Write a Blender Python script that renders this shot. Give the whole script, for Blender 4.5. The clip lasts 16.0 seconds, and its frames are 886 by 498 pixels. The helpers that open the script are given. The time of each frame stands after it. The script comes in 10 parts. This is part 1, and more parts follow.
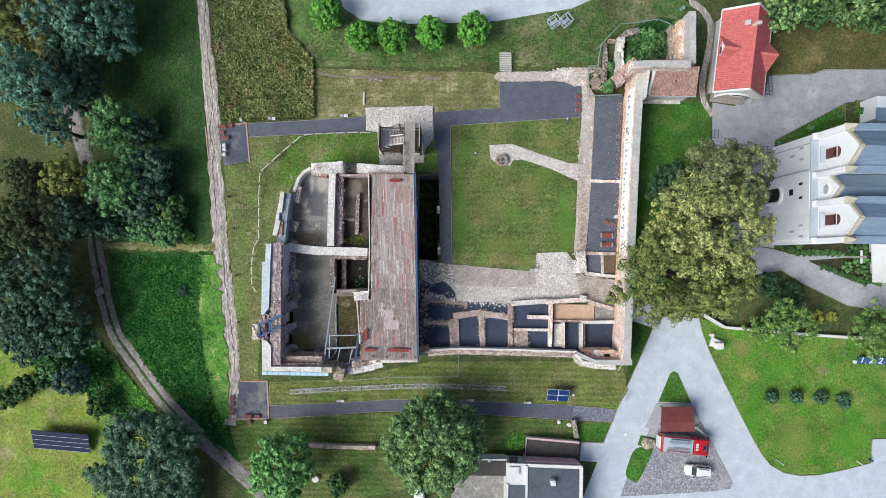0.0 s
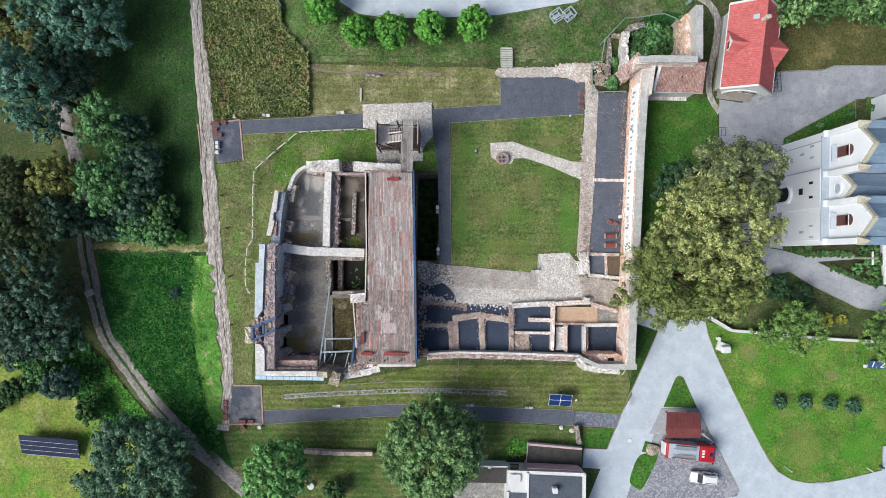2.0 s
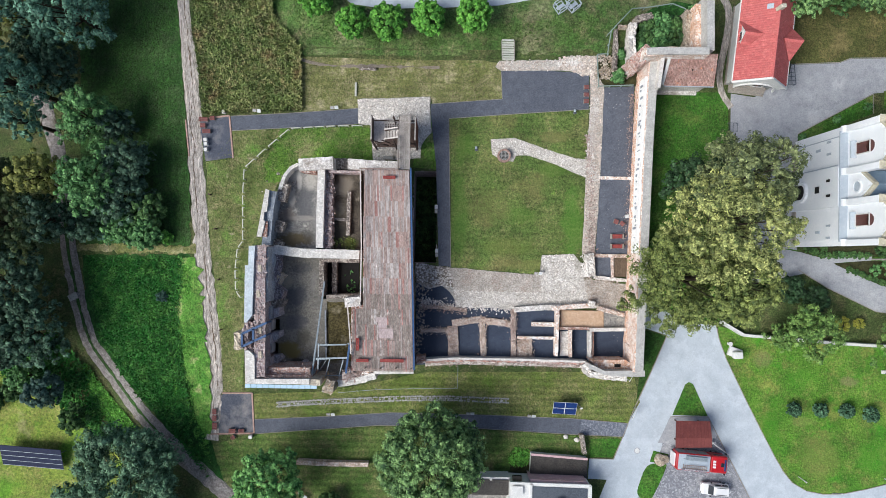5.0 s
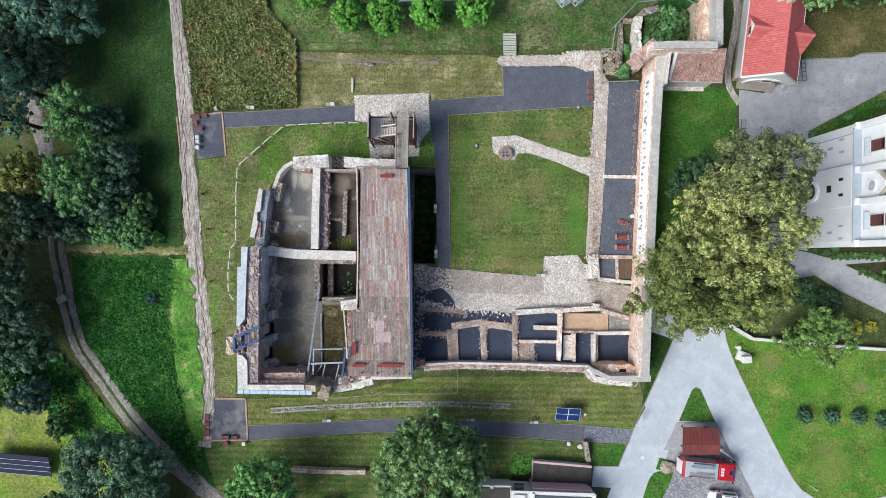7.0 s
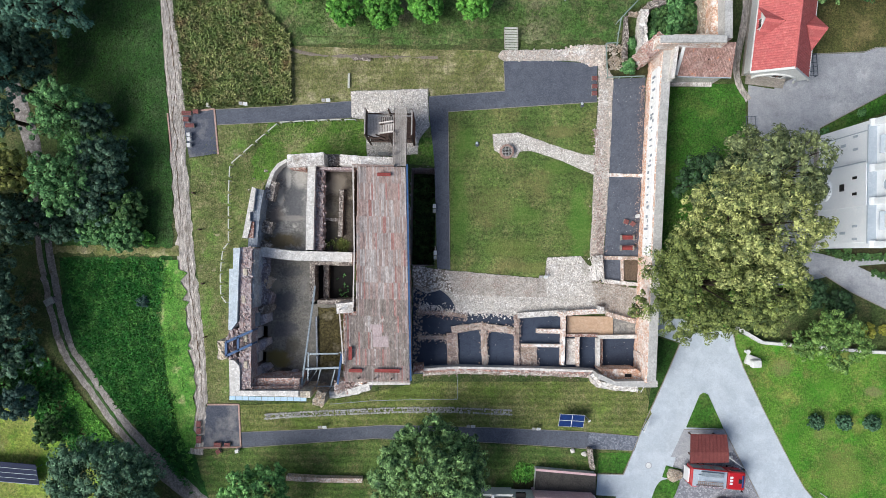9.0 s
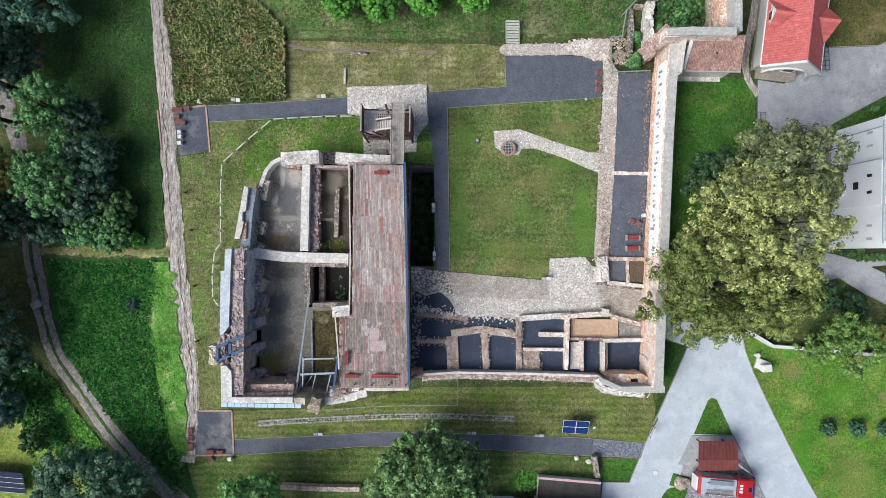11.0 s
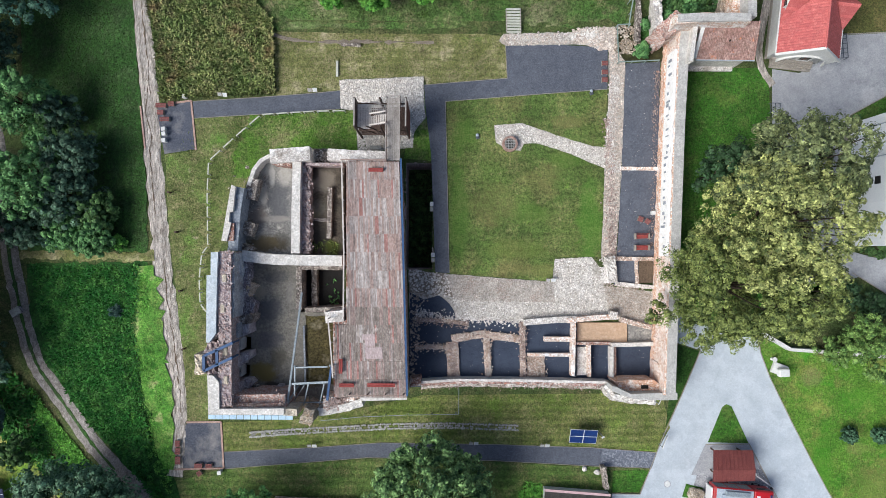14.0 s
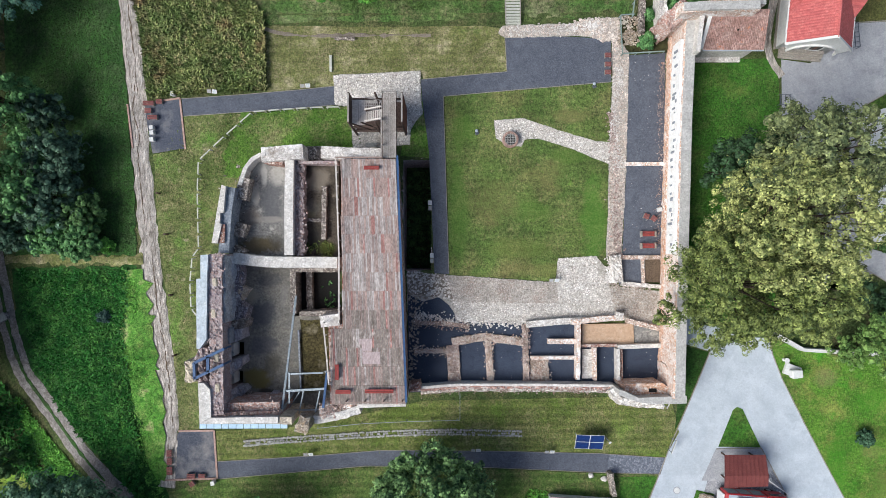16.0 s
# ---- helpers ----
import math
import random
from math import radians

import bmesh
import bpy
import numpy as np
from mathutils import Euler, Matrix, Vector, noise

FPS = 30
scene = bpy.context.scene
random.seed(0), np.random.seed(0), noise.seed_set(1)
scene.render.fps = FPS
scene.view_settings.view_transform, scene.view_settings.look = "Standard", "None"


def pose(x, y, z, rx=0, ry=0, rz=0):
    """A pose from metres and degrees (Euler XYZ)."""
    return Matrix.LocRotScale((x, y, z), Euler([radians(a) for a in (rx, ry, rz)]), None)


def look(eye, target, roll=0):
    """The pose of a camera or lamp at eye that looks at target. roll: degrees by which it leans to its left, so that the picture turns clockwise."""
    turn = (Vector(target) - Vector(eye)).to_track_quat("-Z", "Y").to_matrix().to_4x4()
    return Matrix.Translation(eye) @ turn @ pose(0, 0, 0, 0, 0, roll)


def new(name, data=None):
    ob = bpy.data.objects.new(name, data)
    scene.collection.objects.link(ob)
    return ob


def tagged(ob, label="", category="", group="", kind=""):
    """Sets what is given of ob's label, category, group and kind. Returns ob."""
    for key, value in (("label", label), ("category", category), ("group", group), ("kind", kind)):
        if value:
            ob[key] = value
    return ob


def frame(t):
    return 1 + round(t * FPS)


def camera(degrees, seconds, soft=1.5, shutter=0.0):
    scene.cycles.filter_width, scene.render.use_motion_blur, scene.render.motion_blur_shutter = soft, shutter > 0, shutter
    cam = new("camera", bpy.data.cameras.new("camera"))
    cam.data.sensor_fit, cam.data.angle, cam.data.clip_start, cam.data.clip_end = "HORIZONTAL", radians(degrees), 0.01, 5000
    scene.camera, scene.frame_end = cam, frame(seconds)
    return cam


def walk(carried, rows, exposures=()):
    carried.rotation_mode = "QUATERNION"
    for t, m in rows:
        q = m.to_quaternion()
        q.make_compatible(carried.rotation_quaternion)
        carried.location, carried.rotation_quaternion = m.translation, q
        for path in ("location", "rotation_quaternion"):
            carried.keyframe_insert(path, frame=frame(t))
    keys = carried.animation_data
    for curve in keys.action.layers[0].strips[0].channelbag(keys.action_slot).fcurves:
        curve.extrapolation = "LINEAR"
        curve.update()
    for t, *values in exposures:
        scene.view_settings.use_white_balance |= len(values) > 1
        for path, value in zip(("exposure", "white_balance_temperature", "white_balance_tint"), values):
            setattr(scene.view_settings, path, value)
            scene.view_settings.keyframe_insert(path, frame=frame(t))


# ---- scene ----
cam = camera(70.0, 16.0, soft=0.78)
# seconds, place of the eye, turn in degrees; the camera looks straight down and sinks
ROWS = [
    (0.0, 0.267, -0.975, 100.025, 0.734, -0.075, 1.032),
    (1.0, 0.331, -0.839, 98.659, 0.695, -0.079, 1.080),
    (2.0, 0.391, -0.702, 97.281, 0.658, -0.081, 1.081),
    (3.0, 0.447, -0.564, 95.892, 0.622, -0.082, 1.060),
    (4.0, 0.500, -0.427, 94.495, 0.588, -0.081, 1.035),
    (5.0, 0.550, -0.292, 93.090, 0.555, -0.079, 1.016),
    (6.0, 0.600, -0.160, 91.680, 0.524, -0.075, 1.006),
    (7.0, 0.648, -0.033, 90.265, 0.495, -0.070, 1.002),
    (8.0, 0.697, 0.088, 88.848, 0.467, -0.063, 0.998),
    (9.0, 0.747, 0.203, 87.430, 0.441, -0.055, 0.986),
    (10.0, 0.798, 0.309, 86.012, 0.416, -0.045, 0.954),
    (11.0, 0.852, 0.406, 84.596, 0.393, -0.033, 0.893),
    (12.0, 0.909, 0.493, 83.184, 0.372, -0.020, 0.791),
    (13.0, 0.970, 0.567, 81.776, 0.352, -0.006, 0.640),
    (14.0, 1.035, 0.629, 80.376, 0.334, 0.011, 0.437),
    (15.0, 1.106, 0.676, 78.984, 0.318, 0.028, 0.181),
    (16.0, 1.183, 0.708, 77.601, 0.303, 0.048, -0.122),
]
walk(cam, [(t, pose(x, y, z, rx, ry, rz)) for t, x, y, z, rx, ry, rz in ROWS], [(0.0, 0.27, 5950, 8.0), (16.0, 0.27, 5950, 8.0)])

# ---- light ----
SUN_UP, SUN_SIDE = radians(47.0), radians(207.0)   # height of the sun; where it stands, from +x towards +y
world = bpy.data.worlds.new("sky")
scene.world = world
world.use_nodes = True
sky = world.node_tree.nodes.new("ShaderNodeTexSky")
sky.sky_type, sky.sun_disc = "NISHITA", False
sky.sun_elevation, sky.sun_rotation = SUN_UP, radians(90) - SUN_SIDE
sky.dust_density, sky.air_density = 4.0, 1.0
world.node_tree.links.new(sky.outputs[0], world.node_tree.nodes["Background"].inputs[0])
world.node_tree.nodes["Background"].inputs[1].default_value = 0.088
sun = new("sun", bpy.data.lights.new("sun", "SUN"))
sun.data.energy, sun.data.angle, sun.data.color = 2.9, radians(34.0), (1.0, 0.95, 0.88)
to_sun = Vector((math.cos(SUN_UP) * math.cos(SUN_SIDE), math.cos(SUN_UP) * math.sin(SUN_SIDE), math.sin(SUN_UP)))
sun.matrix_world = look(to_sun * 150, (0, 0, 0))


# ---- materials ----
def lin(h):
    """Linear colour of a hex triple."""
    return tuple((v / 12.92 if v <= 0.04045 else ((v + 0.055) / 1.055) ** 2.4) for v in (int(h[i:i + 2], 16) / 255 for i in (0, 2, 4))) + (1.0,)


def surf(name, cols, big=0.15, mid=1.2, fine=9.0, rough=0.9, bump=0.4, metal=0.0, vary=0.0, island=0.0, spots=None, spot_scale=3.0, spot_at=0.62, stretch=(1, 1, 1), depth=0.05, gloss=0.3, mottle=0.0, stripes=None, clouds=()):
    """A weathered surface: cols[0] and cols[1] mix in large stains, cols[2] comes in at middle scale, cols[3] as grain."""
    m = bpy.data.materials.new(name)
    m.use_nodes = True
    nt = m.node_tree
    n, l = nt.nodes, nt.links
    b = n["Principled BSDF"]
    b.inputs["Roughness"].default_value, b.inputs["Metallic"].default_value = rough, metal
    b.inputs["Specular IOR Level"].default_value = gloss
    geo = n.new("ShaderNodeNewGeometry")
    mp = n.new("ShaderNodeMapping")
    mp.inputs["Scale"].default_value = stretch
    l.new(geo.outputs["Position"], mp.inputs[0])

    def tex(scale, detail, roughness, lo, hi):
        t = n.new("ShaderNodeTexNoise")
        t.inputs["Scale"].default_value, t.inputs["Detail"].default_value, t.inputs["Roughness"].default_value = scale, detail, roughness
        l.new(mp.outputs[0], t.inputs["Vector"])
        r = n.new("ShaderNodeMapRange")
        r.inputs[1].default_value, r.inputs[2].default_value = lo, hi
        l.new(t.outputs["Fac"], r.inputs[0])
        return r.outputs[0]

    def mix(fac, a, c):
        x = n.new("ShaderNodeMix")
        x.data_type = "RGBA"
        if isinstance(fac, float):
            x.inputs[0].default_value = fac
        else:
            l.new(fac, x.inputs[0])
        for sock, v in ((x.inputs[6], a), (x.inputs[7], c)):
            if isinstance(v, tuple):
                sock.default_value = v
            else:
                l.new(v, sock)
        return x.outputs[2]

    k = [lin(c) for c in cols]
    col = mix(tex(big, 3, 0.6, 0.38, 0.62), k[0], k[1])
    if len(k) > 2:
        col = mix(tex(mid, 5, 0.7, 0.46, 0.66), col, k[2])
    grain = tex(fine, 6, 0.8, 0.43, 0.62)
    if len(k) > 3:
        col = mix(grain, col, k[3])
    for tone, scale, lo, hi in clouds:
        col = mix(tex(scale, 6, 0.62, lo, hi), col, lin(tone))
    if spots:
        col = mix(tex(spot_scale, 3, 0.7, spot_at, spot_at + 0.06), col, lin(spots))
    def value(fac_socket, amount):
        r = n.new("ShaderNodeMapRange")
        r.inputs[1].default_value, r.inputs[2].default_value = 0.0, 1.0
        r.inputs[3].default_value, r.inputs[4].default_value = 1 - amount, 1 + amount
        l.new(fac_socket, r.inputs[0])
        h = n.new("ShaderNodeHueSaturation")
        l.new(r.outputs[0], h.inputs["Value"])
        l.new(col, h.inputs["Color"])
        return h.outputs[0]

    if mottle:
        col = value(tex(fine * 0.55, 7, 0.85, 0.38, 0.62), mottle)
        col = value(tex(mid * 0.6, 4, 0.7, 0.36, 0.64), mottle * 0.45)
    if stripes:
        wv = n.new("ShaderNodeTexWave")
        wv.bands_direction = stripes[0]
        wv.inputs["Scale"].default_value, wv.inputs["Distortion"].default_value, wv.inputs["Detail"].default_value = stripes[1], 1.6, 3
        l.new(mp.outputs[0], wv.inputs["Vector"])
        col = value(wv.outputs["Fac"], stripes[2])
    for amount, node, out in ((vary, "ShaderNodeObjectInfo", "Random"), (island, "ShaderNodeNewGeometry", "Random Per Island")):
        if amount:
            src = n.new(node)
            r = n.new("ShaderNodeMapRange")
            r.inputs[3].default_value, r.inputs[4].default_value = 1 - amount, 1 + amount
            l.new(src.outputs[out], r.inputs[0])
            h = n.new("ShaderNodeHueSaturation")
            l.new(r.outputs[0], h.inputs["Value"])
            l.new(col, h.inputs["Color"])
            col = h.outputs[0]
    l.new(col, b.inputs["Base Color"])
    if bump:
        bp = n.new("ShaderNodeBump")
        bp.inputs["Strength"].default_value, bp.inputs["Distance"].default_value = bump, depth
        l.new(grain, bp.inputs["Height"])
        l.new(bp.outputs[0], b.inputs["Normal"])
    return m


def cells(name, cols, joint, size=0.25, rough=0.85, gap=0.06, stain=None, bump=0.7, stretch=(1, 1, 1)):
    """Stones or setts set close together: rounded cells of many tones with dark joints."""
    m = surf(name, [cols[0], cols[1]], big=0.35, fine=14, rough=rough, bump=0.0)
    nt = m.node_tree
    n, l = nt.nodes, nt.links
    b = n["Principled BSDF"]
    base = b.inputs["Base Color"].links[0].from_socket
    geo = n.new("ShaderNodeNewGeometry")
    mp = n.new("ShaderNodeMapping")
    mp.inputs["Scale"].default_value = stretch
    l.new(geo.outputs["Position"], mp.inputs[0])
    v = n.new("ShaderNodeTexVoronoi")
    v.inputs["Scale"].default_value = 1 / size
    l.new(mp.outputs[0], v.inputs["Vector"])
    e = n.new("ShaderNodeTexVoronoi")
    e.feature = "DISTANCE_TO_EDGE"
    e.inputs["Scale"].default_value = 1 / size
    l.new(mp.outputs[0], e.inputs["Vector"])
    tone = n.new("ShaderNodeSeparateColor")
    l.new(v.outputs["Color"], tone.inputs[0])
    x = n.new("ShaderNodeMix")
    x.data_type = "RGBA"
    l.new(tone.outputs[0], x.inputs[0])
    l.new(base, x.inputs[6])
    x.inputs[7].default_value = lin(cols[2])
    r = n.new("ShaderNodeMapRange")
    r.inputs[1].default_value, r.inputs[2].default_value = gap * 0.3, gap * 2
    l.new(e.outputs["Distance"], r.inputs[0])
    y = n.new("ShaderNodeMix")
    y.data_type = "RGBA"
    l.new(r.outputs[0], y.inputs[0])
    y.inputs[6].default_value = lin(joint)
    l.new(x.outputs[2], y.inputs[7])
    l.new(y.outputs[2], b.inputs["Base Color"])
    bp = n.new("ShaderNodeBump")
    bp.inputs["Strength"].default_value, bp.inputs["Distance"].default_value = bump, 0.05
    l.new(r.outputs[0], bp.inputs["Height"])
    l.new(bp.outputs[0], b.inputs["Normal"])
    return m


def masonry(name, tones, joint, size=0.26, gap=0.05, stains=(), bump=0.8, squash=1.7, rough=0.9):
    """Coursed bricks and stones: cells of many tones between darker joints, with larger stains over them."""
    m = bpy.data.materials.new(name)
    m.use_nodes = True
    n, l = m.node_tree.nodes, m.node_tree.links
    b = n["Principled BSDF"]
    b.inputs["Roughness"].default_value, b.inputs["Specular IOR Level"].default_value = rough, 0.25
    geo, mp = n.new("ShaderNodeNewGeometry"), n.new("ShaderNodeMapping")
    mp.inputs["Scale"].default_value = (1, 1, squash)
    l.new(geo.outputs["Position"], mp.inputs[0])
    cell, edge = n.new("ShaderNodeTexVoronoi"), n.new("ShaderNodeTexVoronoi")
    edge.feature = "DISTANCE_TO_EDGE"
    for v in (cell, edge):
        v.inputs["Scale"].default_value = 1 / size
        l.new(mp.outputs[0], v.inputs["Vector"])
    ramp, sep = n.new("ShaderNodeValToRGB"), n.new("ShaderNodeSeparateColor")
    l.new(cell.outputs["Color"], sep.inputs[0])
    l.new(sep.outputs[0], ramp.inputs[0])
    ramp.color_ramp.interpolation = "CONSTANT"
    while len(ramp.color_ramp.elements) < len(tones):
        ramp.color_ramp.elements.new(0.5)
    for i, tone in enumerate(tones):
        ramp.color_ramp.elements[i].position, ramp.color_ramp.elements[i].color = i / len(tones), lin(tone)

    def blend(fac, a, c):
        x = n.new("ShaderNodeMix")
        x.data_type = "RGBA"
        l.new(fac, x.inputs[0])
        for sock, v in ((x.inputs[6], a), (x.inputs[7], c)):
            if isinstance(v, tuple):
                sock.default_value = v
            else:
                l.new(v, sock)
        return x.outputs[2]

    def span(sock, lo, hi, a=0.0, c=1.0):
        r = n.new("ShaderNodeMapRange")
        for i, v in enumerate((lo, hi, a, c)):
            r.inputs[i + 1].default_value = v
        l.new(sock, r.inputs[0])
        return r.outputs[0]

    def cloud(scale, detail=5, k=0.65):
        t = n.new("ShaderNodeTexNoise")
        t.inputs["Scale"].default_value, t.inputs["Detail"].default_value, t.inputs["Roughness"].default_value = scale, detail, k
        l.new(geo.outputs["Position"], t.inputs["Vector"])
        return t.outputs["Fac"]

    col = blend(span(edge.outputs["Distance"], gap * 0.3, gap * 2), lin(joint), ramp.outputs[0])
    for tone, scale, lo, hi in stains:
        col = blend(span(cloud(scale), lo, hi), col, lin(tone))
    grit = cloud(7.0, 6, 0.85)
    h = n.new("ShaderNodeHueSaturation")
    l.new(span(grit, 0.38, 0.62, 0.74, 1.26), h.inputs["Value"])
    l.new(col, h.inputs["Color"])
    l.new(h.outputs[0], b.inputs["Base Color"])
    bp = n.new("ShaderNodeBump")
    bp.inputs["Strength"].default_value, bp.inputs["Distance"].default_value = bump, 0.06
    l.new(edge.outputs["Distance"], bp.inputs["Height"])
    l.new(bp.outputs[0], b.inputs["Normal"])
    return m


def blots(m, patches, ragged=0.7, scale=0.55):
    """Stains, growth and painted shade of a given place: each (x, y, half width, half depth, colour, strength) fades
    out raggedly.
    """
    n, l = m.node_tree.nodes, m.node_tree.links
    b = n["Principled BSDF"]
    geo, wob = n.new("ShaderNodeNewGeometry"), n.new("ShaderNodeTexNoise")
    wob.inputs["Scale"].default_value, wob.inputs["Detail"].default_value, wob.inputs["Roughness"].default_value = scale, 6, 0.7
    l.new(geo.outputs["Position"], wob.inputs["Vector"])
    for x, y, rx, ry, tone, strength in patches:
        col = b.inputs["Base Color"].links[0].from_socket
        at, near = n.new("ShaderNodeMapping"), n.new("ShaderNodeVectorMath")
        at.vector_type = "TEXTURE"
        at.inputs["Location"].default_value, at.inputs["Scale"].default_value = (x, y, 0), (rx, ry, 1e4)
        near.operation = "LENGTH"
        l.new(geo.outputs["Position"], at.inputs[0])
        l.new(at.outputs[0], near.inputs[0])
        add = n.new("ShaderNodeMath")
        add.operation = "MULTIPLY_ADD"
        add.inputs[1].default_value = ragged * 2
        l.new(wob.outputs["Fac"], add.inputs[0])
        l.new(near.outputs["Value"], add.inputs[2])
        r, mix = n.new("ShaderNodeMapRange"), n.new("ShaderNodeMix")
        r.interpolation_type = "SMOOTHSTEP"
        for i, v in enumerate((ragged + 0.45, ragged + 1.0, strength, 0.0)):
            r.inputs[i + 1].default_value = v
        l.new(add.outputs[0], r.inputs[0])
        mix.data_type = "RGBA"
        l.new(r.outputs[0], mix.inputs[0])
        l.new(col, mix.inputs[6])
        mix.inputs[7].default_value = lin(tone)
        l.new(mix.outputs[2], b.inputs["Base Color"])
    return m


# On crowns the two tones also imitate lit clumps and shaded gaps.
def leaf(name, a, b_, rough=0.6, vary=0.12, island=0.35):
    return surf(name, [a, b_], big=1.3, fine=3.0, rough=rough, bump=0.0, vary=vary, island=min(island, 0.5), gloss=0.25)


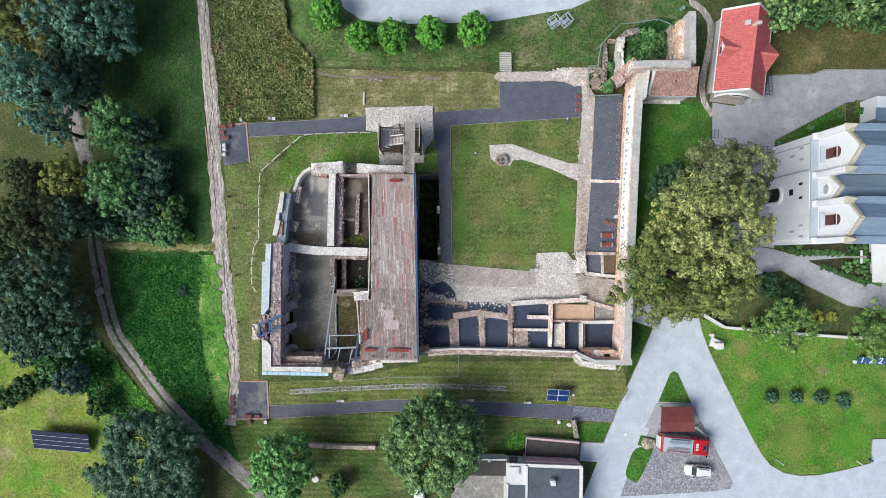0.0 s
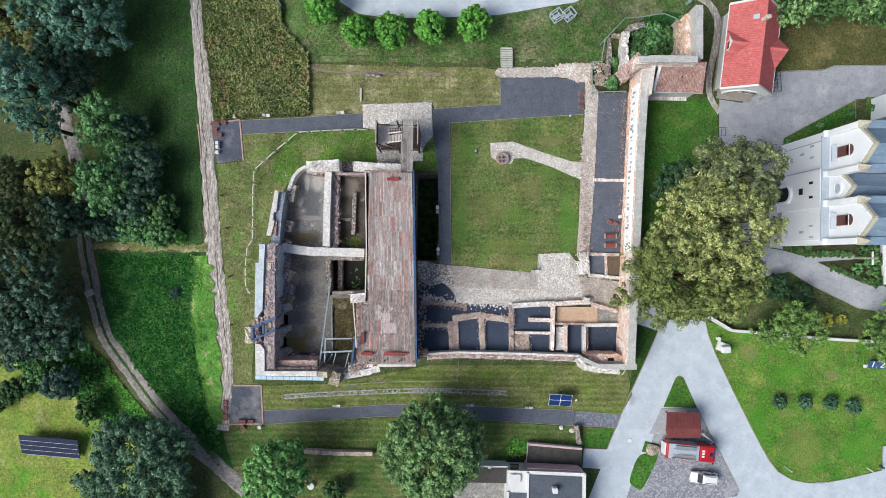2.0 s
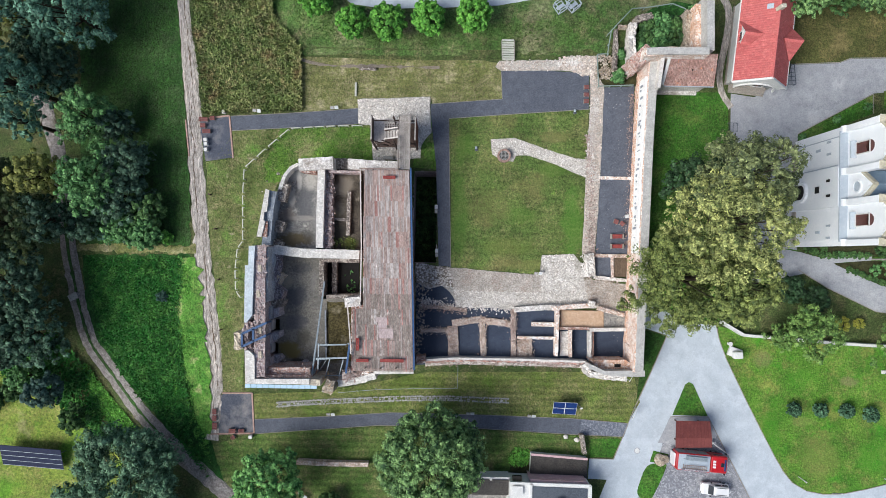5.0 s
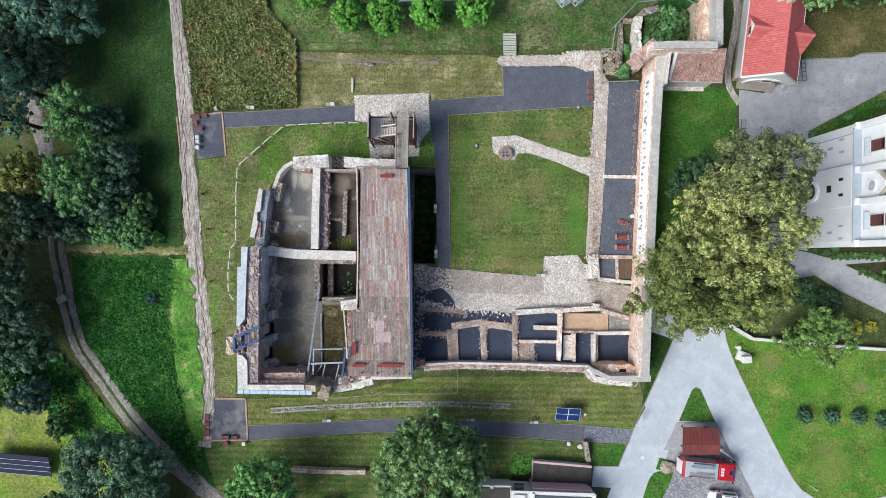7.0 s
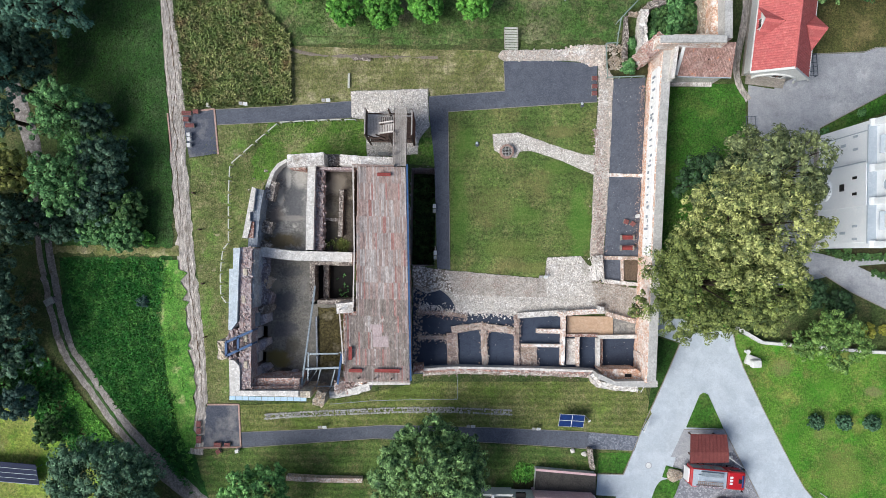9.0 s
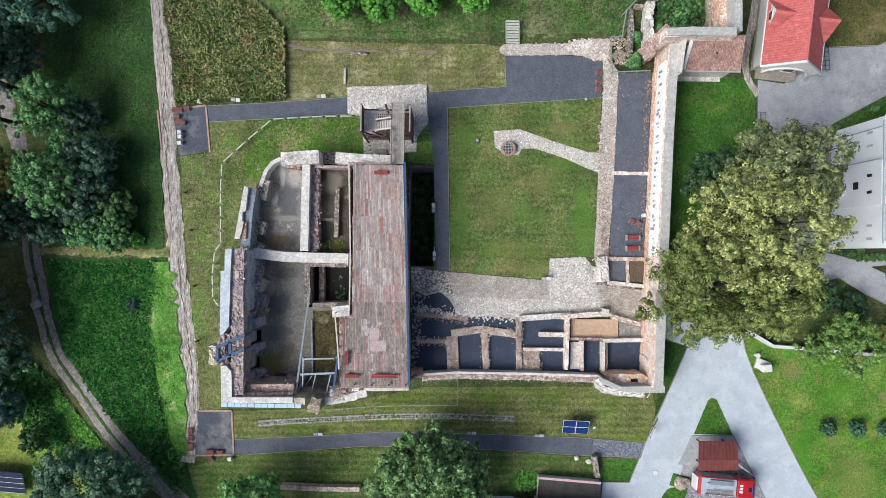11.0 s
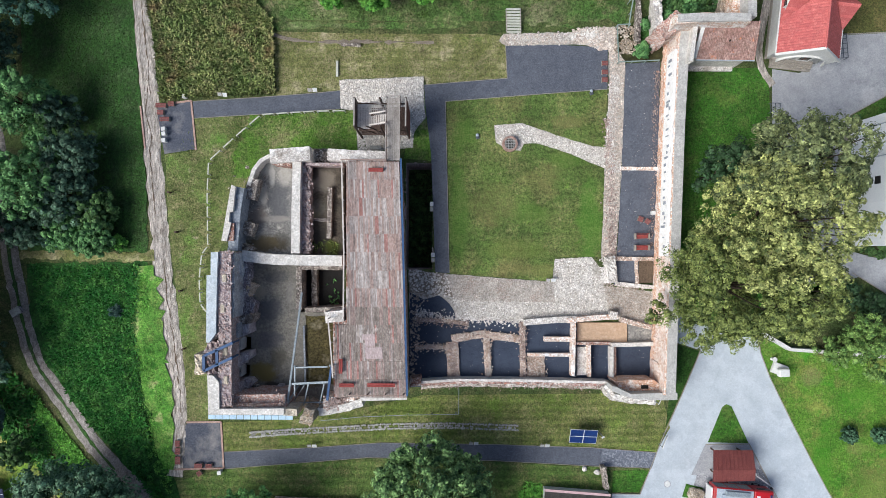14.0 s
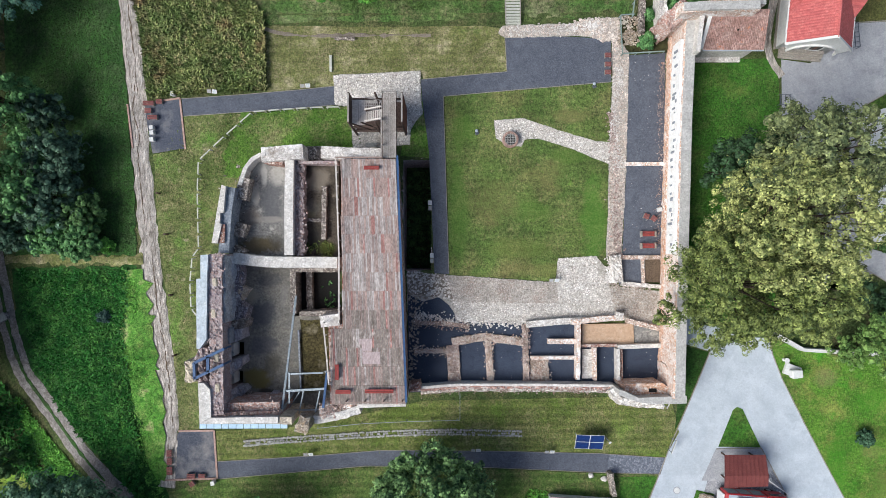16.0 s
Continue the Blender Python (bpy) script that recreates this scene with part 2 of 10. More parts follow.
M = {
    "ground": surf("rough_grass", ["46592e", "5b683a", "75704e", "33451f"], 0.09, 0.4, 4.5, bump=0.9, mottle=0.46),
    "lawn": blots(surf("mown_lawn", ["5a7036", "66743c", "807e52", "4a602c"], 0.09, 0.35, 4.5, bump=0.7, mottle=0.56, stripes=("Y", 0.3, 0.07), clouds=[("7a784a", 0.16, 0.52, 0.72), ("8f8a60", 0.9, 0.62, 0.74), ("587a2c", 0.7, 0.6, 0.74)]), [(19.6, 4.7, 2.0, 6.2, "4d7e26", 0.55), (3.0, 5.7, 1.5, 8.5, "50762a", 0.45), (16.7, 12.5, 2.9, 1.3, "54762a", 0.50), (3.6, 15.8, 2.0, 2.3, "54782a", 0.50), (7.5, 7.0, 3.6, 3.6, "7f7a4c", 0.28), (14.1, 10.6, 2.9, 2.0, "7f7a4c", 0.25), (16.7, 17.4, 2.9, 1.1, "847c50", 0.50), (12.1, 5.7, 2.6, 1.6, "55782c", 0.45), (10.2, 1.1, 5.2, 1.6, "6b7a38", 0.40), (13.4, -1.5, 6.5, 1.0, "85804e", 0.40)]),
    "bankgrass": surf("bank_grass", ["4c6c32", "627a42", "7a7656", "3c5626"], 0.12, 0.45, 4, bump=0.9, mottle=0.56, clouds=[("868066", 0.11, 0.54, 0.7)]),
    "orchard": surf("striped_grass", ["527030", "64743c", "827c54", "425c28"], 0.12, 0.4, 4.5, bump=0.8, mottle=0.46, stripes=("Y", 0.34, 0.16), clouds=[("8a815a", 0.16, 0.56, 0.7)]),
    "terrace": surf("striped_dry_grass", ["667634", "777a46", "908a60", "54682e"], 0.12, 0.4, 4.5, bump=0.8, mottle=0.46, stripes=("Y", 0.34, 0.14), clouds=[("647e32", 0.14, 0.56, 0.7), ("8f8560", 0.6, 0.6, 0.74)]),
    "reed_soil": surf("reed_soil", ["3a3c20", "46462a", "525032", "2a2c18"], 0.3, 1, 4, bump=0.8, mottle=0.3),
    "dull_brick": surf("dull_rubble", ["b8a49c", "a69088", "c8b8b0", "8a7870"], 0.5, 1.4, 5, bump=0.7, island=0.28, mottle=0.24, clouds=[("ac7c66", 0.9, 0.58, 0.7)]),
    "putlog": surf("sandy_render", ["d2c6b2", "c2b49e", "dcd4c6", "a89a86"], 0.6, 1.6, 6, bump=0.6, mottle=0.3),
    "ledge_pale": surf("dusty_ledge", ["c2c8ce", "b0b6be", "d0d2d4", "8e949c"], 0.6, 1.4, 6, bump=0.6, mottle=0.3, clouds=[("84888e", 0.7, 0.54, 0.68)]),
    "plaster_grey": surf("worn_grey_plaster", ["c6cace", "b4bac0", "d4d4d2", "8e949c"], 0.6, 1.4, 6, bump=0.6, mottle=0.34, clouds=[("8a8c90", 0.7, 0.54, 0.68), ("a08c84", 0.8, 0.6, 0.7)]),
    "hay": surf("dry_mown_grass", ["767848", "848058", "9c9270", "647038"], 0.14, 0.5, 4.5, bump=0.8, mottle=0.5, stripes=("Y", 0.3, 0.08), clouds=[("a0967a", 0.3, 0.56, 0.7), ("5f7a34", 0.2, 0.6, 0.72)]),
    "wall_grass": surf("green_wall_grass", ["587e2c", "6a8838", "86845a", "476c24"], 0.14, 0.4, 4.5, bump=0.8, mottle=0.5, clouds=[("8f8862", 0.22, 0.56, 0.7)]),
    "verge": surf("bright_verge", ["568c32", "6c9c40", "86a052", "427628"], 0.2, 0.5, 4.5, bump=0.8, mottle=0.56, clouds=[("9c9a6c", 0.3, 0.6, 0.7), ("36691f", 0.4, 0.56, 0.66)]),
    "coping_grey": surf("grey_cement_coping", ["bcbab6", "b0aeaa", "c8c6c2", "a09e9a"], 0.4, 1.3, 6, bump=0.2, mottle=0.18, clouds=[("8e8c88", 0.5, 0.6, 0.72)]),
    # A lush dark green, deepened further for the curtain wall's shade.
    "dark_lawn": surf("dark_shaded_grass", ["2e5019", "3a5e22", "465e2e", "264414"], 0.15, 0.45, 4.5, bump=0.8, mottle=0.5),
    "pebble_beige": surf("beige_stones", ["d6cabf", "c6b8ac", "e4dad0", "a6988c"], 0.4, 1.2, 6, bump=0.3, island=0.3, mottle=0.14),
    "leaf_apple": leaf("leaf_apple", "84b466", "3a6834", island=0.5),
    "leaf_dwarf": leaf("leaf_dwarf", "55785a", "304f38", island=0.6),
    "felt_brown": surf("worn_roofing_felt", ["34322f", "403d39", "2b2a29", "4c4844"], 0.2, 0.7, 5, rough=0.55, bump=0.15, depth=0.01, mottle=0.12),
    "leaf_night": leaf("leaf_night", "3a5636", "20361e", island=0.6),
    "leaf_ash": leaf("leaf_ash", "6c8e6e", "2e4a34", island=0.6),
    "pebble": surf("pale_stones", ["e4dfd8", "d6d0c9", "f0ede9", "b6afa7"], 0.4, 1.2, 6, bump=0.3, island=0.28, mottle=0.12, clouds=[("b4a89e", 0.25, 0.55, 0.75)]),
    "pebble_grey": surf("grey_stones", ["c2bab2", "b0a8a0", "d4ccc4", "948a80"], 0.4, 1.2, 6, bump=0.3, island=0.3, mottle=0.12, clouds=[("9c887c", 0.3, 0.5, 0.7)]),
    "pebble_brown": surf("brown_stones", ["b4a89c", "a0948a", "c8beb4", "8c7e72"], 0.4, 1.2, 6, bump=0.3, island=0.3, mottle=0.14),
    "mortar": surf("worn_mortar", ["c8c2ba", "bab4aa", "d4cec6", "908a80"], 0.4, 1.2, 5, bump=0.6, mottle=0.25),
    "shade_lawn": surf("thin_shaded_lawn", ["54592f", "666539", "7c7048", "424a24"], 0.13, 0.35, 4.5, bump=0.8, mottle=0.43, clouds=[("7f754c", 0.2, 0.55, 0.7)]),
    "pale_lilac": surf("pale_lilac_stone", ["d0cacf", "bcb6bc", "dedada", "8e888e"], 0.5, 1.3, 5, bump=0.9, mottle=0.2, spots="5c5658", spot_scale=1.6, spot_at=0.68),
    "brick_mix": masonry("mixed_brick", ["c0a298", "b08476", "d0c0b8", "b88672", "d8ccc4", "a08880"], "75605a", 0.14, 0.045, [("d2c6be", 0.8, 0.55, 0.66), ("927e78", 0.6, 0.58, 0.68)]),
    "lush": surf("lush_grass", ["3e6e20", "50802a", "647a3a", "325a1c"], 0.15, 0.45, 4.5, bump=0.8, mottle=0.5, clouds=[("667438", 0.13, 0.58, 0.7)]),
    # Shade of the wood is put into this green, darker than open grass.
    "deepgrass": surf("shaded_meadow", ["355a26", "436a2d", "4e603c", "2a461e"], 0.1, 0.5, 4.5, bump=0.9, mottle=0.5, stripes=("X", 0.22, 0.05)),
    "weeds": surf("weed_soil", ["2a5a20", "38682a", "24461c", "1c3e16"], 0.15, 0.8, 5, bump=0.9, mottle=0.46, clouds=[("487034", 0.2, 0.54, 0.68)]),
    "dry": surf("dry_grass", ["64733c", "7a7c4e", "958c66", "526630"], 0.14, 0.5, 4.5, bump=0.8, mottle=0.5, clouds=[("587c30", 0.15, 0.54, 0.68), ("a0967a", 0.7, 0.6, 0.74)]),
    "bright": blots(surf("bright_lawn", ["55842a", "6b8e34", "82864a", "45721e"], 0.12, 0.4, 4.5, bump=0.7, mottle=0.46, clouds=[("7f8a42", 0.2, 0.54, 0.68), ("4c8a22", 0.3, 0.56, 0.68)]), [(49.2, -26.0, 1.9, 6.2, "4a8a1e", 0.60), (64.8, -28.8, 4.0, 3.4, "4c8c22", 0.60), (56.4, -29.0, 3.7, 4.4, "7c8444", 0.50), (60.6, -17.8, 1.9, 0.9, "88805c", 0.60), (47.9, -14.9, 1.9, 1.6, "848258", 0.50), (53.8, -17.6, 2.8, 1.9, "528e24", 0.50), (68.8, -24.7, 2.2, 1.9, "7f8a40", 0.50), (53.9, -23.8, 2.5, 0.9, "868850", 0.40)]),
    "gravel": surf("dark_gravel", ["4e525d", "585c66", "484c57", "666a73"], 0.15, 1.0, 7, bump=0.5, depth=0.02, mottle=0.16, spots="7e8288", spot_scale=2.5, spot_at=0.68),
    "gravel_blue": surf("blue_gravel", ["303848", "3a4252", "2a3242", "485060"], 0.2, 1.1, 10, bump=0.5, depth=0.02, spots="a8a498", spot_scale=4.0, spot_at=0.74),
    "track": surf("rutted_track", ["c4bcb4", "cdc5bd", "9e948a", "aea49a"], 0.3, 1.2, 4, bump=1.0, stretch=(2.2, 0.5, 1), mottle=0.46, clouds=[("8c8276", 0.9, 0.56, 0.68), ("ddd7d0", 1.3, 0.58, 0.68)]),
    "dirt": surf("dirt_track", ["98928f", "a6a09d", "827c78", "706a64"], 0.3, 1.0, 5, bump=0.8, mottle=0.3, clouds=[("6c6658", 0.5, 0.58, 0.7)]),
    "concrete": surf("pale_concrete", ["b4bcc3", "bec5ca", "aab2b9", "b0b8bf"], 0.1, 0.6, 8, rough=0.75, bump=0.15, depth=0.01, mottle=0.09, clouds=[("bec5cb", 0.5, 0.5, 0.62), ("aeb6bd", 0.9, 0.56, 0.68)]),
    "paving": surf("grey_paving", ["a0a1a5", "abacaf", "94959a", "9a9ca0"], 0.1, 0.9, 8, rough=0.85, bump=0.25, depth=0.01, mottle=0.16, clouds=[("b4b4b6", 0.3, 0.56, 0.68), ("8c8d92", 0.5, 0.58, 0.7)]),
    "paving_dark": masonry("dark_setts", ["70747e", "7c808a", "666a74", "888c94"], "585c66", 0.2, 0.035, [], 0.4, 1.0),
    "parking": masonry("parking_setts", ["8c8d93", "9c9da2", "7c7e84", "a8a9ad", "86888e"], "6c6e74", 0.24, 0.035, [("a2a2a4", 0.3, 0.54, 0.68)], 0.4, 1.0),
    "stones": cells("field_stones", ["c8c2ba", "b2aca4", "ece8e0"], "6a645c", 0.22, gap=0.09),
    "rubble": cells("rubble", ["aaa096", "988e84", "d0c6ba"], "665c52", 0.22, gap=0.1),
    "pale_coat": surf("lime_coping", ["dcd8d2", "cecac4", "e6e3de", "b8b2aa"], 0.4, 1.3, 5, bump=0.4, mottle=0.2, spots="98928c", spot_scale=2.2, spot_at=0.68),
    "coping_blue": surf("pale_blue_coping", ["c6ced4", "bac4cc", "d6dadc", "a8b2b8"], 0.4, 1.3, 5, bump=0.3, mottle=0.14),
    "brick_face": masonry("patchy_brick_face", ["e0cabc", "eae0d8", "d6b49e", "cfa68c", "f0eae4", "dcbca8"], "b8a090", 0.16, 0.035, [("f0ebe6", 0.5, 0.5, 0.62), ("c8967a", 0.5, 0.58, 0.7)], 0.7),
    "white_coat": surf("white_render", ["f2f1ef", "ebe9e6", "e0d8d0", "f5f4f3"], 0.3, 0.9, 6, bump=0.2, spots="9a9a9c", spot_scale=1.3, spot_at=0.66, mottle=0.08),
    "brick_dark": masonry("weathered_brick", ["b6a8a6", "a69491", "c0b4b0", "9a8886", "ae9e9a", "aa8e84", "c8beba"], "74686c", 0.14, 0.04, [("8a7c82", 0.7, 0.56, 0.68), ("cac2c4", 0.9, 0.58, 0.68)]),
    "wallstone": masonry("ruin_stone", ["9a9088", "867c76", "b8b0a6", "746c66", "c2bab0", "a89e94"], "4a423c", 0.19, 0.05, [("5c544e", 0.6, 0.54, 0.66)]),
    "brick_red": masonry("red_brick", ["a8867a", "9a6e60", "c2aea4", "8a6458", "b48a78", "d0c4bc"], "5c463e", 0.14, 0.05, [("d2c6bc", 1.1, 0.56, 0.66)]),
    "brick_pale": masonry("limed_brick", ["e8e0d8", "dccabc", "f0ebe6", "d6b4a0", "ccbcb0", "e4d4c8", "c49a80"], "a89688", 0.15, 0.04, [("f0ece8", 0.7, 0.5, 0.62)], 0.6),
    "footing": masonry("mortared_footing", ["d7c8bd", "c6b2a5", "e7dcd3", "b6a295", "ceb2a2", "ebe2d9", "bd9c8c"], "80705f", 0.13, 0.045, [("d8cfc8", 0.9, 0.56, 0.66), ("8e8070", 0.7, 0.56, 0.68)]),
    "pale_rough": masonry("rough_pale_mortar", ["d4cec8", "c4beb6", "e2ded8", "b4aca4", "dcd6d0"], "948c84", 0.14, 0.035, [("e6e2dd", 0.8, 0.5, 0.62), ("a0968c", 0.6, 0.58, 0.7)], 0.6),
    "lilac": masonry("lilac_stone", ["aaa2a8", "928a92", "c2bcbe", "807880", "b4aeb2"], "4e484c", 0.22, 0.05, [("6c6468", 0.6, 0.54, 0.66)]),
    "blue_stone": surf("blue_grey_ledge", ["a2aab4", "949ca6", "b6bcc2", "747a84"], 0.5, 1.5, 6, bump=0.7, mottle=0.24, clouds=[("7c8288", 0.7, 0.56, 0.68)]),
    "sheet_blue": surf("pale_blue_sheet", ["b6cfe2", "aac4d8", "c4d8e6", "9cb8cc"], 0.6, 2, 9, rough=0.5, bump=0.05, vary=0.06),
    "blue_trim": surf("grey_sheet_trim", ["b4bcc4", "a8b2bc", "c0c6cc", "9aa6b0"], 0.4, 2, 9, rough=0.5, bump=0.05),
    "sandrock": masonry("sandy_rubble", ["b8ab98", "a4978a", "cabfae", "948676", "b09c84"], "6e6254", 0.18, 0.05, [("d2c9ba", 0.7, 0.52, 0.66)]),
    "drainstone": surf("drain_stone", ["b2b2ae", "a2a29e", "c4c4c0", "8a8a86"], 0.5, 1.5, 6, bump=0.6, island=0.25),
    "slab": blots(surf("stained_slab", ["84827f", "94918c", "a8a49c", "6a6865"], 0.2, 0.6, 4, bump=0.3, depth=0.02, mottle=0.2, clouds=[("c0bab0", 0.6, 0.62, 0.74)]), [(-19.0, 6.8, 2.2, 3.5, "55565a", 0.80), (-21.7, 4.8, 1.8, 1.6, "7c7066", 0.70), (-18.4, 9.8, 1.2, 1.5, "b4b0a8", 0.60), (-21.1, 10.9, 2.0, 1.3, "969694", 0.60), (-20.5, 1.5, 3.0, 1.3, "665a40", 0.90), (-19.9, 9.9, 0.5, 1.6, "c8c4bc", 0.60), (-19.6, 4.6, 2.4, 0.5, "a8a298", 0.50), (-18.4, 2.1, 1.2, 1.2, "4c4a44", 0.60), (-20.9, 7.4, 0.6, 1.2, "b8b2a8", 0.70)]),
    # Dark blue-grey blots imitate the west wall's shade; the others are stains.
    "slab_stain_shade": blots(surf("stained_shaded_slab", ["7c7870", "89857b", "928d7e", "64605a"], 0.1, 0.4, 4, rough=0.6, bump=0.2, depth=0.02, mottle=0.2, clouds=[("8c877c", 0.4, 0.6, 0.74)]), [(-20.2, -6.6, 2.1, 2.5, "4b4d52", 0.80), (-19.8, -10.3, 2.1, 1.4, "55555c", 0.60), (-20.9, -14.2, 2.3, 1.6, "786c3c", 0.95), (-19.1, -12.4, 1.4, 1.8, "4c4838", 0.60), (-21.8, -4.3, 1.6, 1.0, "9c9482", 0.75), (-19.5, -2.5, 2.1, 1.1, "4a4c50", 0.60), (-22.5, -10.3, 0.6, 2.8, "8c857c", 0.50), (-15.4, -10.3, 1.4, 3.0, "6a6860", 0.60), (-14.9, -15.1, 1.6, 1.4, "4e4a22", 0.80), (-19.8, -15.8, 1.8, 0.6, "35312a", 0.80), (-17.7, -4.3, 0.6, 1.8, "8a8680", 0.50)]),
    "moss": surf("mossy_slab", ["5c5436", "6c643e", "3e381c", "2c2814"], 0.3, 0.6, 4, bump=0.5, mottle=0.3, clouds=[("857d66", 0.6, 0.56, 0.7)]),
    "plank": surf("weathered_plank", ["7d6e69", "8a7a74", "6c5a56", "94857f"], 0.3, 1.4, 10, bump=0.4, vary=0.16, island=0.2, stretch=(3, 0.5, 1), depth=0.02),
    "plank_grey": surf("plank_grey", ["948a85", "9e938e", "837974", "aaa09b"], 0.5, 1.6, 6, bump=0.4, vary=0.10, island=0.10, stretch=(1.6, 0.7, 1), depth=0.02, mottle=0.34, clouds=[("6c625d", 0.8, 0.6, 0.74), ("c0b6ae", 1.1, 0.6, 0.72)]),
    "plank_brown": surf("plank_brown", ["8e7c76", "99867e", "7c6a64", "a3918a"], 0.5, 1.6, 6, bump=0.4, vary=0.10, island=0.10, stretch=(1.6, 0.7, 1), depth=0.02, mottle=0.34, clouds=[("6c625d", 0.8, 0.6, 0.74), ("c0b6ae", 1.1, 0.6, 0.72)]),
    "plank_red": surf("plank_red", ["aa8078", "a0746c", "b08c84", "906862"], 0.5, 1.6, 6, bump=0.4, vary=0.14, island=0.14, stretch=(1.6, 0.7, 1), depth=0.02, mottle=0.34, clouds=[("6c625d", 0.8, 0.6, 0.74), ("c0b6ae", 1.1, 0.6, 0.72)]),
    "plank_pale": surf("plank_pale", ["a8a09a", "b2aaa4", "9a928c", "bab2ae"], 0.5, 1.6, 6, bump=0.4, vary=0.10, island=0.10, stretch=(1.6, 0.7, 1), depth=0.02, mottle=0.34, clouds=[("6c625d", 0.8, 0.6, 0.74), ("c0b6ae", 1.1, 0.6, 0.72)]),
    "wood_rail": surf("rail_wood", ["8a766c", "98857a", "74625a", "a39288"], 0.4, 2.0, 10, bump=0.3, depth=0.02),
    "wood_red": surf("reddish_boards", ["6a4238", "7a4e42", "56362e", "86594c"], 0.4, 2.0, 10, bump=0.3, depth=0.02),
    "wood": surf("grey_wood", ["8e8882", "9e9892", "766e68", "aaa49e"], 0.4, 2.0, 10, bump=0.4, depth=0.02, mottle=0.2, vary=0.12),
    "wood_light": surf("bleached_wood", ["bab2aa", "cac2ba", "a39b93", "d5cec8"], 0.4, 2.0, 8, bump=0.3, depth=0.02, mottle=0.15),
    "wood_dark": surf("brown_wood", ["4a3c36", "584841", "3a2f2a", "66574f"], 0.4, 2.0, 10, bump=0.4, depth=0.02),
    "redwood": surf("red_painted_wood", ["9a4a46", "8a3f3c", "a85a54", "7c3834"], 0.6, 3, 12, bump=0.3, vary=0.08, depth=0.01),
    "steel": surf("grey_steel", ["9aa4aa", "8a949a", "b0b8bc", "7c868c"], 0.6, 2, 10, rough=0.5, bump=0.05, metal=0.3),
    "blue_steel": surf("blue_painted_steel", ["3c5a80", "33507a", "4a6a8e", "2c466a"], 0.6, 2, 10, rough=0.5, bump=0.05),
    "white_paint": surf("white_paint", ["d8d8d6", "cfcfcc", "e0e0de", "c6c6c2"], 0.4, 2, 9, rough=0.6, bump=0.05),
    "church_white": surf("church_render", ["eceef0", "e4e7ea", "f2f3f4", "dce0e4"], 0.1, 0.8, 8, rough=0.8, bump=0.08, gloss=0.2),
    "church_roof": surf("zinc_roof", ["8fa3b4", "7f94a6", "a0b2c0", "74889a"], 0.3, 1.2, 8, rough=0.55, bump=0.1, metal=0.2, stretch=(0.4, 3, 1)),
    "mark_grey": surf("grey_marking", ["a0a4aa", "90949c", "b2b4b6", "787c84"], 0.6, 2, 8, bump=0.4, mottle=0.25),
    "stone_trim": surf("pale_sandstone", ["c8c2ae", "bab49e", "d6d2c4", "a8a28e"], 0.4, 1.5, 6, bump=0.3, mottle=0.12),
    "redwood_dull": surf("faded_red_wood", ["8c5a56", "7e4e4b", "9a6a64", "6e4442"], 0.6, 3, 8, bump=0.3, vary=0.08, depth=0.01),
    "rail_green": surf("green_grey_paint", ["8c9c96", "7e8f88", "9aa8a2", "70827a"], 0.5, 2, 8, rough=0.5, bump=0.05),
    "redstone": surf("reddish_kerb", ["b09488", "a2867a", "bca49a", "8e7468"], 0.5, 2, 6, bump=0.3, mottle=0.15, island=0.2),
    "stone_pale": surf("pale_stone", ["a49e94", "968f86", "b0aaa0", "827b72"], 0.5, 2, 9, bump=0.2),
    "tile_red": surf("red_tiles", ["c06a66", "b86260", "ca7874", "a85452"], 0.3, 1.6, 6, rough=0.7, bump=0.2, island=0.12),
    "tile_old": surf("old_tiles", ["a8847a", "987870", "b49c92", "8c6e64"], 0.25, 0.9, 5, bump=0.5, island=0.2, spots="b07a62", spot_scale=1.0, spot_at=0.62, mottle=0.3),
    "felt": surf("roofing_felt", ["464c56", "525861", "3e444c", "5c626a"], 0.15, 0.5, 5, rough=0.6, bump=0.1, depth=0.01, mottle=0.06),
    "brownmetal": surf("brown_sheet_roof", ["7a4440", "6e3c39", "864e48", "643532"], 0.3, 1.5, 8, rough=0.55, bump=0.1),
    # Near-black for dark fittings, and for the shade inside openings.
    "dark": surf("dark_void", ["1c1b1a", "242322", "121211", "2a2826"], 0.5, 2, 8, bump=0.2),
    "glass": surf("dark_glass", ["20262c", "2a3036"], 0.5, 2, 8, rough=0.1, bump=0.0, gloss=0.6),
    "window_brown": surf("brown_leaded_glass", ["6e4a48", "5c3c3c", "7c5a56", "4a302f"], 0.8, 2, 8, rough=0.3, bump=0.0, gloss=0.5),
    "panel": surf("solar_cells", ["141a30", "182038", "10162a", "1e2848"], 0.8, 4, 8, rough=0.45, bump=0.0, gloss=0.2),
    "panel_blue": surf("blue_solar_cells", ["12285c", "163066", "10244e", "1c3870"], 0.8, 4, 8, rough=0.3, bump=0.0, gloss=0.5),
    "yellow_brick": surf("clay_setts", ["cdb094", "c4a78c", "d6bea6", "b89a7e"], 0.4, 1.5, 6, bump=0.2, island=0.06),
    "soil": surf("bare_soil", ["5a4c3e", "6a5a4a", "463a30", "7c6c5a"], 0.4, 1.5, 8, bump=0.8),
    "soil_pale": surf("washed_soil", ["7e7468", "8a8074", "6c6258", "988e84"], 0.4, 1.5, 8, bump=0.8),
    "pink_render": surf("pink_render", ["d2b0b2", "c8a6a8", "dcc2c2", "b89a9c"], 0.4, 1.5, 8, bump=0.1),
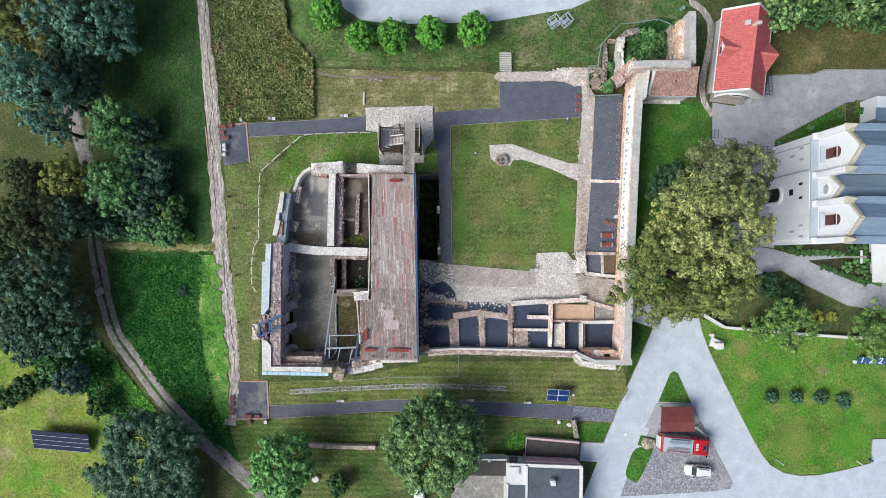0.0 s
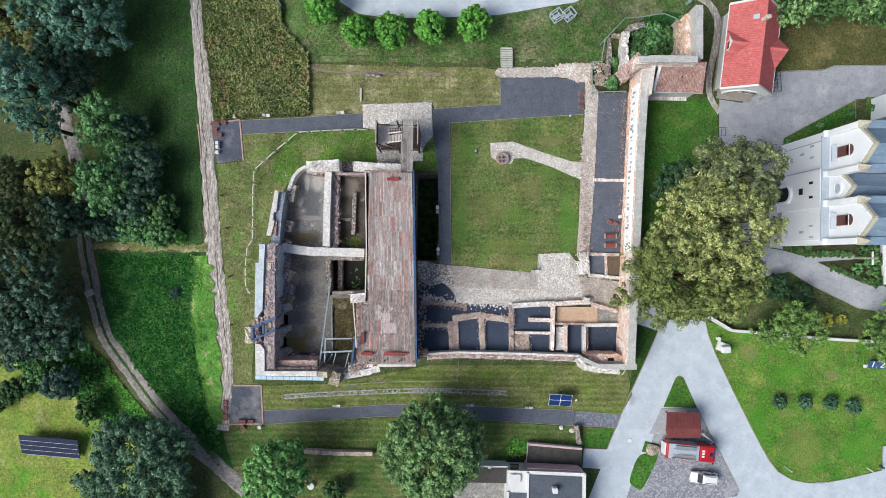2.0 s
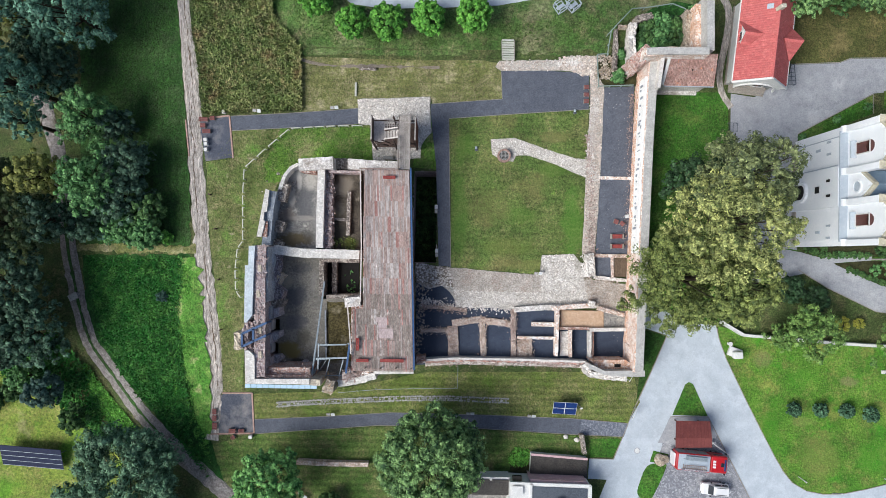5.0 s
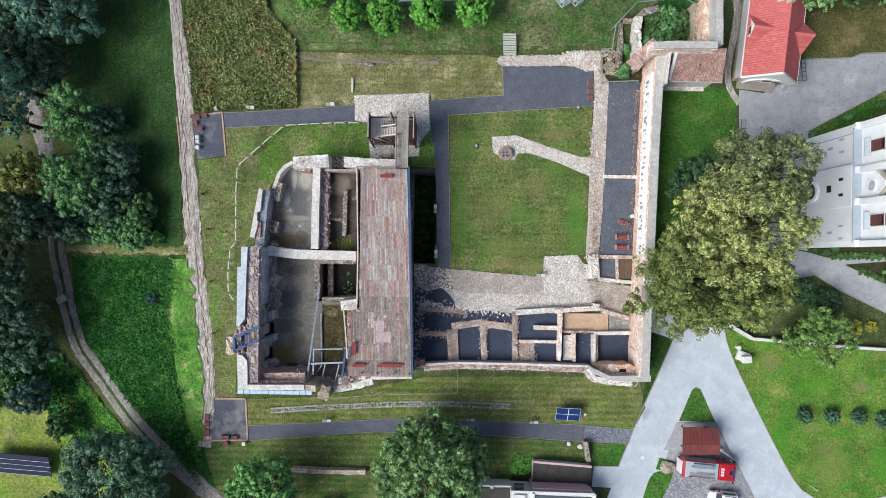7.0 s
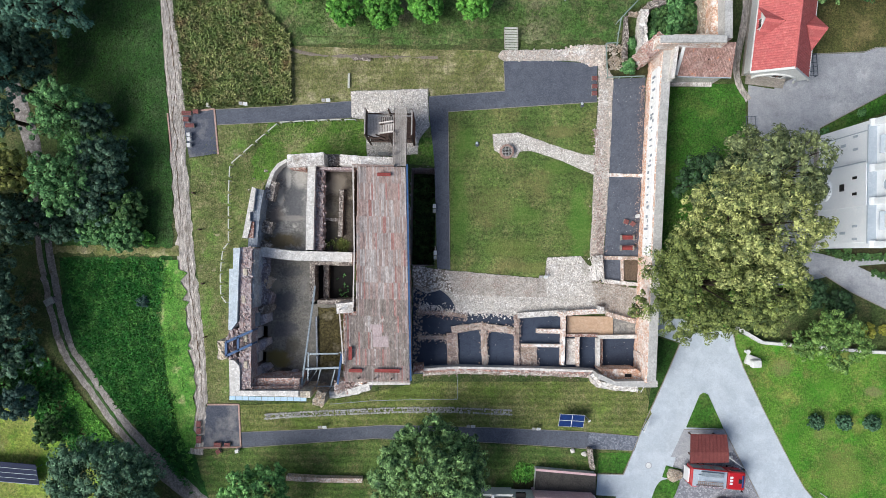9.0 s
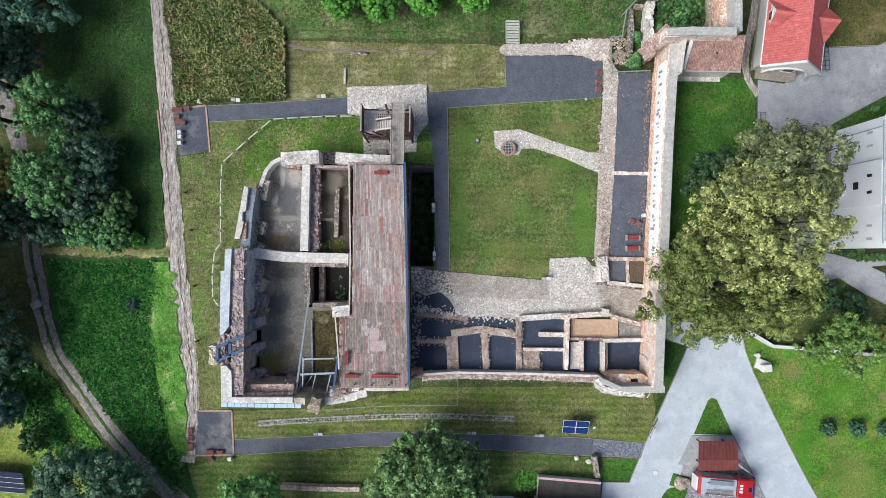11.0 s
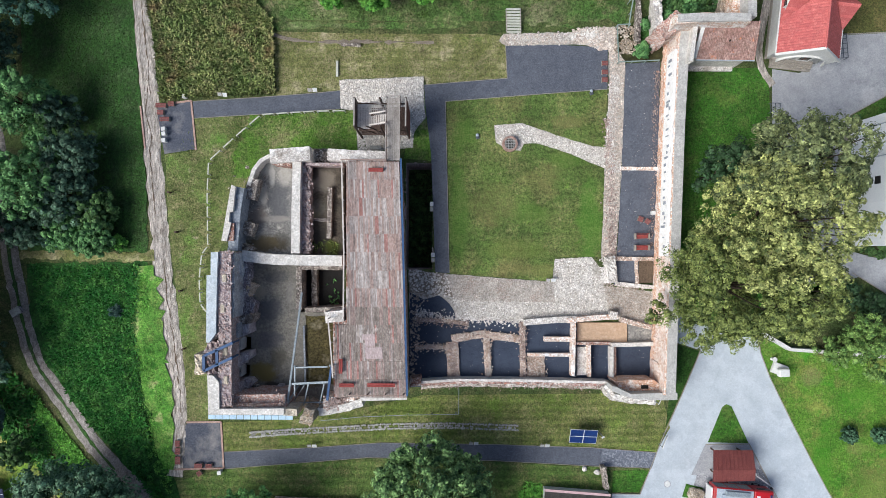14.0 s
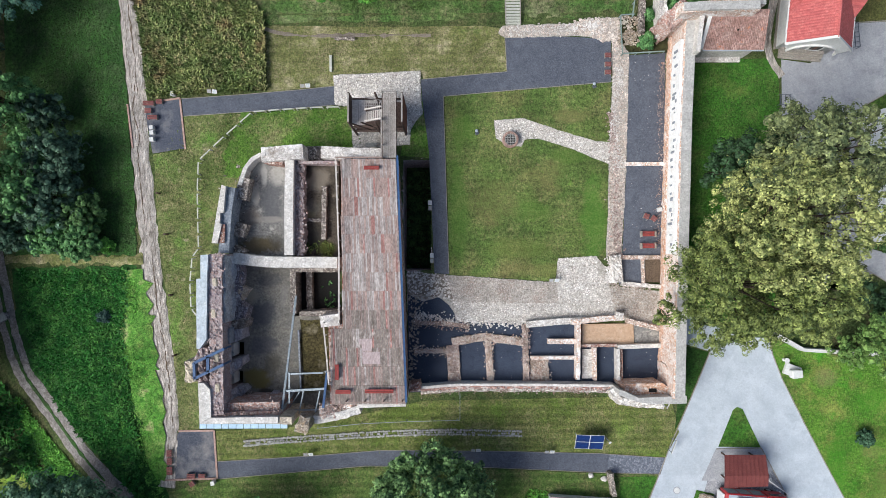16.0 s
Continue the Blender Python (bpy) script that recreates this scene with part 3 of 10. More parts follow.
    "rail_pale": surf("bleached_rails", ["c8c9bf", "babcb0", "d6d6cc", "a4a69a"], 0.5, 2, 8, bump=0.2),
    "terracotta": masonry("limed_terracotta", ["dcb69c", "d0a488", "e6cebc", "eee2d8", "c89678", "e2c4ae"], "b08c74", 0.16, 0.04, [("efe6de", 0.7, 0.54, 0.66), ("b48a70", 0.6, 0.58, 0.7)], 0.7),
    "gravel_dusty": surf("dusty_gravel", ["464a56", "525660", "404450", "626670"], 0.15, 1.0, 7, bump=0.5, depth=0.02, mottle=0.12, clouds=[("8c8886", 0.3, 0.48, 0.7)]),
    "pale_lawn": surf("pale_patchy_lawn", ["7c9436", "8e9a44", "9a9458", "648030"], 0.12, 0.35, 4.5, bump=0.7, mottle=0.46, clouds=[("a09a72", 0.16, 0.58, 0.7), ("66922c", 0.13, 0.55, 0.66)]),
    "leaf_lime_green": leaf("leaf_lime_green", "909a66", "3e4c32", island=0.8),
    "plank_patch": surf("replaced_boards", ["ae9a9a", "b8a6a4", "9c8886", "c2b4b0"], 0.5, 1.6, 6, bump=0.3, stretch=(3, 0.7, 1), depth=0.02, mottle=0.3),
    "plank_dark": surf("plank_dark", ["7c726b", "857a73", "6c625b", "928880"], 0.5, 1.6, 6, bump=0.4, vary=0.12, island=0.12, stretch=(1.6, 0.7, 1), depth=0.02, mottle=0.34, clouds=[("6c625d", 0.8, 0.6, 0.74), ("c0b6ae", 1.1, 0.6, 0.72)]),
    "plank_pink": surf("plank_pink", ["ac958d", "a38b82", "b49f97", "95827a"], 0.5, 1.6, 6, bump=0.4, vary=0.12, island=0.12, stretch=(1.6, 0.7, 1), depth=0.02, mottle=0.34, clouds=[("6c625d", 0.8, 0.6, 0.74), ("c0b6ae", 1.1, 0.6, 0.72)]),
    "leaf_dark": leaf("leaf_dark", "5c7a62", "263e2c", island=0.6),
    "slab_brown": blots(surf("brown_stained_floor", ["4a443c", "585048", "665e52", "38322a"], 0.2, 0.5, 4, bump=0.4, depth=0.03, mottle=0.3, clouds=[("857c6e", 0.6, 0.6, 0.7), ("2c2820", 0.9, 0.56, 0.66)]), [(-13.8, 9.2, 1.8, 1.8, "8c8376", 0.70), (-14.1, 2.4, 1.5, 1.8, "3a3833", 0.80), (-12.6, 1.1, 1.4, 1.1, "545c26", 0.90), (-15.3, 9.2, 0.9, 0.9, "a09888", 0.70), (-14.6, 5.3, 1.0, 0.7, "807858", 0.70), (-14.9, 10.1, 0.7, 1.2, "35312c", 0.70), (-14.9, 1.2, 0.7, 0.7, "4c5a2a", 0.60), (-14.1, 6.0, 1.2, 1.5, "7a7468", 0.50)]),
    "bark": surf("bark", ["4a3f34", "584c40", "3a3028", "2c241e"], 0.6, 3, 12, bump=0.8),
    "car_white": surf("car_white", ["dcdcdc", "e2e2e2"], 0.6, 2, 9, rough=0.3, bump=0.0, gloss=0.6),
    "fire_red": surf("signal_red", ["b81c24", "a8181f"], 0.6, 2, 9, rough=0.3, bump=0.0, gloss=0.6),
    "rubber": surf("rubber", ["1a1a1b", "222223"], 2, 5, 9, rough=0.9, bump=0.2),
    "leaf_olive": leaf("leaf_olive", "909c56", "43542b", island=0.75),
    "leaf_olive_dark": leaf("leaf_olive_dark", "4a5a34", "3e4e2e"),
    "leaf_chestnut": leaf("leaf_chestnut", "8cb06c", "2e4e2c", island=0.7),
    "leaf_acacia": leaf("leaf_acacia", "809e52", "486a34", island=0.55),
    "leaf_yellow": leaf("leaf_yellow", "a0a044", "88903a", island=0.4),
    "bright_blade": leaf("bright_blade", "5c8434", "728c42", island=0.4),
    "dry_blade": leaf("dry_blade", "7c7a52", "5c6c38", island=0.4),
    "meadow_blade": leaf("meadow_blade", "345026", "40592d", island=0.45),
    "leaf_lime": leaf("leaf_lime", "aeb36e", "48572f", island=0.85),
    "leaf_mid": leaf("leaf_mid", "6e9a5c", "3a6236", island=0.55),
    "leaf_deep": leaf("leaf_deep", "567640", "304e2a", island=0.65),
    "leaf_grey": leaf("leaf_grey", "668f78", "40614e", island=0.5),
    "leaf_fresh": leaf("leaf_fresh", "70a844", "447a2c", island=0.5),
    "leaf_gold": leaf("leaf_gold", "8c9048", "5c6230"),
    "leaf_spruce": leaf("leaf_spruce", "4a6458", "34504a", island=0.7),
    "reed": surf("reed", ["84965a", "a6ae6e", "c2b688", "5c743e"], 0.3, 0.8, 2.5, rough=0.7, bump=0.0, island=0.65, gloss=0.2, clouds=[("9a8460", 0.25, 0.58, 0.7)]),
    "weed_leaf": surf("weed_leaf", ["2a6424", "3e7c30", "639644", "1f4c1e"], 0.22, 0.5, 2.5, rough=0.6, bump=0.0, island=0.5, gloss=0.25),
    "grass_blade": leaf("grass_blade", "4c6a2c", "5e7838", island=0.5),
}


# ---- builders ----
def part(name, bm, material, parent=None, label="", smooth=False):
    """One mesh object out of a bmesh, under a thing or a part."""
    me = bpy.data.meshes.new(name)
    bm.normal_update()
    bm.to_mesh(me)
    bm.free()
    for m in material if isinstance(material, (list, tuple)) else [material]:
        me.materials.append(m)
    if smooth:
        me.shade_smooth()
    ob = new(name, me)
    if parent:
        ob.parent = parent
    if label:
        tagged(ob, label)
    return ob


def thing(name, at=(0, 0, 0), turn=0.0, label="", category="", group="", kind=""):
    ob = new(name)
    ob.matrix_basis = pose(*at, 0, 0, turn)
    return tagged(ob, label, category, group, kind)


def raw(name, verts, faces, material, parent=None, label=""):
    me = bpy.data.meshes.new(name)
    me.from_pydata(verts, [], faces)
    me.materials.append(material)
    ob = new(name, me)
    if parent:
        ob.parent = parent
    if label:
        tagged(ob, label)
    return ob


def smoothstep(a, b, x):
    k = min(1.0, max(0.0, (x - a) / (b - a)))
    return k * k * (3 - 2 * k)


def lift(x, y):
    """Height of the ground: the courtyard is 0, the valley lies lower, the bank to the plaza higher."""
    z = -4.4 * smoothstep(-36.5, -54, x)
    bank = smoothstep(28.6, 34.5, y) * smoothstep(-25, -17, x) * (1 - smoothstep(20.5, 30.5, x))
    return z + 2.8 * bank


def curve_round(pts, n=4, closed=True):
    """Catmull-Rom line through the points."""
    out, k = [], len(pts)
    for i in range(k if closed else k - 1):
        p = [pts[(i + j) % k] if closed else pts[min(max(i + j, 0), k - 1)] for j in (-1, 0, 1, 2)]
        for s in range(n):
            u = s / n
            out.append(tuple(0.5 * (2 * p[1][a] + (p[2][a] - p[0][a]) * u + (2 * p[0][a] - 5 * p[1][a] + 4 * p[2][a] - p[3][a]) * u * u + (3 * p[1][a] - p[0][a] - 3 * p[2][a] + p[3][a]) * u ** 3) for a in (0, 1)))
    if not closed:
        out.append(tuple(pts[-1]))
    return out


def fray(pts, step, amount, seed=0):
    """Cuts the closed outline into short lengths and makes it uneven."""
    out = []
    for i, a in enumerate(pts):
        b = pts[(i + 1) % len(pts)]
        d = math.dist(a, b)
        n = max(1, int(d / step))
        for j in range(n):
            x, y = a[0] + (b[0] - a[0]) * j / n, a[1] + (b[1] - a[1]) * j / n
            v = noise.noise_vector((x * 0.9, y * 0.9, seed)) + 0.6 * noise.noise_vector((x * 3.1, y * 3.1, seed + 5))
            out.append((x + v.x * amount, y + v.y * amount))
    return out


def prism(bm, pts, z0, z1, bevel=0.0):
    """Upright block on an outline; a negative turn of the outline is mended."""
    if sum(a[0] * b[1] - b[0] * a[1] for a, b in zip(pts, pts[1:] + pts[:1])) < 0:
        pts = pts[::-1]
    lo = [bm.verts.new((x, y, z0)) for x, y in pts]
    hi = [bm.verts.new((x, y, z1)) for x, y in pts]
    top = bm.faces.new(hi)
    bm.faces.new(lo[::-1])
    for i in range(len(pts)):
        j = (i + 1) % len(pts)
        bm.faces.new((lo[i], lo[j], hi[j], hi[i]))
    bm.normal_update()
    big = [f for f in bm.faces if len(f.verts) > 4]
    if big:
        bmesh.ops.triangulate(bm, faces=big, ngon_method="EAR_CLIP")
    return bm


def box(bm, c, s, turn=0.0, bevel=0.0, m=None):
    """Block with centre c and size s, turned about z by degrees."""
    mat = m or pose(*c, 0, 0, turn)
    r = bmesh.ops.create_cube(bm, size=1, matrix=mat @ Matrix.Diagonal((*s, 1)))
    if bevel:
        es = list({e for v in r["verts"] for e in v.link_edges})
        bmesh.ops.bevel(bm, geom=es, offset=bevel, segments=1, affect="EDGES")
    return bm


def bar(bm, a, b, w, h=None):
    """Straight beam from a to b."""
    a, b = Vector(a), Vector(b)
    d = b - a
    q = d.to_track_quat("X", "Z").to_matrix().to_4x4()
    bmesh.ops.create_cube(bm, size=1, matrix=Matrix.Translation((a + b) / 2) @ q @ Matrix.Diagonal((d.length, w, h or w, 1)))
    return bm


def tube(bm, a, b, r, r2=None, seg=8):
    a, b = Vector(a), Vector(b)
    d = b - a
    q = d.to_track_quat("Z", "Y").to_matrix().to_4x4()
    bmesh.ops.create_cone(bm, cap_ends=True, segments=seg, radius1=r, radius2=r if r2 is None else r2, depth=d.length, matrix=Matrix.Translation((a + b) / 2) @ q)
    return bm


def area(name, pts, material, z=0.02, label="", category="", edge=0.0, rounded=False, deep=0.3, kind="structure"):
    """A flat laid surface with a little thickness and an uneven rim."""
    pts = [tuple(p) for p in pts]
    if rounded:
        pts = curve_round(pts, 5)
    if edge:
        pts = fray(pts, 0.45, edge, len(name))
    bm = prism(bmesh.new(), pts, z - deep, z)
    return tagged(part(name, bm, material), label, category, "", kind)


def ribbon(name, line, widths, material, z=0.03, label="", category="", edge=0.12, kind="structure"):
    """A way along a line, laid on the ground's slope."""
    line = curve_round([tuple(p) for p in line], 8, False)
    ws = np.interp(np.linspace(0, 1, len(line)), np.linspace(0, 1, len(widths)), widths)
    verts, faces, cols = [], [], 7
    for i, (x, y) in enumerate(line):
        a, b = line[max(i - 1, 0)], line[min(i + 1, len(line) - 1)]
        d = Vector((b[0] - a[0], b[1] - a[1])).normalized()
        for k in range(cols):
            u = (k / (cols - 1) - 0.5) * (ws[i] + edge * 2 * noise.noise((x * 1.3, y * 1.3, k * 3.0 if k in (0, cols - 1) else 0)))
            px, py = x - d.y * u, y + d.x * u
            verts.append((px, py, lift(px, py) + z - (0.12 if k in (0, cols - 1) else 0)))
    for i in range(len(line) - 1):
        for k in range(cols - 1):
            faces.append((i * cols + k, i * cols + k + 1, (i + 1) * cols + k + 1, (i + 1) * cols + k))
    ob = raw(name, verts, [f[::-1] for f in faces], material)
    return tagged(ob, label, category, "", kind)


def wall_run(bm, line, width, z0, z1, rough=0.12, step=0.4, seed=0.0, z2=None):
    """A masonry wall along a line with an uneven crown and rough faces; z2: its height at the far end."""
    line = [Vector(p) for p in line]
    pts = []
    for a, b in zip(line, line[1:]):
        n = max(1, int((b - a).length / step))
        pts += [a.lerp(b, i / n) for i in range(n)]
    pts.append(line[-1])
    rows, rings = 4, []
    for i, p in enumerate(pts):
        d = (pts[min(i + 1, len(pts) - 1)] - pts[max(i - 1, 0)]).normalized()
        side = Vector((-d.y, d.x))
        top = z1 + ((z2 if z2 is not None else z1) - z1) * i / max(1, len(pts) - 1)
        top += rough * 1.2 * noise.noise((p.x * 0.6, p.y * 0.6, seed))
        ring = []
        prof = [(-1, k / rows) for k in range(rows)] + [(u, 1.0) for u in (-1, -0.6, -0.2, 0.2, 0.6, 1)] + [(1, 1 - (k + 1) / rows) for k in range(rows)]
        for u, v in prof:
            q = p + side * (u * width / 2)
            z = z0 + (top - z0) * v
            w = noise.noise_vector((q.x * 2.1, q.y * 2.1, z * 2.1 + seed)) + 0.7 * noise.noise_vector((q.x * 5.3, q.y * 5.3, z * 5.3 + seed))
            q = q + side * (w.x * rough * (0.5 if abs(u) == 1 else 0.25)) + d * (w.y * rough * 0.4)
            ring.append(bm.verts.new((q.x, q.y, z + (w.z * rough * (0.5 if abs(u) == 1 else 0.9) if v == 1.0 else 0))))
        rings.append(ring)
    n = len(rings[0])
    for r, s in zip(rings, rings[1:]):
        for k in range(n - 1):
            bm.faces.new((r[k], r[k + 1], s[k + 1], s[k]))
    bm.faces.new(rings[0][::-1])
    bm.faces.new(rings[-1])
    bmesh.ops.recalc_face_normals(bm, faces=bm.faces)
    return bm


def strew(name, parent, line, width, z, count, material, seed, size=(0.1, 0.28), z2=None):
    """Loose stones and broken bricks lying along a line."""
    rng_ = random.Random(seed)
    pts = curve_round([tuple(p) for p in line], 24, False)
    bm = bmesh.new()
    for _ in range(count):
        k = rng_.random() * (len(pts) - 1)
        i = min(int(k), len(pts) - 2)
        x, y = pts[i][0] + (pts[i + 1][0] - pts[i][0]) * (k - i), pts[i][1] + (pts[i + 1][1] - pts[i][1]) * (k - i)
        d = Vector((pts[i + 1][0] - pts[i][0], pts[i + 1][1] - pts[i][1])).normalized()
        o = rng_.gauss(0, width / 3.2)
        s_ = [rng_.uniform(*size) for _ in range(2)]
        zz = z + ((z2 if z2 is not None else z) - z) * k / (len(pts) - 1)
        box(bm, (0, 0, 0), (s_[0], s_[1], rng_.uniform(0.08, 0.2)), m=pose(x - d.y * o, y + d.x * o, zz + 0.04, rng_.uniform(-14, 14), rng_.uniform(-14, 14), rng_.uniform(0, 180)))
    return tagged(part(name, bm, material, parent), kind="stuff")


def pebbles(name, outline, per, size, z, material, seed, label, category, flat=0.45, parent=None):
    """Stones bedded close together over an outline: uneven six-sided blocks."""
    rng_ = np.random.default_rng(seed)
    pts = np.array([tuple(q) for q in outline])
    lo, hi = pts.min(0), pts.max(0)
    n = int((hi[0] - lo[0]) * (hi[1] - lo[1]) * per)
    p = lo + rng_.random((n, 2)) * (hi - lo)
    inside = np.zeros(n, bool)
    for a, b in zip(pts, np.roll(pts, -1, 0)):
        inside ^= ((a[1] > p[:, 1]) != (b[1] > p[:, 1])) & (p[:, 0] < (b[0] - a[0]) * (p[:, 1] - a[1]) / (b[1] - a[1] + 1e-9) + a[0])
    p = p[inside]
    n = len(p)
    rad = size[0] + (size[1] - size[0]) * rng_.random(n) ** 1.5
    turn = rng_.random(n) * 6.283
    top = rad * flat * (0.5 + rng_.random(n))
    verts = np.empty((n, 10, 3))
    for k in range(5):
        a = turn + k * 1.2566 + rng_.normal(scale=0.2, size=n)
        r = rad * (0.8 + 0.4 * rng_.random(n))
        for row, (s_, h) in enumerate(((1.0, -0.06), (0.72, 1.0))):
            verts[:, row * 5 + k, 0] = p[:, 0] + np.cos(a) * r * s_
            verts[:, row * 5 + k, 1] = p[:, 1] + np.sin(a) * r * s_
            verts[:, row * 5 + k, 2] = z + (h * top * (0.85 + 0.3 * rng_.random(n)) if row else -0.04)
    base = np.arange(n)[:, None] * 10
    sides = np.concatenate([base + np.array([[k, (k + 1) % 5, 5 + (k + 1) % 5, 5 + k]]) for k in range(5)])
    caps = base + np.array([[5, 6, 7, 8, 9]])
    me = bpy.data.meshes.new(name)
    me.from_pydata(verts.reshape(-1, 3).tolist(), [], sides.tolist() + caps.tolist())
    me.materials.append(material)
    ob = new(name, me)
    if parent:
        ob.parent = parent
        return tagged(ob, kind="stuff")
    return tagged(ob, label, category, "", "stuff")


def kerb(name, pts, z, wide=0.055, material=None, label="thin pale kerb edging a path"):
    """A narrow raised edging along an open line."""
    root = bmesh.new()
    pts = [tuple(p) for p in pts]
    for a, b in zip(pts, pts[1:]):
        bar(root, (*a, z), (*b, z), wide, 0.12)
    return tagged(part(name, root, material or M["stone_pale"]), label, "kerb", "", "structure")


def offset(line, d):
    """The line moved d to its left."""
    out = []
    for i, p in enumerate(line):
        a, b = Vector(line[max(i - 1, 0)]), Vector(line[min(i + 1, len(line) - 1)])
        v = (b - a).normalized()
        out.append((p[0] - v.y * d, p[1] + v.x * d))
    return out


def leaf_cloud(centres, radii, count, size, rng, squash=0.8, droop=0.0, clump=0.24):
    """Leaves on the skins of small clumps, which sit on the upper side of many lobes with gaps between them."""
    centres, radii = np.array(centres), np.array(radii)

    def ways(n, low):
        d = rng.normal(size=(n, 3))
        d /= np.linalg.norm(d, axis=1)[:, None]
        d[:, 2] = np.where(d[:, 2] < low, -d[:, 2], d[:, 2])
        return d
    clumps = max(4, min(11, count // 36))
    per = max(8, count // clumps)
    m = len(centres) * clumps
    lobe_of = np.repeat(np.arange(len(centres)), clumps)
    out = ways(m, -0.15)
    hub = centres[lobe_of] + out * (radii[lobe_of] * (0.5 + 0.5 * rng.random(m)))[:, None] * np.array([1, 1, squash])
    wide = radii[lobe_of] * (clump * (0.75 + 0.9 * rng.random(m)))
    n = m * per
    idx = np.repeat(np.arange(m), per)
    e = ways(n, -0.1)
    pos = hub[idx] + e * (wide[idx] * (0.7 + 0.4 * rng.random(n)))[:, None]
    nor = e + out[idx] * 0.25 + rng.normal(scale=0.24, size=(n, 3)) + np.array([0, 0, 0.12])
    nor /= np.linalg.norm(nor, axis=1)[:, None]
    t1 = np.cross(nor, rng.normal(size=(n, 3)))
    t1 /= np.linalg.norm(t1, axis=1)[:, None]
    t2 = np.cross(nor, t1)
    s = size * (0.6 + 0.8 * rng.random(n))[:, None]
    v = np.empty((n, 4, 3))
    v[:, 0], v[:, 1] = pos - t1 * s * 0.7, pos + t2 * s * 0.4 + nor * s * 0.1
    v[:, 2], v[:, 3] = pos + t1 * s * 0.7, pos - t2 * s * 0.4 + nor * s * 0.1
    v[:, 2, 2] -= droop * s[:, 0]
    return v.reshape(-1, 3)


def quads(name, v, material, parent=None):
    """Mesh of loose quads out of an array of corners."""
    n = len(v) // 4
    me = bpy.data.meshes.new(name)
    me.vertices.add(4 * n)
    me.vertices.foreach_set("co", v.astype(np.float32).ravel())
    me.loops.add(4 * n)
    me.loops.foreach_set("vertex_index", np.arange(4 * n, dtype=np.int32))
    me.polygons.add(n)
    me.polygons.foreach_set("loop_start", np.arange(0, 4 * n, 4, dtype=np.int32))
    me.update(calc_edges=True)
    me.materials.append(material)
    ob = new(name, me)
    if parent:
        ob.parent = parent
    return ob


def frame_on(a, b):
    """Plan coordinates along a line: u metres from a towards b, v to the left of it, z up."""
    a, b = Vector(a), Vector(b)
    d = (b - a).normalized()
    return lambda u, v, z: Vector((a.x + d.x * u - d.y * v, a.y + d.y * u + d.x * v, z))


def face(bm, *pts):
    return bm.faces.new([bm.verts.new(p) for p in pts])


def slab(bm, pts, thick):
    """A tilted plate: the corners of its top, and its thickness downwards."""
    hi = [bm.verts.new(p) for p in pts]
    lo = [bm.verts.new(Vector(p) - Vector((0, 0, thick))) for p in pts]
    bm.faces.new(hi)
    bm.faces.new(lo[::-1])
    for i in range(len(pts)):
        j = (i + 1) % len(pts)
        bm.faces.new((lo[i], lo[j], hi[j], hi[i]))
    bmesh.ops.recalc_face_normals(bm, faces=bm.faces)
    return bm


def tiles(bm, a, b, c, d, w=0.3, h=0.36, lip=0.05, seed=0):
    """Tile courses over a roof slope; a, b along the eave, d, c along the ridge above them."""
    rng = random.Random(seed)
    a, b, c, d = (Vector(p) for p in (a, b, c, d))
    nor = (b - a).cross(d - a).normalized()
    if nor.z < 0:
        nor = -nor
    cols, rows = max(1, round((b - a).length / w)), max(1, round((d - a).length / h))

    def at(u, v):
        return a.lerp(b, u).lerp(d.lerp(c, u), v)
    for j in range(rows):
        for i in range(cols):
            u0, u1, v0, v1 = i / cols, (i + 1) / cols - 0.08 / cols, j / rows - 0.1 / rows, (j + 1) / rows
            k = lip * (0.8 + 0.4 * rng.random())
            p = [at(u0, v0) + nor * k, at((u0 + u1) / 2, v0) + nor * (k * 1.9), at(u1, v0) + nor * k, at(u1, v1), at((u0 + u1) / 2, v1) + nor * (lip * 0.7), at(u0, v1)]
            vs = [bm.verts.new(q) for q in p]
            bm.faces.new((vs[0], vs[1], vs[4], vs[5]))
            bm.faces.new((vs[1], vs[2], vs[3], vs[4]))
    return bm


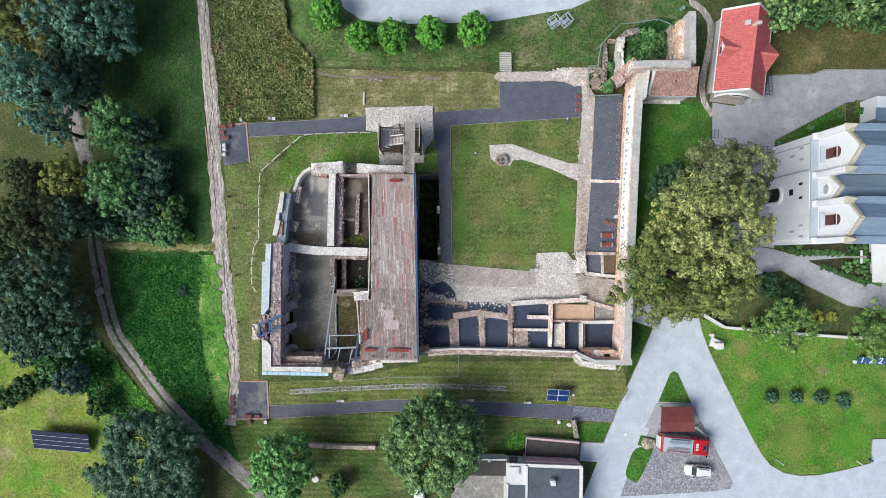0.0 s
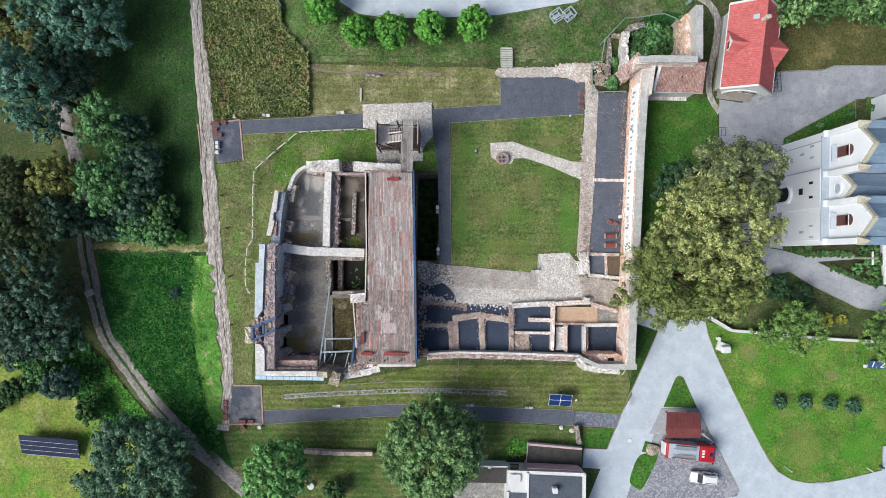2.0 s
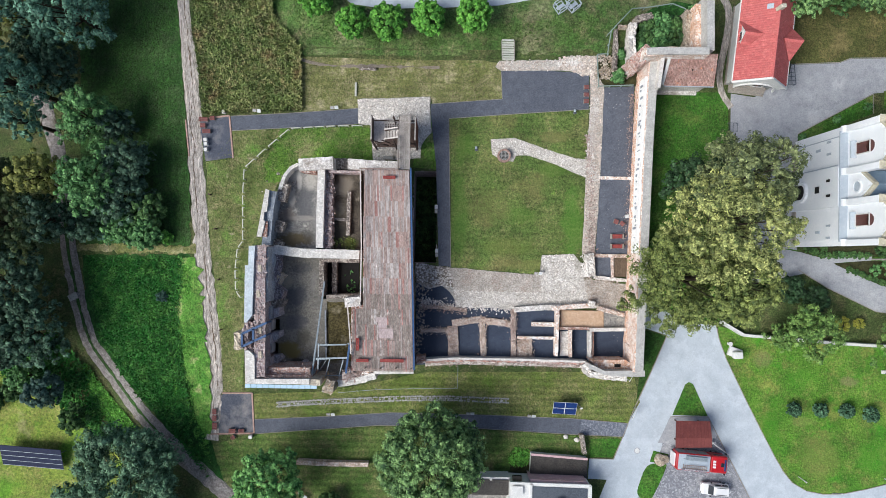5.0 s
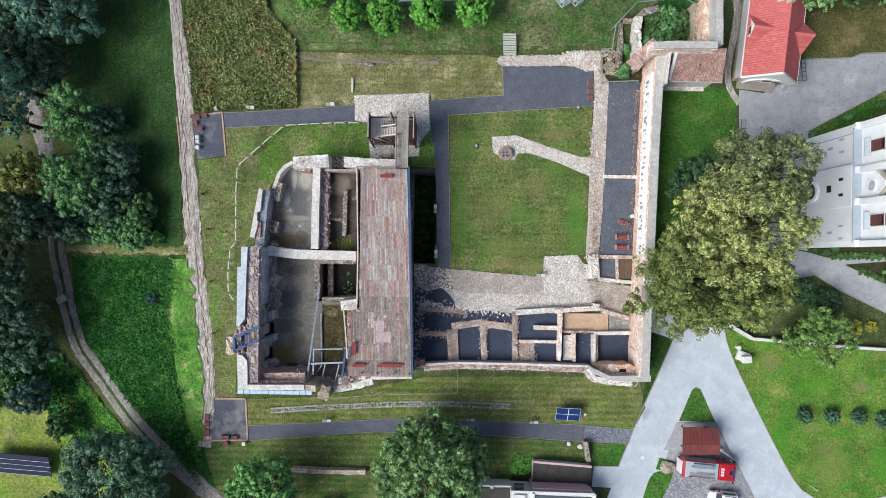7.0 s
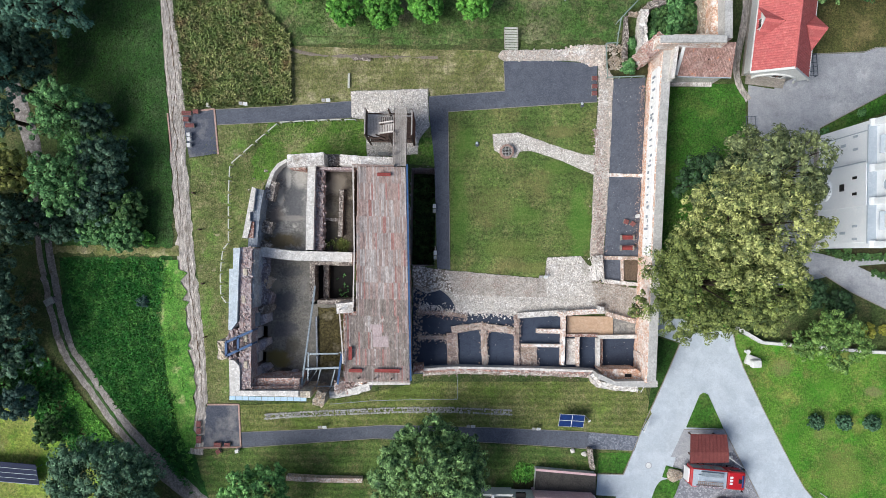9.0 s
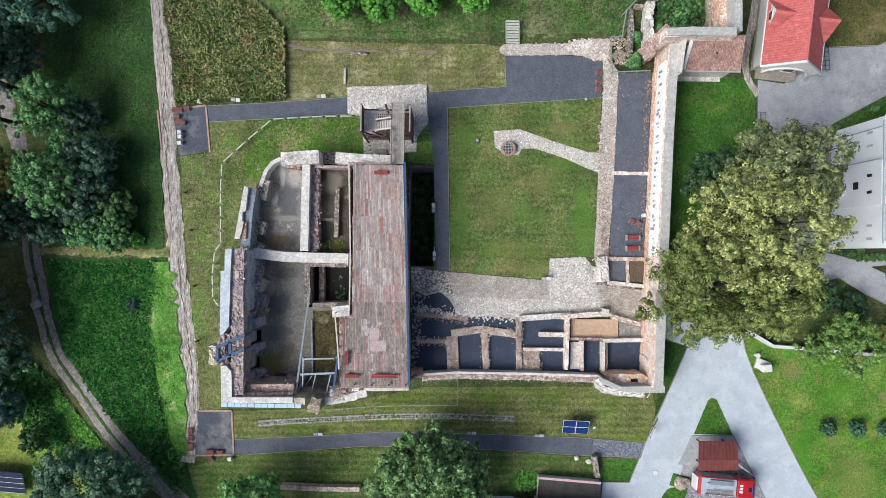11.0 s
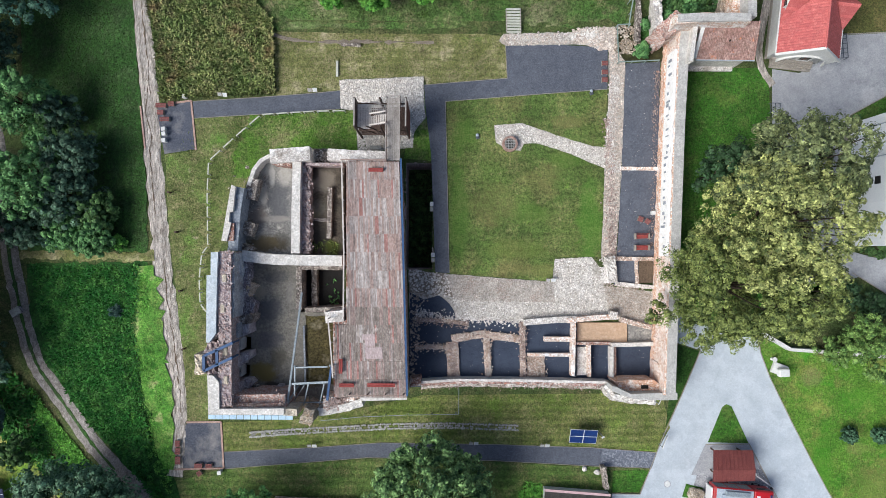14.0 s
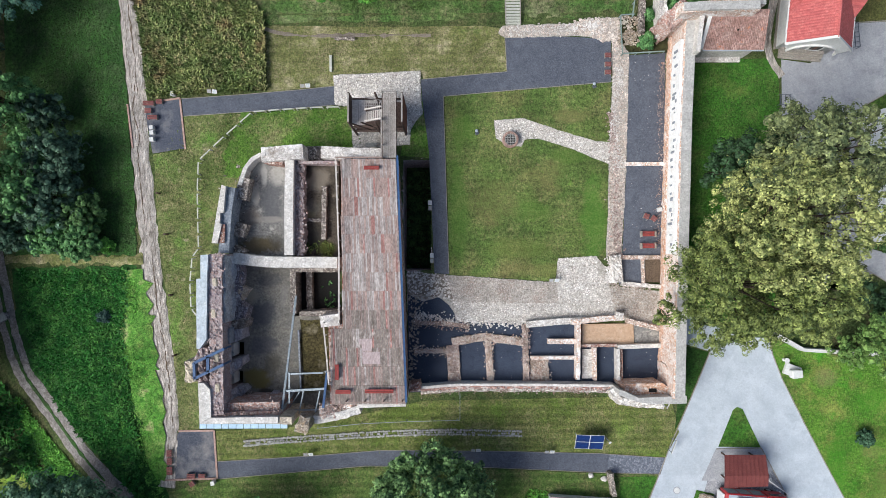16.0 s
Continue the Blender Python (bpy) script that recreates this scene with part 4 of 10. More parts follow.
def tree(at, height, radius, material, seed, label, lobes=60, count=260, size=0.45, low=0.25, shape=0.75, name="tree", category="tree", uneven=0.3, lobe=0.27, group="", clump=0.28):
    """A tapered trunk with limbs that carry a crown of many leafy lobes."""
    rng = np.random.default_rng(seed)
    root = thing(name, (at[0], at[1], lift(*at) - 0.1), 0, label, category, group)
    mid, half = height * (1 + low) / 2, height * (1 - low) / 2
    cs, rs = [], []
    for i in range(lobes):
        u = (i + 0.5) / lobes
        a = i * 2.39996 + rng.random() * 0.7
        z = 1 - 1.75 * u
        r = math.sqrt(max(0, 1 - z * z)) ** shape
        k = 1 - uneven * rng.random() ** 1.4 + 0.75 * uneven * noise.noise((math.cos(a) * 1.8 * r, math.sin(a) * 1.8 * r, z * 1.5 + seed))
        lr = radius * lobe * (0.7 + 0.6 * rng.random())
        reach = (radius - lr * 0.7) * k
        cs.append((math.cos(a) * r * reach, math.sin(a) * r * reach, mid + z * (half - lr * 0.5) * (0.85 + 0.15 * k)))
        rs.append(lr)
    for i in range(max(4, lobes // 14)):
        a, r = rng.random() * 6.28, rng.random() ** 0.5 * radius * 0.45
        cs.append((math.cos(a) * r, math.sin(a) * r, mid + (rng.random() - 0.45) * half))
        rs.append(radius * 0.24)
    bm = bmesh.new()
    tr = max(0.08, height * 0.018)
    tube(bm, (0, 0, 0), (0, 0, height * 0.45), tr * 1.3, tr * 0.8)
    tube(bm, (0, 0, height * 0.45), (0, 0, height * 0.8), tr * 0.8, tr * 0.3)
    for i in range(0, min(lobes, 36), 2):
        c = Vector(cs[i])
        tube(bm, (0, 0, max(height * 0.22, c.z * 0.55)), c, tr * 0.4, tr * 0.1, 5)
    part("trunk", bm, M["bark"], root)
    quads("crown", leaf_cloud(cs, rs, count, size, rng, clump=clump), material, root)
    return root


def tufts(name, outline, per, height, width, material, seed, label, category, lean=0.5, blades=5, base=None):
    """Plants with blade leaves, scattered over an outline on the ground's slope."""
    rng = np.random.default_rng(seed)
    pts = np.array(outline)
    lo, hi = pts.min(0), pts.max(0)
    n = int((hi[0] - lo[0]) * (hi[1] - lo[1]) * per)
    p = lo + rng.random((n, 2)) * (hi - lo)
    inside = np.zeros(n, bool)
    for a, b in zip(pts, np.roll(pts, -1, 0)):
        c = ((a[1] > p[:, 1]) != (b[1] > p[:, 1])) & (p[:, 0] < (b[0] - a[0]) * (p[:, 1] - a[1]) / (b[1] - a[1] + 1e-9) + a[0])
        inside ^= c
    p = p[inside]
    z = np.array([lift(x, y) if base is None else base for x, y in p])
    v = []
    for k in range(blades):
        a = rng.random(len(p)) * 6.283
        h = height * (0.5 + 0.8 * rng.random(len(p))) * (0.75 + 0.25 * np.sin(p[:, 0] * 0.9) * np.cos(p[:, 1] * 0.7))
        out = h * lean * (0.5 + rng.random(len(p)))
        w = width * (0.6 + 0.8 * rng.random(len(p)))
        dx, dy = np.cos(a), np.sin(a)
        q = np.empty((len(p), 4, 3))
        q[:, 0] = np.stack([p[:, 0], p[:, 1], z - 0.05], 1)
        q[:, 1] = np.stack([p[:, 0] + dx * out * 0.6 - dy * w, p[:, 1] + dy * out * 0.6 + dx * w, z + h * 0.7], 1)
        q[:, 2] = np.stack([p[:, 0] + dx * out * 1.3, p[:, 1] + dy * out * 1.3, z + h * 0.9], 1)
        q[:, 3] = np.stack([p[:, 0] + dx * out * 0.6 + dy * w, p[:, 1] + dy * out * 0.6 - dx * w, z + h * 0.7], 1)
        v.append(q.reshape(-1, 3))
    return tagged(quads(name, np.concatenate(v), material), label, category, "", "stuff")


# ---- ground ----
MOAT = ((-3.72, 5.36)[0], (-0.33, 5.35)[0], (-1.93, -1.44)[1], (-1.91, 12.02)[1])   # west, east, south, north edge


def ground_sheet():
    xs = [-900, -400, -200, -120] + list(np.arange(-90, 90.1, 1.5)) + [120, 200, 400, 900]
    ys = [-900, -400, -200, -110] + list(np.arange(-70, 70.1, 1.5)) + [110, 200, 400, 900]
    # the dry moat beside the deck stays open
    xs, ys = sorted(set(xs) | {MOAT[0], MOAT[1]}), sorted(set(ys) | {MOAT[2], MOAT[3]})
    verts = [(x, y, lift(x, y) - 0.01 + 0.05 * noise.noise((x * 0.3, y * 0.3, 0))) for y in ys for x in xs]
    n = len(xs)
    faces = [(j * n + i, j * n + i + 1, (j + 1) * n + i + 1, (j + 1) * n + i) for j in range(len(ys) - 1) for i in range(n - 1)
             if not (MOAT[0] <= (xs[i] + xs[i + 1]) / 2 <= MOAT[1] and MOAT[2] <= (ys[j] + ys[j + 1]) / 2 <= MOAT[3])]
    return tagged(raw("ground", verts, faces, M["ground"]), "rough uneven grassland sloping to the valley", "ground", "", "structure")


ground_sheet()


def draped(name, pts, material, z, label, category, edge=0.3, cell=1.2):
    """A piece of ground cover that follows the slope; its rim is uneven."""
    pts = np.array(fray([tuple(p) for p in pts], 0.8, edge, 3))
    bm = bmesh.new()
    f = bm.faces.new([bm.verts.new((x, y, 0)) for x, y in pts])
    lo, hi = pts.min(0), pts.max(0)
    for axis in (0, 1):
        for k in np.arange(lo[axis] + cell, hi[axis], cell):
            no = (1, 0, 0) if axis == 0 else (0, 1, 0)
            bmesh.ops.bisect_plane(bm, geom=bm.verts[:] + bm.edges[:] + bm.faces[:], plane_co=(k, k, 0), plane_no=no)
    bmesh.ops.triangulate(bm, faces=bm.faces[:])
    for v in bm.verts:
        v.co.z = lift(v.co.x, v.co.y) + z
    bmesh.ops.recalc_face_normals(bm, faces=bm.faces)
    if bm.faces[0].normal.z < 0:
        bmesh.ops.reverse_faces(bm, faces=bm.faces)
    return tagged(part(name, bm, material), label, category, "", "structure")


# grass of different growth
# The meadow's dark green includes the shade of the trees.
draped("meadow", [(-56.09, 44.44), (-39.70, 42.96), (-39.08, 33.87), (-37.84, 22.12), (-36.82, 9.57), (-36.42, 0.09), (-43.51, -0.37), (-54.05, -0.52), (-55.30, 12.53)], M["deepgrass"], 0.07, "meadow grass coloured dark for the shade of tall trees", "grass")
draped("meadow_2", [(-54.78, -1.19), (-36.40, -0.89), (-35.72, -7.39), (-33.96, -18.05), (-33.31, -27.36), (-29.54, -36.60), (-33.20, -32.23), (-39.72, -26.24), (-46.21, -20.51), (-52.25, -14.44), (-54.24, -7.98)], M["weeds"], 0.07, "dense bright green nettles and weeds on a slope", "weeds")
draped("meadow_3", [(-83.42, -15.94), (-68.49, -17.99), (-55.33, -23.79), (-47.04, -29.71), (-48.72, -47.28), (-82.50, -48.29)], M["pale_lawn"], 0.07, "patchy yellow-green mown lawn", "lawn")
draped("bank_grass", [(-20.20, 28.60), (-14.71, 29.24), (-2.27, 28.93), (8.37, 29.66), (17.26, 29.29), (21.68, 30.53), (22.64, 29.83), (24.67, 30.01), (25.63, 33.67), (28.66, 35.34), (31.56, 35.69), (37.08, 35.79), (37.34, 37.84), (39.06, 39.63), (38.00, 46.00), (-25.68, 44.39), (-25.01, 33.68), (-22.72, 30.60)], M["bankgrass"], 0.06, "rough green grass on a bank", "grass")
area("lawn_1", [(1.37, 19.86), (21.77, 21.49), (21.52, 14.21), (21.38, 6.14), (21.29, 0.24), (15.21, 0.13), (14.90, -2.91), (1.93, -1.99)], M["lawn"], 0.03, "short mown courtyard lawn with dry patches", "lawn", 0.04)
area("lawn_2", [(-20.58, 28.63), (-7.66, 28.41), (8.84, 28.54), (8.93, 22.96), (-1.27, 22.05), (-1.56, 23.04), (-12.21, 22.57), (-12.19, 21.23), (-20.41, 20.45)], M["hay"], 0.03, "dry yellowed mown grass strip", "lawn", 0.08)
area("lawn_3", [(-30.73, 17.48), (-20.00, 17.94), (-12.13, 18.62), (-10.34, 18.66), (-7.37, 12.79), (-23.43, 10.70), (-27.67, -0.11), (-28.52, -22.39), (-31.22, -21.02), (-31.63, -14.45), (-32.72, -5.55), (-33.81, 3.36), (-34.38, 12.83), (-30.64, 13.26)], M["dry"], 0.03, "dry grass slope beside the ruin", "lawn", 0.1)
area("lawn_4", [(-23.58, 18.05), (-10.34, 18.48), (-8.26, 12.77), (-25.20, 9.78), (-25.70, 12.46)], M["wall_grass"], 0.05, "lush green grass at the foot of a ruin wall", "lawn", 0.7)
area("lawn_5", [(-26.86, -21.12), (-15.64, -20.56), (-1.44, -17.47), (28.87, -16.93), (30.00, -21.35), (28.26, -24.41), (20.06, -23.93), (7.58, -23.62), (-6.68, -23.51), (-15.57, -24.20), (-26.60, -24.84)], M["terrace"], 0.03, "mown grass terrace with dry stripes", "lawn", 0.05)
area("lawn_6", [(-26.55, -26.97), (-8.42, -25.59), (7.61, -25.84), (20.10, -26.42), (27.40, -26.55), (26.02, -29.42), (21.92, -29.31), (13.90, -29.19), (11.27, -31.45), (-6.40, -37.96), (-18.79, -40.83), (-29.45, -41.02), (-32.83, -28.68)], M["orchard"], 0.03, "mown orchard grass between hedgerow trees", "lawn", 0.1)
area("lawn_7", [(31.41, 24.27), (40.83, 24.44), (42.29, 22.67), (42.56, 15.49), (46.48, 2.12), (52.93, 1.35), (52.96, -1.34), (41.27, -9.58), (30.51, -6.65)], M["lush"], 0.03, "lush green grass strip in the shade of a wall", "lawn", 0.05)
area("lawn_8", [(41.30, -10.00), (49.34, -12.11), (62.74, -12.41), (77.03, -12.51), (77.16, -27.80), (68.51, -28.31), (68.37, -32.04), (63.33, -33.52), (59.61, -34.30), (57.13, -34.34), (54.64, -33.92), (52.52, -32.72), (51.14, -31.05), (49.93, -29.00), (47.94, -25.31), (45.27, -20.16), (42.63, -14.82), (41.51, -11.89)], M["bright"], 0.035, "bright green mown lawn beside the drive", "lawn", 0.03)
area("lawn_9", [(52.96, -1.34), (57.29, -4.21), (64.47, -7.47), (77.00, -8.94), (77.03, -12.33), (62.73, -12.23), (49.33, -11.93), (41.72, -9.93), (46.56, -4.13)], M["ground"], 0.03, "garden bed with grass and shrubs", "lawn", 0.05)
# This corner's colour holds part of the wall's shade.
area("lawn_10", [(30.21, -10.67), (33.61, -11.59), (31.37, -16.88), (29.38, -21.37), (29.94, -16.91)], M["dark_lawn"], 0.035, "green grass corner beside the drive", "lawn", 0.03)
area("lawn_11", [(51.61, 39.06), (76.59, 41.33), (76.68, 30.50), (60.33, 30.02), (58.73, 29.36), (51.55, 28.87)], M["shade_lawn"], 0.03, "thin dry lawn under trees", "lawn", 0.08)
area("lawn_12", [(22.77, -26.81), (27.41, -26.73), (26.02, -29.50), (22.64, -29.56)], M["lush"], 0.045, "green grass beside the drive", "lawn", 0.03)

# ways and yards
ribbon("track_1", [(-38.96, 44.61), (-38.74, 39.19), (-37.64, 30.20), (-36.54, 21.23), (-35.89, 12.27), (-35.06, 3.33), (-34.06, -5.58), (-32.79, -14.47), (-32.34, -18.91), (-32.26, -22.46), (-32.54, -25.57), (-32.85, -27.97)], [1.9, 2.0, 2.2, 2.3, 2.3, 2.4, 2.8, 2.2, 2.0, 2.3, 2.2], M["track"], 0.09, "rutted pale gravel track with a water-worn channel", "track", 0.45)
ribbon("track_2", [(-62.18, 23.77), (-59.14, 15.35), (-57.77, 7.91), (-56.92, -0.62), (-55.90, -5.13), (-54.88, -9.65), (-52.91, -15.03), (-49.26, -19.35), (-44.84, -23.85), (-39.62, -28.15), (-35.06, -31.84), (-30.64, -35.64), (-25.88, -39.77)], [2.4, 2.4, 2.5, 2.7, 2.7, 2.3], M["dirt"], 0.14, "dirt track with a grassy middle strip", "track", 0.3)
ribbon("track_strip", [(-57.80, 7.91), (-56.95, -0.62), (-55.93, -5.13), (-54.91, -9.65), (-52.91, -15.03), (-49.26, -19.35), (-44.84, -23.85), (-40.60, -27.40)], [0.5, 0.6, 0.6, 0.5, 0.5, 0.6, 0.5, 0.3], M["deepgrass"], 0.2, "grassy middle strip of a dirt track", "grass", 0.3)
ribbon("footpath", [(-55.60, -0.20), (-51.40, 0.00), (-47.89, -0.06), (-44.30, -0.25), (-41.41, -0.07), (-38.60, -0.20), (-35.60, -0.10)], [0.9, 1.3, 1.5, 1.1, 0.9, 1.2, 1.6], M["hay"], 0.16, "trodden pale path through dry grass", "path", 0.6)
area("bed_1", [(53.70, 2.15), (67.06, 2.50), (67.08, 1.00), (56.04, 0.57), (54.10, 1.10)], M["reed_soil"], 0.075, "dark soil of a planted church bed", "bed", 0.06)
area("bed_2", [(58.14, -0.50), (64.10, 0.06), (67.69, -0.20), (68.02, -3.75), (67.13, -4.21), (64.13, -3.22)], M["reed_soil"], 0.075, "dark soil of a planted church bed", "bed", 0.06)
area("path_4", [(57.55, -0.51), (63.80, 0.05), (63.80, 0.80), (56.05, 0.36), (53.36, 1.06), (46.60, 2.20), (46.20, -3.60), (52.50, -2.39), (58.20, -0.90)], M["paving"], 0.065, "grey paved path to a wayside cross", "path", 0.03)
area("lawn_13", [(-2.14, 20.09), (-0.57, 20.09), (-0.35, 12.28), (-4.06, 12.57), (-3.71, 14.37)], M["wall_grass"], 0.04, "green grass between a stone apron and a path", "lawn", 0.05)
area("pavement_1", [(-35.60, 18.91), (-31.05, 19.62), (-30.55, 13.53), (-34.48, 12.92)], M["gravel_dusty"], 0.05, "dark gravel resting place", "pavement", 0.04)
area("pavement_2", [(-31.22, -21.20), (-27.03, -21.12), (-26.64, -26.80), (-33.14, -27.00), (-32.33, -23.35)], M["gravel_dusty"], 0.05, "dark gravel resting place", "pavement", 0.03)
area("path_1", [(-30.96, 19.63), (-23.63, 20.12), (-16.47, 20.70), (-12.18, 21.14), (-12.14, 18.80), (-20.00, 18.21), (-25.37, 17.84), (-30.73, 17.48)], M["gravel"], 0.045, "dark gravel path", "path", 0.03)
area("path_2", [(-1.54, 21.96), (9.02, 22.87), (8.77, 27.00), (13.88, 27.28), (21.78, 26.88), (21.77, 21.58), (10.40, 20.65), (1.19, 19.85), (1.85, -1.99), (0.06, -1.84), (-0.57, 12.91), (-1.40, 19.54)], M["gravel"], 0.045, "dark gravel path widening to a court", "path", 0.03)
area("path_3", [(-26.78, -24.85), (-15.57, -24.20), (-6.68, -23.51), (7.58, -23.62), (20.06, -23.93), (28.35, -24.49), (27.67, -26.46), (20.09, -26.24), (7.61, -25.66), (-1.30, -25.46), (-8.42, -25.41), (-26.55, -26.97)], M["gravel"], 0.045, "dark gravel path along the terrace", "path", 0.03)
area("path_end", [(21.40, -24.08), (28.35, -24.49), (27.67, -26.46), (21.16, -26.31)], M["paving_dark"], 0.055, "grey paved end of a path", "path", 0.02)
area("court", [(24.05, 24.86), (28.44, 25.12), (28.35, 18.82), (28.38, 4.48), (27.90, 0.36), (23.08, -0.09), (23.62, 11.56)], M["gravel"], 0.06, "dark gravel floor of a vanished wing", "court", 0.06)
area("apron", [(-12.30, 22.48), (-1.65, 23.04), (-1.37, 17.74), (-2.77, 15.92), (-2.91, 13.95), (-9.88, 13.28), (-10.34, 18.66), (-12.14, 18.80)], M["mortar"], 0.07, "pale rough fieldstone apron", "pavement", 0.1)
area("cobble_1", [(7.42, 16.91), (10.91, 17.16), (15.86, 15.54), (19.91, 14.27), (22.15, 14.22), (21.75, 11.35), (19.76, 12.21), (16.34, 13.58), (12.74, 14.68), (11.22, 14.56), (10.79, 13.66), (8.90, 13.80), (7.64, 14.68)], M["mortar"], 0.06, "narrow cobbled path to a well", "path", 0.08)
area("cobble_2", [(8.48, 28.53), (17.89, 28.79), (19.22, 30.17), (22.62, 30.59), (23.04, 26.82), (24.05, 25.04), (23.62, 11.56), (22.99, -0.09), (21.11, 0.24), (21.54, 13.31), (21.95, 21.58), (21.87, 26.80), (17.92, 27.26), (8.86, 27.01), (7.86, 27.62)], M["mortar"], 0.08, "rough cobbled strip of old foundations", "pavement", 0.12)
area("cobble_3", [(-3.34, -1.63), (1.85, -2.08), (14.91, -3.00), (15.22, -0.05), (19.86, 0.21), (20.95, -1.20), (21.53, -3.51), (29.40, -4.26), (29.10, -8.46), (23.38, -7.67), (17.58, -8.04), (8.21, -8.57), (-3.22, -8.06)], M["mortar"], 0.08, "pale cobbled yard with worn joints", "pavement", 0.1)
area("moat_edge", [(-3.23, -1.62), (1.53, -2.01), (2.38, -5.08), (0.52, -4.69), (-3.16, -4.43)], M["soil_pale"], 0.1, "dark earth between loose fieldstones", "ground", 0.1)
area("yard", [(-3.16, -4.43), (-1.27, -5.34), (0.52, -4.75), (1.83, -5.73), (2.51, -6.84), (2.71, -7.82), (11.45, -8.01), (11.61, -7.68), (28.03, -8.48), (28.14, -15.87), (-3.25, -16.43)], M["gravel_blue"], 0.1, "blue-grey gravel floors of excavated rooms", "court", 0.05)
ribbon("path_4", [(36.65, 42.40), (38.65, 40.63), (41.10, 38.87), (42.30, 36.18), (41.82, 31.66), (41.06, 27.60), (41.37, 24.45), (42.83, 22.23)], [1.2, 1.3, 1.2, 1.1, 1.1], M["track"], 0.06, "narrow curved gravel path", "path", 0.1)
area("drive", [(30.33, -6.56), (37.25, -9.65), (41.00, -9.90), (41.46, -11.92), (42.58, -14.85), (45.22, -20.19), (47.89, -25.34), (49.88, -29.03), (51.09, -31.08), (52.47, -32.75), (54.59, -33.95), (57.08, -34.37), (59.56, -34.33), (63.28, -33.55), (68.37, -32.22), (68.51, -28.49), (82.51, -27.71), (82.63, -44.36), (20.39, -45.45), (23.81, -36.54), (25.27, -32.80), (22.51, -32.67), (22.64, -29.74), (26.20, -29.77), (27.67, -26.37), (28.95, -22.79), (31.54, -16.88), (33.79, -11.50), (30.20, -10.40)], M["concrete"], 0.025, "pale concrete-block drive that forks", "road")
area("parking", [(34.49, -23.41), (40.01, -23.31), (46.59, -35.79), (46.24, -36.59), (43.40, -37.09), (29.00, -38.14), (29.85, -35.38), (32.45, -30.63), (33.47, -27.07)], M["parking"], 0.03, "grey gravel parking place", "parking")
area("shelter_pad", [(34.47, -23.40), (40.00, -23.45), (41.46, -26.02), (40.28, -26.93), (35.24, -27.82), (35.09, -27.35), (32.68, -27.27)], M["paving"], 0.045, "grey paved pad round a shelter", "pavement", 0.02)
area("forecourt", [(42.72, 24.30), (46.22, 23.82), (51.38, 27.34), (51.55, 28.69), (58.73, 29.09), (60.34, 29.75), (82.07, 30.42), (82.11, 25.92), (68.19, 25.13), (63.71, 24.68), (52.74, 18.55), (52.43, 13.88), (52.77, 0.45), (58.77, -0.52), (64.43, -2.92), (82.34, -4.92), (82.37, -9.74), (64.47, -7.47), (57.29, -4.12), (52.97, -1.51), (46.49, 1.94), (42.76, 13.70)], M["paving"], 0.025, "grey paved forecourt of the church", "pavement")
for i, (pts, r) in enumerate((([(34.75, -23.14), (35.70, -20.81), (36.56, -18.66), (37.09, -18.29), (37.72, -18.55), (38.55, -20.31), (39.92, -23.22)], 0), ([(32.06, -28.42), (34.21, -28.92), (33.51, -30.35), (31.55, -30.03)], 0), ([(31.20, -30.66), (33.51, -30.35), (33.88, -31.05), (31.81, -35.52), (30.74, -35.63), (29.84, -34.84), (30.00, -33.42)], 1))):
    area("grass_island", pts, M["lush"], 0.08, "kerbed grass island in the drive", "lawn", 0.02, bool(r))
area("garden_bed", [(52.74, 18.37), (63.71, 24.50), (63.74, 21.72), (58.83, 19.74), (53.92, 17.31)], M["lush"], 0.06, "green planted bed beside the church", "lawn", 0.04)
area("garden_bed_2", [(65.32, 25.07), (68.10, 25.12), (68.31, 22.25), (65.35, 22.55)], M["lush"], 0.06, "green planted bed beside the church", "lawn", 0.04)
area("garden_bed_3", [(58.14, -0.35), (61.71, 0.61), (69.76, 0.58), (69.81, -4.43), (64.43, -2.92)], M["lush"], 0.06, "planted bed with low shrubs", "lawn", 0.05)
draped("plaza", [(-16.83, 43.72), (-15.83, 37.25), (-12.82, 35.37), (-8.45, 34.84), (-0.60, 35.07), (8.11, 35.58), (15.07, 36.94), (19.60, 37.73), (22.90, 39.37), (25.44, 44.51)], M["concrete"], 0.1, "pale paved plaza above the bank", "road", 0.05)
moat = thing("moat", (0, 0, 0), 0, "deep overgrown dry moat with rough stone sides", "moat", "", "structure")
mx0, mx1, my0, my1 = MOAT
part("bed", prism(bmesh.new(), [(mx0 - 0.3, my0 - 0.3), (mx1 + 0.3, my0 - 0.3), (mx1 + 0.3, my1 + 0.3), (mx0 - 0.3, my1 + 0.3)], -7.2, -7.0), M["reed_soil"], moat)
for line in ([(mx1 + 0.15, my0 - 0.3), (mx1 + 0.15, my1 + 0.3)], [(mx0 - 0.15, my0 - 0.3), (mx0 - 0.15, my1 + 0.3)], [(mx0, my0 - 0.15), (mx1, my0 - 0.15)], [(mx0, my1 + 0.15), (mx1, my1 + 0.15)]):
    part("side", wall_run(bmesh.new(), line, 0.3, -7.1, -0.02, 0.05, 0.5, 3), M["brick_dark"], moat)

